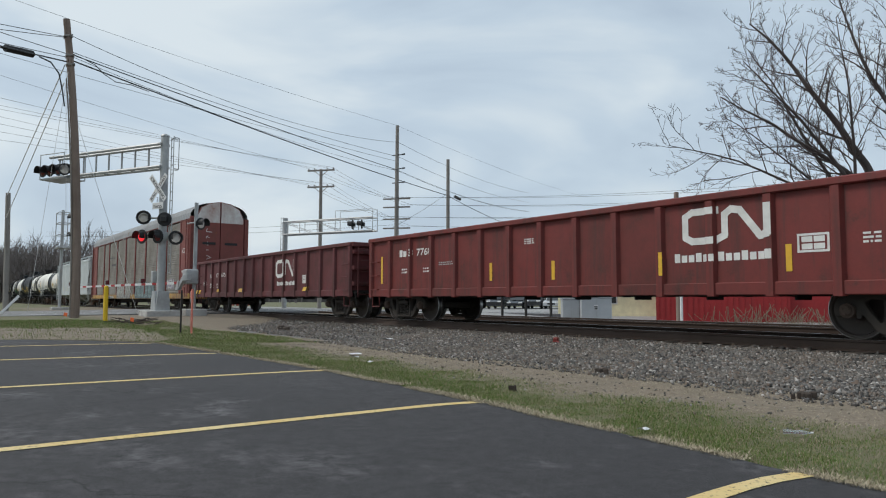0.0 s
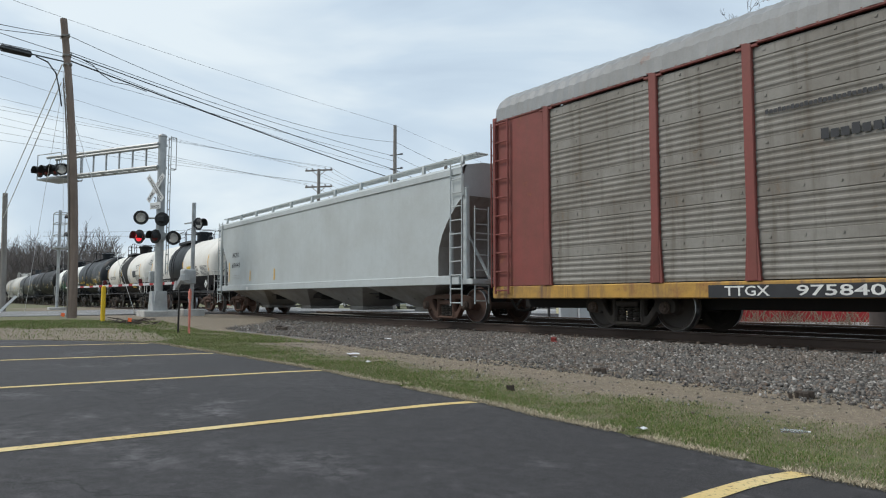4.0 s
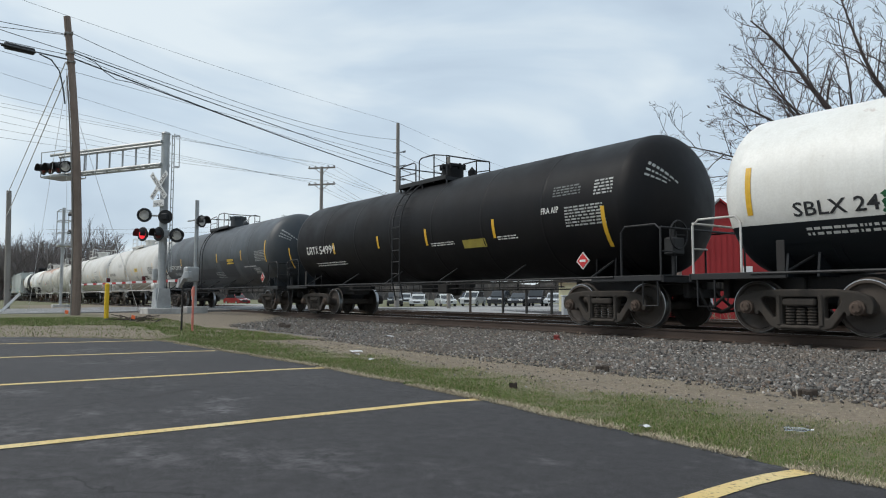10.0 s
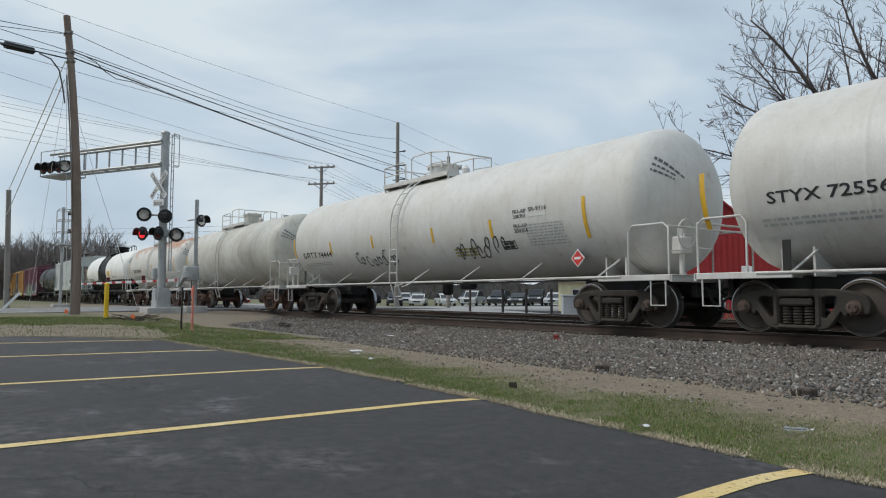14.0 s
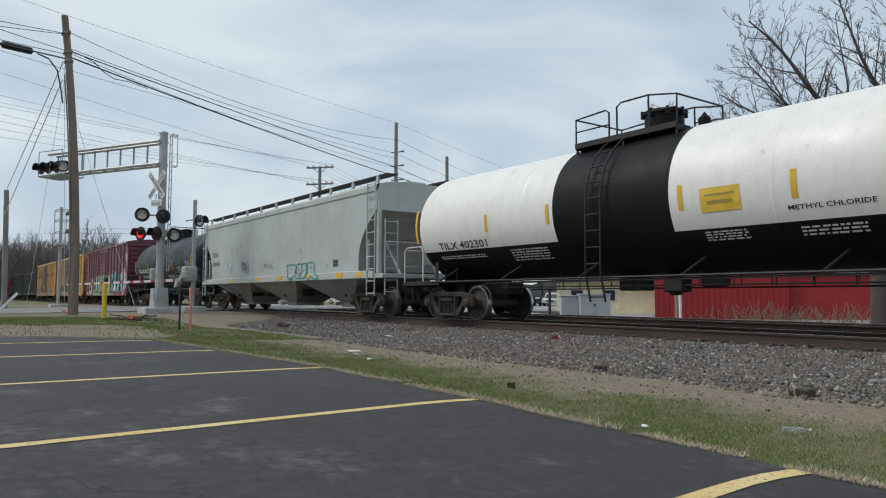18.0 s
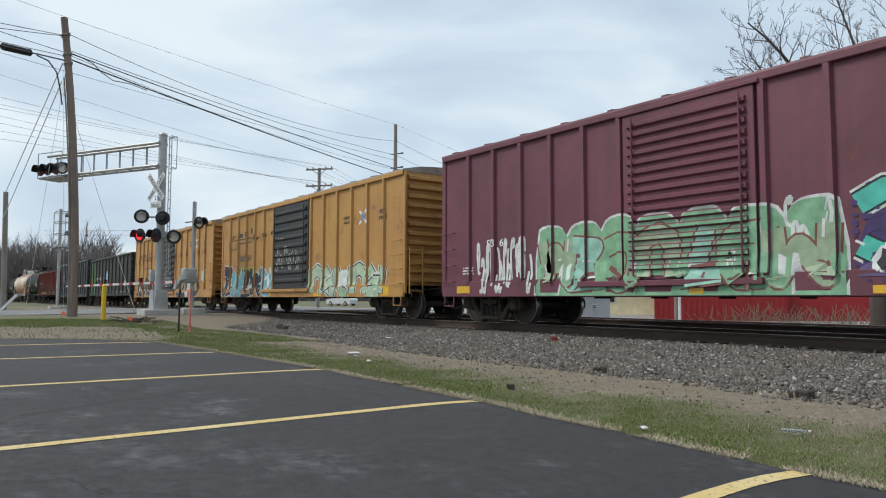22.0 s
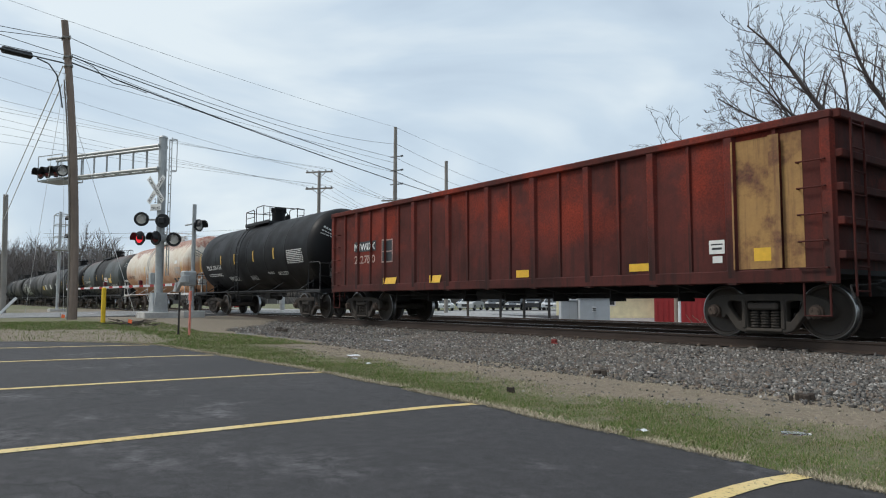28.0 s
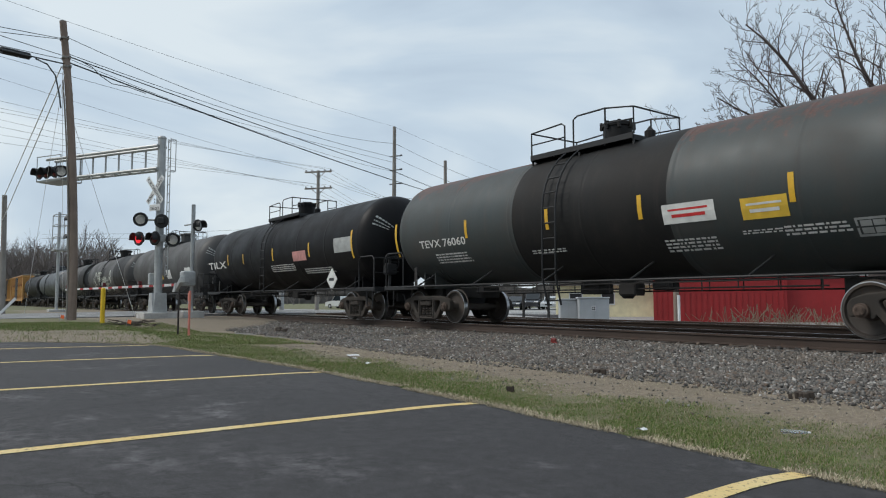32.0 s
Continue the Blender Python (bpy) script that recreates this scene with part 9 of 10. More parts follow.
M_GREENGON = weathered("gondola_dark_green", (0.026, 0.028, 0.023), (0.045, 0.038, 0.031), 0.6, 0.10, 0.65, 37, 0.9)
M_BLACKGON = weathered("gondola_black", (0.014, 0.016, 0.017), (0.045, 0.042, 0.038), 0.4, 0.0, 0.42, 38, 0.7)
M_MUSTARD = weathered("mustard_peeling", (0.36, 0.20, 0.06), (0.12, 0.05, 0.03), 0.9, 0.62, 0.7, 44, 1.4, (0.09, 0.03, 0.02))
M_REDGON = weathered("gondola_red_rust", (0.082, 0.019, 0.015), (0.022, 0.013, 0.012), 1.0, 0.72, 0.75, 43, 1.3, (0.215, 0.027, 0.012), 2.2, spec=0.25, rust_scale=0.45)

car = gondola_car("long low oxide red steel gondola with white emblem, first in view", -10.93, 6.75, 8.75, M_CN, 2.50, 0.70, 16, 1.55, 0.13)
emblem(car, 3.12, 1.62, 4.91, 2.25)
letter_bars(car, 2.99, 1.30, 4.91, 1.46, M_DECAL_W)
letter_bars(car, -6.47, 1.86, -6.07, 2.06, M_DECAL_W)
word(car, "13", -6.01, 1.86, -5.77, 2.06, M_DECAL_W)
word(car, "7763", -5.57, 1.86, -4.86, 2.06, M_DECAL_W)
stripes(car, 1.09, 1.92, 0.10, -7.46)
stripes(car, 1.08, 1.52, 0.10, -2.30)
stripes(car, 1.06, 1.48, 0.10, -0.16)
stripes(car, 1.07, 1.51, 0.10, 2.73)
stripes(car, 1.08, 1.52, 0.10, 5.13)
grid_box(car, 5.27, 1.37, 5.77, 1.67, M_DECAL_W)
small_print(car, -6.35, 1.38, -5.95, 1.55, 2, M_DECAL_W)
small_print(car, -5.25, 1.38, -4.85, 1.55, 2, M_DECAL_W)
small_print(car, -4.5, 1.55, -3.75, 1.66, 2, M_DECAL_G)
small_print(car, -1.09, 1.91, -0.77, 2.05, 3, M_DECAL_W)
small_print(car, 6.25, 1.47, 6.50, 1.66, 3, M_DECAL_W)

car = gondola_car("low oxide red steel gondola, grimy, behind another gondola", -28.43, 6.75, 8.75, M_CN2, 2.50, 0.72, 16, 1.55, 0.13)
letter_bars(car, -6.22, 1.65, -5.86, 1.86, M_DECAL_W)
word(car, "137", -5.34, 1.66, -4.84, 1.86, M_DECAL_W)
word(car, "675", -4.62, 1.66, -4.06, 1.86, M_DECAL_W)
word(car, "199900", -5.30, 1.28, -4.92, 1.36, M_DECAL_W)
word(car, "63100", -5.22, 1.14, -4.90, 1.22, M_DECAL_W)
bar(car, -8.12, 0.89, -7.65, 1.08, M_YEL)
bar(car, -5.24, 0.97, -4.74, 1.09, M_YEL)
small_print(car, -7.26, 1.31, -6.79, 1.53, 3, M_DECAL_W)
small_print(car, -6.27, 1.18, -5.77, 1.40, 2, M_DECAL_W)
emblem(car, 1.81, 1.48, 3.72, 2.16)
letter_bars(car, 1.99, 1.16, 3.85, 1.32, M_DECAL_W)
bar(car, 4.46, 0.93, 4.93, 1.07, M_YEL)
bar(car, -2.24, 0.94, -1.62, 1.09, M_YEL)
grid_box(car, 4.35, 1.21, 4.82, 1.51, M_DECAL_W)

car = autorack_car("tall enclosed autorack with galvanised panels and brown posts", -51.6, 10.08, 14.4, M_RACK, M_RACKPOST, M_RACKROOF, M_DECK, M_WHITE_WORN)
letter_bars(car, -6.84, 3.67, -5.05, 3.75, M_DECAL_K)
letter_bars(car, -5.96, 3.09, -4.61, 3.26, M_DECAL_K)
bar(car, -7.97, 0.65, -5.09, 0.87, M_DECAL_K)
word(car, "TTGX", -7.66, 0.68, -6.86, 0.85, M_DECAL_W)
word(car, "975840", -6.42, 0.68, -5.14, 0.85, M_DECAL_W)
scrawl(car, -4.1, 1.0, 0.3, 1.70, SPRAY["pale"], 31, 26, 0.022)
scrawl(car, -4.0, 1.0, 0.2, 1.65, SPRAY["dgrey"], 37, 16, 0.014)
scrawl(car, -3.9, 0.66, 0.4, 0.90, SPRAY["dgrey"], 32, 24, 0.02)
field(car, -4.0, 0.66, 0.25, 1.62, SPRAY["rackpale"], SPRAY["rackpale"], 14, 7)
spray(car, -3.9, 0.74, 0.2, 1.5, [SPRAY["rackpale"]], SPRAY["dgrey2"], 41, 9, None, 0.10)
field(car, 1.65, 0.66, 6.45, 1.55, SPRAY["tealg"], SPRAY["dgrey2"], 22, 6)
spray(car, 1.70, 0.72, 6.50, 1.70, [SPRAY["paleteal"], SPRAY["tealg"], SPRAY["paleteal"]], SPRAY["dgrey"], 33, 15, None, 0.15)
scrawl(car, 1.6, 0.8, 6.4, 1.9, SPRAY["paleteal"], 38, 14, 0.02)
field(car, 8.10, 0.95, 8.88, 2.45, SPRAY["blue"], SPRAY["dgrey"], 9, 1)
scrawl(car, 7.5, 1.0, 8.8, 1.5, SPRAY["pale"], 35, 5, 0.03)
scrawl(car, 9.53, 1.25, 10.57, 1.66, SPRAY["lilac"], 36)
word(car, "TTGX", 12.5, 0.70, 12.9, 0.80, M_DECAL_K)
scrawl(car, 12.0, 1.15, 13.1, 1.50, SPRAY["pale"], 39, 5, 0.02)
spray(car, 9.45, 1.20, 10.75, 1.75, [SPRAY["pale"]], SPRAY["lilac"], 40, 4, None, 0.09)
small_print(car, 12.27, 3.12, 12.82, 3.41, 4, M_DECAL_W)
bar(car, 12.19, 1.49, 12.93, 1.56, M_DECAL_W)
small_print(car, 12.20, 2.06, 12.92, 2.21, 3, M_DECAL_W)

car = hopper_car("clean pale grey covered hopper with roof running boards", -75.8, 7.93, 10.0, M_HOPPER, M_HOPPER, 4.05, (1.0, 1.24), 4, True, None, M_HOPPER_DARK)
word(car, "ACFX", -7.60, 2.48, -6.80, 2.68, M_DECAL_K)
word(car, "69641", -7.61, 2.01, -6.67, 2.24, M_DECAL_K)
small_print(car, -7.54, 1.51, -6.65, 1.71, 2, M_DECAL_G)
stripes(car, 1.41, 2.28, 0.10, -7.98)
stripes(car, 1.40, 1.84, 0.10, -5.42)
stripes(car, 1.38, 1.83, 0.10, -2.85)
bar(car, -5.75, 1.02, -5.53, 1.15, M_DECAL_W)

car = tank_car("white tank car with black belly and black middle band", -92.7, 4.74, 6.85, 1.42, 2.45, M_CAUSTIC2, M_BLACKBAR, (-1.69, 1.11, M_TBLUE), (1.82, M_TBLACK), 0.15, 1.85, brake_end=1)
word(car, "SBLX 24228", -4.66, 1.99, -2.86, 2.13, M_DECAL_K)
word(car, "SODIUM", 3.08, 2.25, 3.53, 2.35, M_DECAL_K)
word(car, "HYDROXIDE", 3.01, 2.08, 3.66, 2.20, M_DECAL_K)
word(car, "SOLUTION", 2.94, 1.88, 3.62, 2.03, M_DECAL_K)
sign(car, 1.80, 2.03, 2.62, 2.36, M_DECAL_Y, M_DECAL_OL)
small_print(car, 4.03, 1.84, 5.17, 2.35, 6, M_DECAL_DG)
stripes(car, 1.94, 2.84, 0.10, -5.42)
stripes(car, 2.10, 2.60, 0.10, -3.54)
stripes(car, 2.16, 2.60, 0.10, -1.91)
stripes(car, 2.21, 2.66, 0.10, 1.14)
stripes(car, 2.22, 2.62, 0.10, 2.78)
stripes(car, 1.97, 2.86, 0.10, 5.35)
small_print(car, 0.63, 1.45, 1.54, 1.81, 5, M_DECAL_W)
small_print(car, -2.95, 1.58, -1.79, 1.77, 3, M_DECAL_W)
small_print(car, -4.74, 1.68, -3.06, 1.78, 1, M_DECAL_W)
placard(car, 4.34, 1.40, 0.21, M_DECAL_W)

car = tank_car("white tank car with black belly, band and black square", -105.8, 4.40, 6.5, 1.42, 2.45, M_CAUSTIC2, M_BLACKBAR, (-0.97, 1.1, M_TBLACK2), (1.72, M_TBLACK2), 0.0, 1.6)
letter_bars(car, -4.50, 2.08, -3.64, 2.28, M_DECAL_K, 4)
word(car, "73953", -3.54, 2.08, -2.75, 2.29, M_DECAL_K)
word(car, "SODIUM HYDROXIDE", 3.22, 2.79, 4.39, 2.91, M_DECAL_K)
word(car, "SOLUTION", 3.50, 2.63, 4.12, 2.73, M_DECAL_K)
word(car, "FRA-AIP", 3.59, 2.46, 4.14, 2.56, M_DECAL_K)
bar(car, 2.50, 2.09, 3.42, 2.51, M_DECAL_K)
small_print(car, 3.26, 1.79, 4.58, 2.25, 6, M_DECAL_DG)
sign(car, 0.99, 1.41, 2.06, 1.72, M_DECAL_Y, M_DECAL_OL)
stripes(car, 2.09, 2.92, 0.10, -5.39)
stripes(car, 2.29, 2.71, 0.10, -2.99)
stripes(car, 2.25, 2.70, 0.10, -0.77)
stripes(car, 2.24, 2.67, 0.10, 2.13)
stripes(car, 2.02, 2.92, 0.10, 4.50)
small_print(car, 1.02, 1.82, 1.69, 2.27, 6, M_DECAL_G)
small_print(car, 1.99, 1.51, 3.21, 1.70, 4, M_DECAL_W)
placard(car, 3.67, 1.41, 0.21, M_DECAL_W)

car = tank_car("glossy blue-black tank car with yellow stencils", -118.85, 4.19, 6.35, 1.50, 2.55, M_TBLUE, M_BLACKBAR, dome_x=0.05, deck_w=1.9, dome=(0.5, 0.40), tanklet=True)
word(car, "UTLX", -4.26, 1.98, -3.36, 2.21, M_DECAL_Y)
word(car, "631645", -3.28, 1.95, -2.16, 2.17, M_DECAL_Y)
sign(car, -1.82, 1.66, -0.70, 1.96, M_DECAL_Y, M_DECAL_OL)
stripes(car, 2.15, 2.86, 0.10, -5.14)
stripes(car, 2.21, 2.63, 0.10, -2.82)
stripes(car, 2.23, 2.67, 0.10, -0.71)
stripes(car, 2.22, 2.67, 0.10, 1.64)
stripes(car, 1.95, 2.83, 0.10, 4.55)
word(car, "SODIUM", 2.63, 2.24, 3.14, 2.37, M_DECAL_W)
small_print(car, 1.80, 1.96, 3.25, 2.29, 5, M_DECAL_Y)
small_print(car, 3.44, 2.07, 4.59, 2.55, 6, M_DECAL_G)
small_print(car, -0.15, 1.73, 0.57, 1.97, 4, M_DECAL_Y)
small_print(car, 0.55, 1.63, 1.54, 1.91, 4, M_DECAL_Y)
grid_box(car, 2.39, 1.69, 3.05, 1.94, M_DECAL_W)
placard(car, 3.54, 1.53, 0.20, M_DECAL_W)

car = tank_car("white tank car with black band and green spray paint", -132.35, 4.80, 6.95, 1.42, 2.45, M_CAUSTIC, M_BLACKBAR, (-1.35, 1.95, M_TBLUE), (1.84, M_TBLUE), -0.1, 1.9)
word(car, "SBLX 24110", -4.74, 1.92, -2.89, 2.15, M_DECAL_K)
haze(car, -3.36, 1.58, 0.78, 2.15, SPRAY["green"], 71)
stripes(car, 2.01, 2.83, 0.10, -5.47)
stripes(car, 2.03, 2.38, 0.10, -2.56)
stripes(car, 1.92, 2.39, 0.10, -0.59)
stripes(car, 1.91, 2.37, 0.10, 1.95)
stripes(car, 1.89, 2.38, 0.10, 3.26)
stripes(car, 1.71, 2.60, 0.10, 5.27)
word(car, "SODIUM HYDROXIDE", 4.19, 2.64, 5.07, 2.76, M_DECAL_K)
word(car, "SOLUTION", 4.40, 2.50, 4.82, 2.62, M_DECAL_K)
small_print(car, 3.35, 2.00, 4.04, 2.26, 4, M_DECAL_G)
small_print(car, 3.90, 1.91, 5.10, 2.37, 6, M_DECAL_G)
small_print(car, 2.00, 1.83, 2.88, 2.21, 5, M_DECAL_Y)
grid_box(car, 3.74, 1.56, 4.40, 1.79, M_DECAL_W)
small_print(car, 1.90, 1.36, 2.86, 1.69, 5, M_DECAL_W)
small_print(car, -4.60, 1.62, -3.10, 1.78, 2, M_DECAL_W)
scrawl(car, 1.0, 1.45, 1.8, 2.2, SPRAY["paleteal"], 72, 5, 0.014)
placard(car, 4.35, 1.39, 0.20, M_DECAL_W)

car = tank_car("long black tank car with red hazard placard", -148.2, 6.88, 9.0, 1.50, 2.60, M_TBLACK, M_BLACKBAR, dome_x=0.1, deck_w=1.6, dome=(0.36, 0.38), seams=6)
letter_bars(car, -6.89, 2.15, -5.94, 2.42, M_DECAL_W, 4)
word(car, "54999", -5.88, 2.12, -4.67, 2.41, M_DECAL_W)
stripes(car, 1.72, 2.49, 0.10, -8.44)
stripes(car, 2.09, 2.46, 0.10, -4.77)
stripes(car, 2.12, 2.49, 0.10, -1.81)
stripes(car, 2.06, 2.52, 0.10, 0.80)
stripes(car, 2.07, 2.53, 0.10, 3.73)
stripes(car, 1.67, 2.50, 0.10, 7.23)
small_print(car, 6.16, 2.15, 7.30, 2.61, 6, M_DECAL_G)
small_print(car, 6.99, 2.76, 7.53, 3.11, 3, M_DECAL_G)
word(car, "FRA AIP", 5.44, 2.48, 5.98, 2.62, M_DECAL_W)
bar(car, 2.40, 1.89, 3.33, 2.10, M_DECAL_OL)
small_print(car, 0.99, 2.02, 2.05, 2.13, 2, M_DECAL_W)
small_print(car, 3.82, 2.02, 4.54, 2.13, 2, M_DECAL_W)
small_print(car, -6.38, 1.72, -4.18, 1.87, 2, M_DECAL_W)
small_print(car, 5.79, 2.84, 6.61, 3.09, 2, M_DECAL_DG)
placard(car, 6.37, 1.41, 0.19, M_DECAL_R)

car = tank_car("long dark slate tank car with darker overpainted squares", -166.5, 7.05, 9.05, 1.52, 2.62, M_TSLATE, M_BLACKBAR, dome_x=0.0, deck_w=1.75, dome=(0.40, 0.44), seams=6)
letter_bars(car, -6.86, 2.15, -5.90, 2.35, M_DECAL_W, 4)
word(car, "210124", -5.82, 2.12, -4.70, 2.34, M_DECAL_W)
stripes(car, 2.06, 2.87, 0.10, -7.83)
stripes(car, 2.31, 2.70, 0.10, -4.59)
stripes(car, 2.28, 2.69, 0.10, -1.76)
stripes(car, 2.27, 2.68, 0.10, 1.36)
stripes(car, 2.24, 2.69, 0.10, 4.63)
stripes(car, 2.06, 2.95, 0.10, 7.44)
small_print(car, 6.27, 2.14, 7.41, 2.59, 7, M_DECAL_G)
sign(car, 2.76, 2.13, 3.59, 2.35, M_DECAL_Y, M_DECAL_OL)
bar(car, -4.16, 1.49, -1.44, 2.02, M_DARKPATCH)
bar(car, -1.34, 1.50, 0.96, 2.00, M_DARKPATCH)
bar(car, 1.71, 1.57, 3.68, 2.32, M_DARKPATCH)
small_print(car, 4.78, 1.92, 6.11, 2.00, 1, M_DECAL_W)
grid_box(car, 5.79, 1.63, 6.48, 1.87, M_DECAL_G)
small_print(car, -6.20, 1.79, -4.75, 1.98, 2, M_DECAL_G)
small_print(car, 0.66, 1.54, 1.83, 1.84, 3, M_DECAL_G)
placard(car, 6.50, 1.44, 0.21, M_DECAL_R)

car = tank_car("large off-white tank car with white railings and ladder", -183.75, 6.10, 8.1, 1.55, 2.64, M_TGREY, M_WHITEBAR, dome_x=-0.2, deck_w=2.0, dome=(0.45, 0.34), tanklet=True, stairs=True, seams=6)
word(car, "STYX 72556", -6.35, 2.15, -4.47, 2.35, M_DECAL_K)
sign(car, 1.70, 2.27, 2.51, 2.50, M_DECAL_Y, M_DECAL_OL)
stripes(car, 1.83, 2.82, 0.10, -7.51)
stripes(car, 2.04, 2.45, 0.10, -1.06)
stripes(car, 2.05, 2.47, 0.10, 0.68)
stripes(car, 2.05, 2.48, 0.10, 3.69)
stripes(car, 1.83, 2.69, 0.10, 6.45)
small_print(car, 5.27, 2.06, 6.38, 2.50, 7, M_DECAL_DG)
grid_box(car, 4.26, 1.74, 4.80, 1.94, M_DECAL_K)
bar(car, 5.05, 1.81, 5.34, 1.90, M_DECAL_G)
small_print(car, -3.05, 2.74, -2.15, 2.94, 3, M_DECAL_G)
small_print(car, -3.47, 1.56, -2.12, 1.91, 4, M_DECAL_G)
small_print(car, 1.58, 1.75, 2.16, 2.01, 3, M_DECAL_G)
small_print(car, 3.73, 1.86, 4.39, 1.96, 2, M_DECAL_G)
small_print(car, -6.51, 1.79, -4.67, 1.96, 2, M_DECAL_G)
placard(car, 5.42, 1.43, 0.18, M_DECAL_W)

car = tank_car("large off-white tank car with black scrawled tags", -200.77, 7.09, 9.1, 1.55, 2.64, M_TGREY, M_WHITEBAR, dome_x=-0.4, deck_w=2.1, dome=(0.5, 0.34), stairs=True, seams=6)
letter_bars(car, -7.23, 2.01, -6.11, 2.20, M_DECAL_K, 4)
word(car, "74444", -6.04, 1.98, -5.03, 2.17, M_DECAL_K)
scrawl(car, -3.21, 1.60, -0.78, 2.03, SPRAY["dark"], 111)
word(car, "SR-9316", 4.98, 2.58, 5.58, 2.68, M_DECAL_K)
word(car, "FRA-AIP", 4.45, 2.57, 4.90, 2.66, M_DECAL_K)
word(car, "200701", 4.46, 2.45, 4.88, 2.54, M_DECAL_K)
word(car, "FRA-AIP", 4.44, 2.23, 4.90, 2.32, M_DECAL_K)
word(car, "200204", 4.43, 2.12, 4.90, 2.21, M_DECAL_K)
small_print(car, 4.84, 1.80, 6.06, 2.32, 8, M_DECAL_G)
small_print(car, 1.90, 1.68, 2.84, 1.92, 3, M_DECAL_OL)
scrawl(car, 2.11, 1.62, 4.09, 2.09, SPRAY["dark"], 112)
stripes(car, 1.97, 2.76, 0.10, -7.89)
stripes(car, 2.07, 2.49, 0.10, -4.99)
stripes(car, 2.12, 2.51, 0.10, -2.16)
stripes(car, 2.09, 2.50, 0.10, 1.10)
stripes(car, 2.07, 2.51, 0.10, 3.60)
stripes(car, 1.87, 2.74, 0.10, 6.68)
grid_box(car, 3.86, 1.76, 4.36, 1.96, M_DECAL_K)
bar(car, 4.97, 2.46, 5.55, 2.52, M_DECAL_W)
small_print(car, -7.25, 1.73, -5.24, 1.85, 2, M_DECAL_G)
placard(car, 6.22, 1.46, 0.20, M_DECAL_R)

car = tank_car("off-white tank car, dusty, with white railings", -216.9, 4.95, 7.0, 1.50, 2.60, M_TGREY2, M_WHITEBAR, dome_x=-0.2, deck_w=1.9, stairs=True)
word(car, "TEVX 84429", -4.84, 2.11, -3.78, 2.28, M_DECAL_K)
stripes(car, 1.89, 2.77, 0.10, -5.77)
small_print(car, -4.85, 1.76, -4.11, 1.96, 2, M_DECAL_G)

car = tank_car("off-white tank car with orange rust on its top", -230.66, 4.72, 6.8, 1.48, 2.58, M_TRUST, M_WHITEBAR, dome_x=0.0, deck_w=1.8, dome=(0.45, 0.36), stairs=True)
word(car, "TEVX 84424", -4.62, 2.13, -2.51, 2.38, M_DECAL_K)
stripes(car, 1.97, 2.77, 0.10, -5.72)
stripes(car, 2.17, 2.52, 0.10, -2.43)
stripes(car, 2.17, 2.59, 0.10, 0.40)
stripes(car, 2.19, 2.59, 0.10, 2.86)
stripes(car, 1.99, 2.83, 0.10, 5.32)
sign(car, 1.53, 1.90, 2.64, 2.36, M_DECAL_W, M_DECAL_R)
grid_box(car, 3.00, 2.09, 3.56, 2.34, M_DECAL_K)
small_print(car, 4.05, 2.09, 5.22, 2.57, 6, M_DECAL_G)
small_print(car, 2.74, 1.49, 4.00, 1.64, 2, M_DECAL_G)
small_print(car, -4.72, 1.84, -2.75, 1.99, 2, M_DECAL_G)
placard(car, 1.92, 1.45, 0.27, M_DECAL_W)

car = tank_car("long white tank car with black belly and black band", -245.63, 6.38, 8.45, 1.50, 2.58, M_CAUSTIC, M_BLACKBAR, (-2.0, 1.06, M_TBLACK), (1.85, M_TBLACK), -0.1, 1.7, dome=(0.45, 0.4), seams=6)
word(car, "TILX 402301", -6.43, 1.88, -4.40, 2.07, M_DECAL_K)
stripes(car, 2.12, 3.04, 0.10, -7.36)
stripes(car, 2.24, 2.66, 0.10, -4.31)
stripes(car, 2.25, 2.69, 0.10, -2.16)
stripes(car, 2.21, 2.68, 0.10, 1.29)
stripes(car, 2.21, 2.68, 0.10, 3.40)
sign(car, 1.70, 2.13, 2.47, 2.56, M_DECAL_Y, M_DECAL_OL)
small_print(car, 1.77, 2.20, 2.41, 2.49, 5, M_DECAL_OL)
word(car, "METHYL CHLORIDE", 3.26, 2.03, 4.59, 2.11, M_DECAL_K)
small_print(car, -3.66, 1.50, -2.36, 1.79, 5, M_DECAL_W)
small_print(car, 1.66, 1.64, 2.50, 1.82, 4, M_DECAL_W)
small_print(car, 3.38, 1.62, 4.38, 1.79, 3, M_DECAL_W)
small_print(car, -6.52, 1.64, -4.60, 1.74, 2, M_DECAL_W)

car = hopper_car("off-white covered hopper with dark slope sheets and green tag", -263.35, 6.94, 9.0, M_HOPPER_PALE, M_HOPPER_PALE, 4.07, (1.19, 1.43), 3, False, M_UNDER, M_HOPPER_DARK)
word(car, "CEFX", -7.08, 2.47, -6.24, 2.69, M_DECAL_DG)
word(car, "LD LMT 224000", -6.97, 1.66, -6.02, 1.75, M_DECAL_G)
word(car, "LT WT 62000", -6.97, 1.49, -6.05, 1.58, M_DECAL_G)
bar(car, -5.29, 1.60, -4.39, 2.20, SPRAY["palepatch"], "paint_patch")
grid_box(car, -4.63, 2.55, -4.27, 2.87, M_DECAL_G)
word(car, "10801", -6.97, 2.04, -6.04, 2.24, M_DECAL_DG)
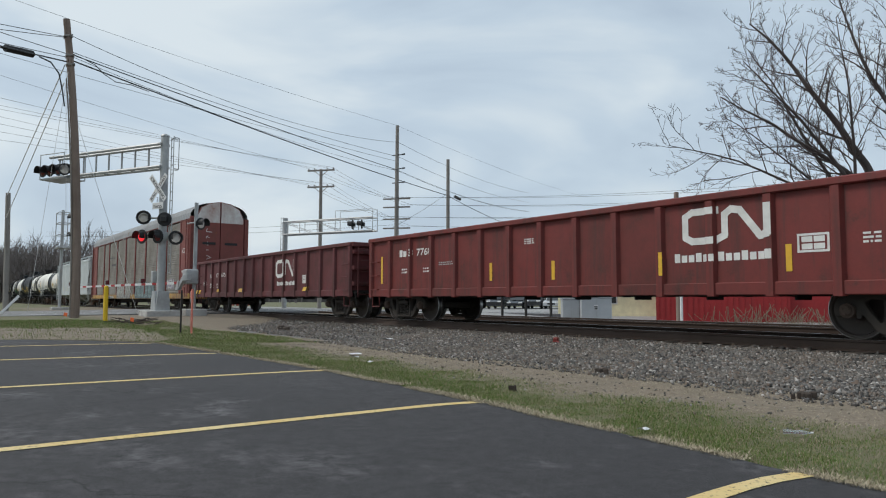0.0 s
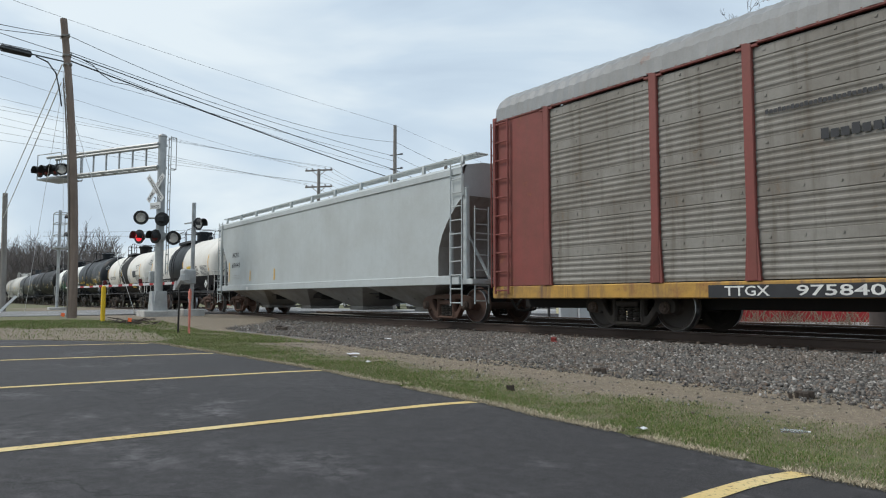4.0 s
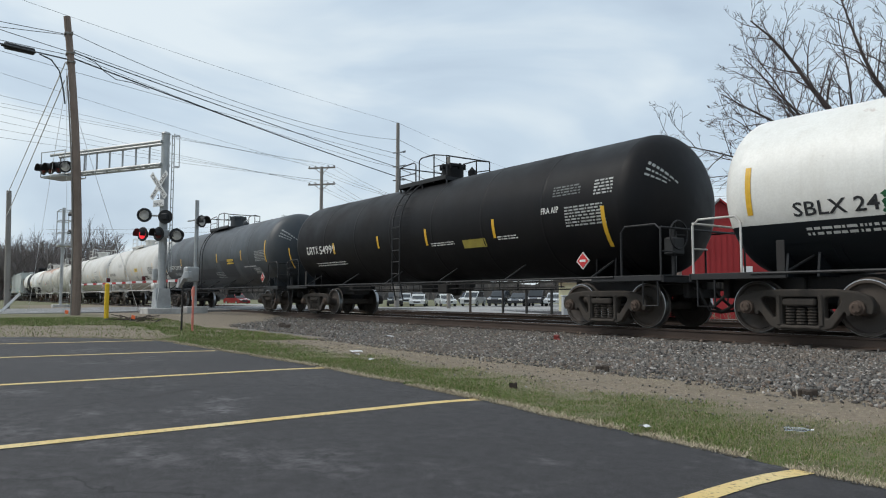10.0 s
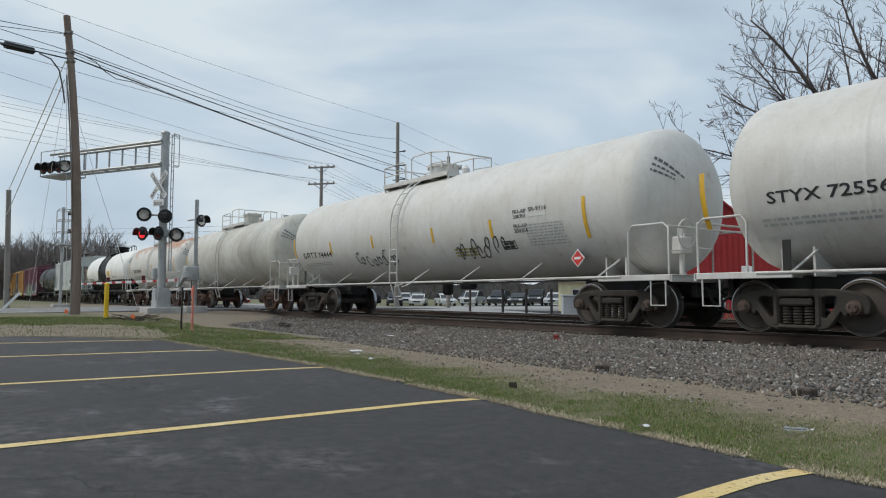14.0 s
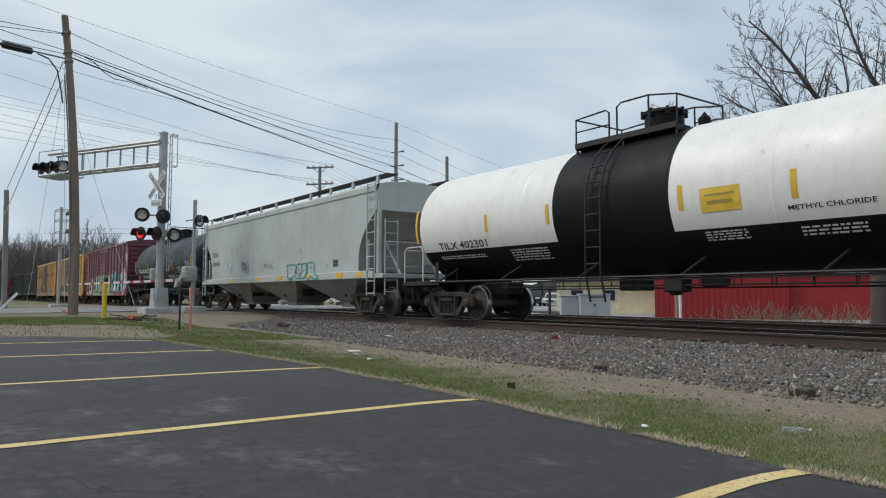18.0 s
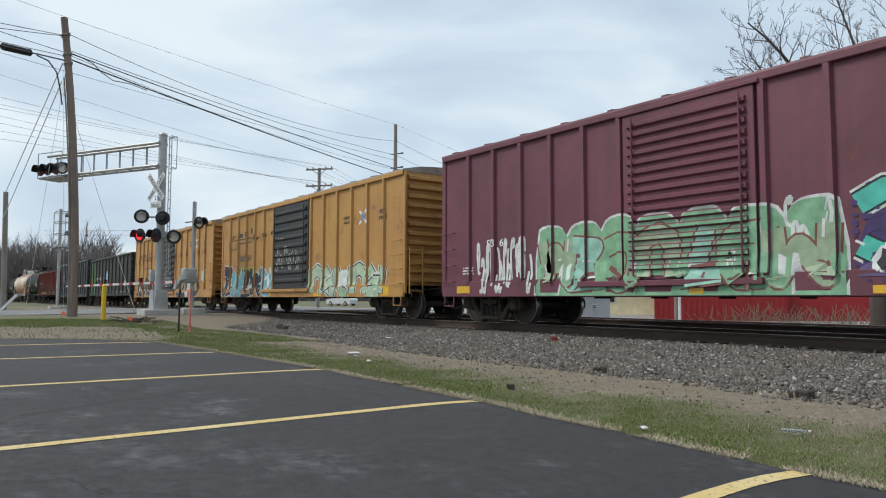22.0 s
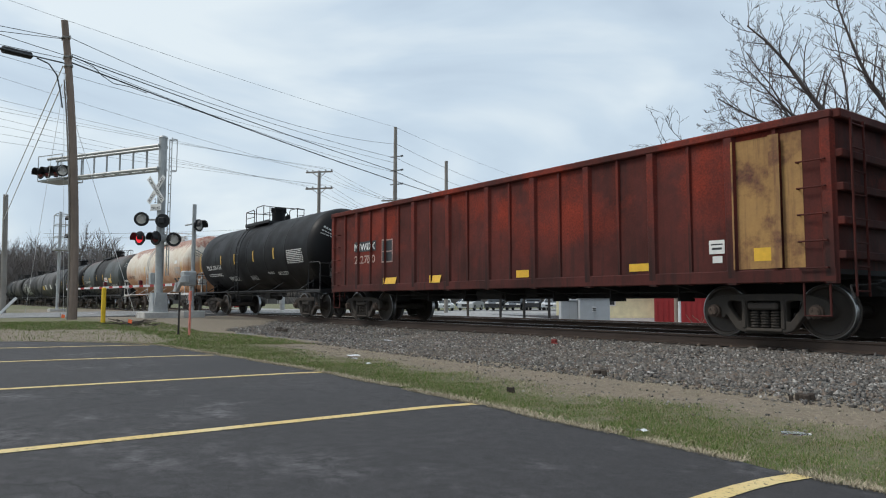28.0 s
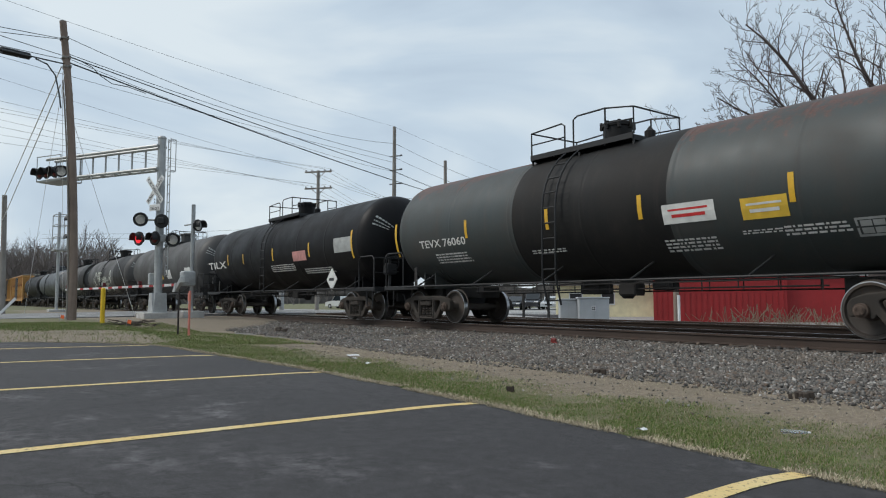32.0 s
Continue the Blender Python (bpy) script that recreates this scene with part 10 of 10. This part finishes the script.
TEAL_TAG = (
    [(1.63, 1.80), (2.55, 1.82), (2.40, 1.50), (2.26, 1.24), (2.00, 1.22), (1.74, 1.46), (1.63, 1.80)],
    [(2.76, 1.83), (3.00, 1.80), (2.99, 1.30), (2.76, 1.27), (2.50, 1.30), (2.53, 1.80), (2.76, 1.83)],
    [(2.64, 1.49), (2.76, 1.40), (2.90, 1.50)],
    [(2.98, 1.80), (3.48, 1.83), (3.43, 1.55), (3.44, 1.27), (2.95, 1.29)],
    [(3.45, 1.83), (3.98, 1.84), (4.10, 1.70), (3.92, 1.55), (4.20, 1.40), (4.52, 1.25), (4.00, 1.23), (3.82, 1.37), (3.74, 1.24), (3.45, 1.24), (3.45, 1.83)])
lines_on(car, TEAL_TAG, SPRAY["tealtag"], 0.024, "graffiti", "rounded outline letters in teal spray paint")
lines_on(car, ([(2.08, 1.74), (2.11, 1.60)], [(2.72, 1.68), (2.72, 1.58)], [(2.83, 1.68), (2.83, 1.58)], [(3.10, 1.56), (3.26, 1.56)], [(3.68, 1.73), (3.69, 1.61)], [(3.79, 1.73), (3.80, 1.62)]), SPRAY["tealtag"], 0.012, "graffiti_detail")
lines_on(car, ([(3.36, 1.74), (3.40, 1.50), (3.39, 1.32)], [(2.05, 1.27), (2.20, 1.27)]), SPRAY["tealtag"], 0.06, "graffiti_fill")
for x in (-1.75, 3.30):
    lines_on(car, ([(x, 1.50), (x - 0.02, 2.50), (x, 3.75)],), M_HOPPER_DARK, 0.004, "panel_seam")
scrawl(car, -3.17, 1.61, -2.21, 2.12, SPRAY["dark"], 152, 11, 0.010)
scrawl(car, -0.60, 1.70, 0.42, 2.02, SPRAY["redp"], 153, 9, 0.007)
bar(car, 0.84, 1.27, 1.35, 1.42, M_YEL, "reflector")
bar(car, 5.74, 1.24, 6.23, 1.41, M_YEL, "reflector")
bar(car, 7.06, 1.24, 7.51, 1.38, M_YEL, "reflector")
bar(car, -1.33, 1.27, -0.89, 1.39, M_YEL, "reflector")
bar(car, 3.39, 1.26, 3.79, 1.39, M_YEL, "reflector")
bar(car, -4.24, 1.26, -3.71, 1.38, M_YEL, "reflector")
grid_box(car, 5.43, 1.63, 5.81, 1.85, M_DECAL_K)
small_print(car, 6.08, 1.99, 6.53, 2.13, 3, M_DECAL_G)
small_print(car, 4.84, 1.61, 5.14, 1.77, 2, M_DECAL_G)
small_print(car, -1.21, 1.68, -0.60, 1.87, 3, M_DECAL_G)

car = tank_car("plain black tank car with white stencils", -279.98, 5.48, 7.55, 1.52, 2.60, M_TBLUE, M_BLACKBAR, dome_x=-0.2, deck_w=1.8, dome=(0.42, 0.42), seams=5)
letter_bars(car, -5.55, 2.12, -4.67, 2.33, M_DECAL_W, 4)
word(car, "235662", -4.58, 2.10, -3.26, 2.33, M_DECAL_W)
stripes(car, 2.02, 2.90, 0.10, -6.43)
stripes(car, 2.19, 2.65, 0.10, -3.13)
stripes(car, 2.20, 2.66, 0.10, -1.14)
stripes(car, 2.19, 2.65, 0.10, 2.16)
word(car, "SR-8754", 3.12, 2.15, 3.79, 2.25, M_DECAL_W)
word(car, "SR-13450", 3.12, 2.01, 3.81, 2.11, M_DECAL_W)
word(car, "SR-13449", 3.12, 1.88, 3.80, 1.99, M_DECAL_W)
small_print(car, -2.80, 1.56, -1.40, 1.88, 5, M_DECAL_W)
small_print(car, 0.82, 1.45, 2.04, 1.86, 6, M_DECAL_W)
small_print(car, -5.49, 1.78, -3.66, 1.96, 2, M_DECAL_W)
small_print(car, 4.67, 2.00, 5.65, 2.55, 7, M_DECAL_G)
stripes(car, 2.05, 2.92, 0.10, 5.81)
small_print(car, 2.24, 1.75, 2.98, 1.83, 2, M_DECAL_W)

car = box_car("purple-brown steel box car covered with green and teal graffiti", -296.4, 6.25, 8.40, M_PURPLE, M_PURPLE, M_PURPLE, (-1.63, 1.12), (6, 6), 4.42, 0.66, 16, True)
field(car, -4.15, 0.68, 2.48, 2.20, SPRAY["fieldgreen"], SPRAY["white"], 3, 7)
spray(car, -3.95, 0.80, 2.25, 2.00, [SPRAY["sage"], SPRAY["mint2"], SPRAY["fieldgreen"]], SPRAY["brownred"], 171, 7)
scrawl(car, 1.60, 1.25, 2.40, 2.25, SPRAY["white"], 178, 5, 0.03)
field(car, 2.70, 0.95, 6.9, 1.9, SPRAY["purple"], SPRAY["purple"], 5, 3)
haze(car, 2.61, 0.89, 7.60, 2.31, SPRAY["purple"], 172)
spray(car, 2.64, 1.04, 6.40, 2.33, [SPRAY["teal"], SPRAY["teal2"]], SPRAY["black"], 173, 4, SPRAY["white"], 0.17)
spray(car, 5.75, 0.98, 7.27, 2.50, [SPRAY["pale2"], SPRAY["lilac"]], SPRAY["black"], 174, 1, SPRAY["white"], 0.15)
scrawl(car, -6.25, 0.75, -4.26, 2.03, SPRAY["white"], 175, 14, 0.035)
bar(car, 6.44, 0.72, 6.91, 0.94, M_YEL, "reflector")
bar(car, 2.84, 0.70, 3.32, 0.82, M_YEL, "reflector")
bar(car, -0.20, 0.71, 0.09, 0.82, M_YEL, "reflector")
bar(car, -7.06, 0.75, -6.53, 0.93, M_YEL, "reflector")
word(car, "5 3 6", -5.93, 1.87, -5.30, 2.06, M_DECAL_W)
small_print(car, -6.88, 1.23, -6.44, 1.44, 2, M_DECAL_W)
bar(car, 4.90, 2.62, 5.62, 3.42, SPRAY["redp"], "paint_patch")
scrawl(car, 5.0, 2.8, 5.5, 3.3, SPRAY["dark"], 176, 4, 0.02)
scrawl(car, 7.15, 2.73, 7.53, 3.60, SPRAY["pale"], 177)

car = box_car("yellow steel box car with black door and pale green graffiti", -313.82, 6.29, 8.48, M_YELLOWBOX, M_DOORBLACK, M_ROOFBOX, (-1.63, 1.53))
word(car, "any", 6.38, 3.17, 6.78, 3.34, M_DECAL_K)
word(car, "road", 6.35, 3.03, 6.80, 3.18, M_DECAL_K)
word(car, "next", 4.08, 3.21, 4.54, 3.34, M_DECAL_K)
word(car, "load", 4.11, 3.07, 4.51, 3.19, M_DECAL_K)
cross(car, 5.13, 3.00, 5.71, 3.41)
word_mark(car, -6.78, 2.76, -1.58, 3.54)
word(car, "RB OX", -5.50, 2.21, -4.09, 2.47, M_DECAL_DG)
bar(car, -5.83, 1.65, -3.61, 1.93, SPRAY["lime"])
word(car, "319 21", -5.64, 1.71, -3.79, 1.90, M_DECAL_K)
spray(car, -7.43, 0.63, -1.85, 2.01, [SPRAY["black2"], SPRAY["cyan"], SPRAY["black2"]], SPRAY["white"], 181, 5)
haze(car, -7.55, 1.48, -5.74, 2.09, SPRAY["pink"], 186)
spray(car, 1.66, 0.64, 6.66, 1.80, [SPRAY["mint"], SPRAY["mint"], SPRAY["sage"]], SPRAY["black"], 182, 5, SPRAY["white"], 0.18)
scrawl(car, -1.34, 1.70, 1.08, 2.59, SPRAY["pale"], 183)
bar(car, -1.06, 2.92, -0.45, 2.93, M_DECAL_W)
bar(car, 6.59, 0.70, 7.04, 0.98, M_YEL, "reflector")
bar(car, 4.16, 0.71, 4.63, 0.80, M_YEL, "reflector")
bar(car, 2.00, 0.69, 2.58, 0.81, M_YEL, "reflector")
bar(car, -2.15, 0.70, -1.81, 0.87, M_YEL, "reflector")

car = box_car("faded yellow steel box car with black door and black graffiti", -330.79, 6.25, 8.48, M_YELLOWBOX2, M_DOORBLACK, M_ROOFBOX, (-1.64, 1.44))
word(car, "any", 6.31, 3.43, 6.69, 3.52, M_DECAL_K)
word(car, "road", 6.28, 3.28, 6.77, 3.39, M_DECAL_K)
word(car, "next", 4.05, 3.48, 4.51, 3.58, M_DECAL_K)
word(car, "load", 4.01, 3.31, 4.56, 3.43, M_DECAL_K)
cross(car, 5.11, 3.21, 5.71, 3.63)
word_mark(car, -6.82, 2.76, -1.71, 3.44)
word(car, "RB OX", -5.37, 2.36, -4.15, 2.54, M_DECAL_DG)
spray(car, -6.93, 0.66, -1.69, 1.94, [SPRAY["black2"], SPRAY["black2"]], SPRAY["white"], 191, 6, None, 0.17)
spray(car, 1.97, 0.65, 5.73, 1.77, [SPRAY["black2"], SPRAY["black2"], SPRAY["pale"]], SPRAY["white"], 192, 5, None, 0.17)
scrawl(car, -1.47, 1.28, 1.40, 2.15, SPRAY["pale"], 193)
grid_box(car, 5.17, 1.69, 5.61, 1.98, M_DECAL_W)
stripes(car, 1.17, 1.88, 0.10, 6.91)
haze(car, 6.05, 1.49, 6.91, 1.99, SPRAY["pale"], 194)

car = gondola_car("high dark green-black gondola with a green end panel", -347.37, 6.16, 8.05, M_GREENGON, 3.75, 0.78, 13, 1.55, 0.14)
bar(car, -6.93, 0.92, -5.23, 3.52, SPRAY["greenp"])
word(car, "SWI", -4.82, 2.03, -4.11, 2.26, M_DECAL_W)
word(car, "829", -3.53, 2.04, -2.88, 2.28, M_DECAL_W)
sign(car, -1.04, 1.73, -0.41, 2.66, SPRAY["cyanw"], M_DECAL_W)
stripes(car, 1.57, 2.28, 0.10, -6.77)
stripes(car, 1.29, 1.81, 0.10, -1.54)
stripes(car, 1.26, 1.80, 0.10, 0.92)
stripes(car, 1.24, 1.78, 0.10, 3.43)
stripes(car, 1.35, 2.23, 0.10, 5.91)
grid_box(car, 5.27, 1.49, 5.74, 1.85, M_DECAL_W)
bar(car, -3.07, 1.06, -2.78, 1.18, M_DECAL_G, "reflector")
bar(car, -0.69, 1.08, -0.42, 1.19, M_DECAL_G, "reflector")
bar(car, 1.21, 1.06, 1.46, 1.16, M_DECAL_G, "reflector")
bar(car, 2.77, 1.03, 3.02, 1.12, M_DECAL_G, "reflector")
bar(car, 4.18, 1.02, 4.41, 1.12, M_DECAL_G, "reflector")
bar(car, 5.21, 1.01, 5.45, 1.11, M_DECAL_G, "reflector")

car = gondola_car("high glossy black gondola with white lettering", -363.49, 6.29, 8.0, M_BLACKGON, 3.95, 0.72, 14, 1.55, 0.14)
word(car, "TFOX", -6.06, 2.56, -5.13, 2.79, M_DECAL_W)
word(car, "4575", -6.04, 2.13, -5.14, 2.36, M_DECAL_W)
word(car, "LD LMT 218000", -6.05, 1.42, -5.08, 1.50, M_DECAL_W)
word(car, "LT WT 68000", -6.03, 1.26, -5.07, 1.35, M_DECAL_W)
word(car, "CU.FT.4465", -5.86, 1.08, -5.16, 1.19, M_DECAL_W)
stripes(car, 1.14, 1.99, 0.10, -7.48)
stripes(car, 1.08, 1.54, 0.10, -4.27)
letter_bars(car, -4.35, 1.57, -4.19, 1.63, M_DECAL_W)

car = gondola_car("high rust red gondola with peeling cream end panel", -380.63, 6.83, 8.85, M_REDGON, 3.58, 0.92, 21, 1.57, 0.14, 0.12, 0.02, thin=0.4)
bar(car, -6.66, 2.18, -5.38, 2.50, M_DARKPATCH, "paint_patch")
word(car, "MWNX", -6.60, 2.22, -5.44, 2.44, M_DECAL_W)
word(car, "22720", -6.59, 1.80, -5.43, 2.06, M_FADED)
bar(car, -4.92, 1.78, -4.42, 2.48, M_DARKPATCH, "paint_patch")
for x0, z0, x1, z1 in ((-4.92, 1.78, -4.88, 2.48), (-4.46, 1.78, -4.42, 2.48), (-4.88, 1.78, -4.46, 1.82), (-4.88, 2.44, -4.46, 2.48), (-4.88, 2.10, -4.46, 2.13)):
    bar(car, x0, z0, x1, z1, M_FADED, "stencil_line")
bar(car, 6.57, 1.16, 7.75, 3.35, M_MUSTARD, "paint_patch")
bar(car, 4.31, 1.20, 4.80, 1.35, M_YEL, "reflector")
bar(car, 1.02, 1.17, 1.45, 1.34, M_YEL, "reflector")
bar(car, -2.41, 1.12, -1.96, 1.32, M_YEL, "reflector")
bar(car, -4.82, 1.13, -4.19, 1.32, M_YEL, "reflector")
bar(car, 6.90, 1.29, 7.23, 1.51, M_YEL, "reflector")
sign(car, 6.07, 1.45, 6.37, 1.69, M_DECAL_W, M_DECAL_K)
bar(car, 6.13, 1.29, 6.32, 1.41, M_DECAL_W)

car = tank_car("dull black tank car with white stencils", -396.97, 5.34, 7.45, 1.52, 2.60, M_TBLACK, M_BLACKBAR, dome_x=-0.1, deck_w=1.75, dome=(0.32, 0.5), seams=5)
word(car, "TILX 201114", -5.36, 2.10, -3.32, 2.31, M_DECAL_W)
stripes(car, 2.07, 2.97, 0.10, -6.31)
stripes(car, 2.30, 2.73, 0.10, -3.23)
stripes(car, 2.27, 2.73, 0.10, -1.45)
stripes(car, 2.28, 2.73, 0.10, 0.82)
stripes(car, 2.29, 2.74, 0.10, 2.99)
small_print(car, -2.79, 1.54, -1.60, 1.75, 4, M_DECAL_W)
small_print(car, -5.31, 1.80, -3.44, 1.95, 2, M_DECAL_W)
small_print(car, -0.14, 1.53, 0.58, 1.73, 4, M_DECAL_W)
small_print(car, 1.98, 1.73, 2.63, 1.83, 2, M_DECAL_W)
small_print(car, 2.95, 1.66, 3.91, 1.80, 3, M_DECAL_W)
small_print(car, 4.24, 2.06, 5.70, 2.60, 4, M_DECAL_W)

car = tank_car("cream tank car heavily stained with rust", -412.8, 5.92, 8.0, 1.56, 2.64, M_TCREAM, M_WHITEBAR, dome_x=-0.1, deck_w=2.0, dome=(0.45, 0.36), tanklet=True, stairs=True, seams=6)
word(car, "STYX 72929", -6.28, 2.10, -4.43, 2.27, M_DECAL_B)
sign(car, 1.29, 2.08, 2.02, 2.50, M_DECAL_Y, M_DECAL_OL)
stripes(car, 2.35, 2.77, 0.10, -4.13)
stripes(car, 2.31, 2.75, 0.10, -1.65)
stripes(car, 2.29, 2.74, 0.10, 0.94)
stripes(car, 2.30, 2.74, 0.10, 3.46)
stripes(car, 1.88, 2.74, 0.10, 6.30)
small_print(car, 5.03, 2.03, 6.21, 2.50, 7, M_DECAL_G)
bar(car, 5.04, 2.67, 5.52, 2.86, M_DECAL_W)
grid_box(car, 4.28, 1.67, 4.79, 1.89, M_DECAL_K)
bar(car, 5.03, 1.81, 5.37, 1.90, M_DECAL_K)
placard(car, 5.53, 1.44, 0.22, M_DECAL_W)

car = tank_car("dark green-black tank car with a rusty top", -429.38, 6.22, 8.3, 1.52, 2.60, M_TGREEN, M_BLACKBAR, (-2.16, 2.17, M_TBLACK2), dome_x=-0.2, deck_w=1.9, dome=(0.36, 0.42), seams=5)
word(car, "TEVX 76060", -6.07, 2.07, -4.01, 2.28, M_DECAL_W)
stripes(car, 1.91, 2.86, 0.10, -7.24)
stripes(car, 2.22, 2.68, 0.10, -3.93)
stripes(car, 2.20, 2.66, 0.10, -1.01)
stripes(car, 2.19, 2.66, 0.10, 1.53)
stripes(car, 2.19, 2.67, 0.10, 4.51)
sign(car, 2.03, 2.04, 3.12, 2.40, M_DECAL_W, M_DECAL_R)
sign(car, 3.61, 1.98, 4.42, 2.34, M_DECAL_Y, M_DECAL_W)
small_print(car, 1.92, 1.54, 3.04, 1.79, 4, M_DECAL_W)
small_print(car, 3.53, 1.75, 4.28, 1.83, 2, M_DECAL_W)
small_print(car, 4.26, 1.68, 5.29, 1.86, 3, M_DECAL_W)
small_print(car, -1.72, 1.70, -0.66, 1.80, 2, M_DECAL_W)
small_print(car, -5.47, 1.64, -3.98, 1.92, 3, M_DECAL_W)
grid_box(car, 5.35, 1.58, 5.83, 1.86, M_DECAL_G)

car = tank_car("black tank car with a white sign, near the tail", -445.9, 6.2, 8.3, 1.52, 2.60, M_TBLACK, M_BLACKBAR, dome_x=0.0, deck_w=1.9, dome=(0.36, 0.42), seams=5)
stripes(car, 2.25, 2.72, 0.10, -5.05)
stripes(car, 2.22, 2.66, 0.10, -3.14)
stripes(car, 2.22, 2.71, 0.10, 0.09)
stripes(car, 2.21, 2.72, 0.10, 3.39)
stripes(car, 2.01, 2.92, 0.10, 6.57)
bar(car, 5.33, 2.24, 6.58, 2.73, M_DECAL_G)
bar(car, 1.96, 2.11, 3.10, 2.47, SPRAY["pink"])
word(car, "TILX", -7.78, 2.14, -5.35, 2.45, M_DECAL_W)
small_print(car, 2.63, 1.63, 4.95, 1.84, 2, M_DECAL_W)
small_print(car, -0.28, 1.78, 1.93, 2.07, 2, M_DECAL_W)
placard(car, 4.81, 1.36, 0.39, M_DECAL_W)

# far behind: seen only as a line of tank cars and box cars in the distance
car = tank_car("weathered grey tank car with yellow and white signs", -462.4, 6.1, 8.15, 1.52, 2.6, M_TGRAFF, M_BLACKBAR)
sign(car, -1.2, 1.9, 0.2, 2.3, M_DECAL_Y, M_DECAL_OL)
bar(car, 1.0, 1.9, 1.9, 2.4, M_DECAL_W)
bar(car, 4.6, 1.9, 5.6, 2.4, M_DECAL_W)
car = tank_car("weathered grey tank car with pale scrawls and a dark band", -478.8, 6.1, 8.15, 1.5, 2.58, M_TGRAFF, M_BLACKBAR, (3.0, 6.6, M_TBLACK2))
scrawl(car, -4.0, 1.5, 2.5, 2.9, SPRAY["pale"], 271, 10, 0.05)
haze(car, -2.5, 1.4, 1.0, 2.5, SPRAY["pale"], 272)
car = tank_car("dark grey tank car behind a weathered one", -495.1, 5.9, 8.0, 1.5, 2.58, M_TGRAFF, M_BLACKBAR, (4.5, 7.0, M_TBLACK2))
car = tank_car("dark tank car near the train's tail", -511.2, 5.9, 8.0, 1.5, 2.58, M_TSLATE, M_BLACKBAR)
car = tank_car("black tank car before the last box cars", -527.3, 5.9, 8.0, 1.5, 2.58, M_TBLACK, M_BLACKBAR)
car = box_car("yellow box car at the tail of the train", -543.9, 6.25, 8.48, M_YELLOWBOX2, M_DOORBLACK, M_ROOFBOX, (-1.64, 1.44))
car = box_car("faded yellow box car, last of the train", -560.9, 6.25, 8.48, M_YELLOWBOX, M_DOORBLACK, M_ROOFBOX, (-1.64, 1.44))


# ---- what moves ----
def motions():
    for car, c in CARS:
        walk(car, [(t, pose(c + run(t), TRACK_Y, 0)) for t in range(0, 33, 4)])
    for w, x, start in WHEELSETS:
        # the wheels roll while the car is near; before and after, they rest out of view
        rows, first, last = [], None, None
        for k in range(0, 961):
            s = start + x + run(k / 30)
            if -48 < s < 4:
                rows.append((k / 30, pose(x, 0, 0.457, 0, math.degrees(s / 0.457) % 360, 0)))
        if not rows:
            continue
        if rows[0][0] > 0:
            rows.insert(0, (0.0, rows[0][1]))
        if rows[-1][0] < 32:
            rows.append((32.0, rows[-1][1]))
        walk(w, rows)


motions()
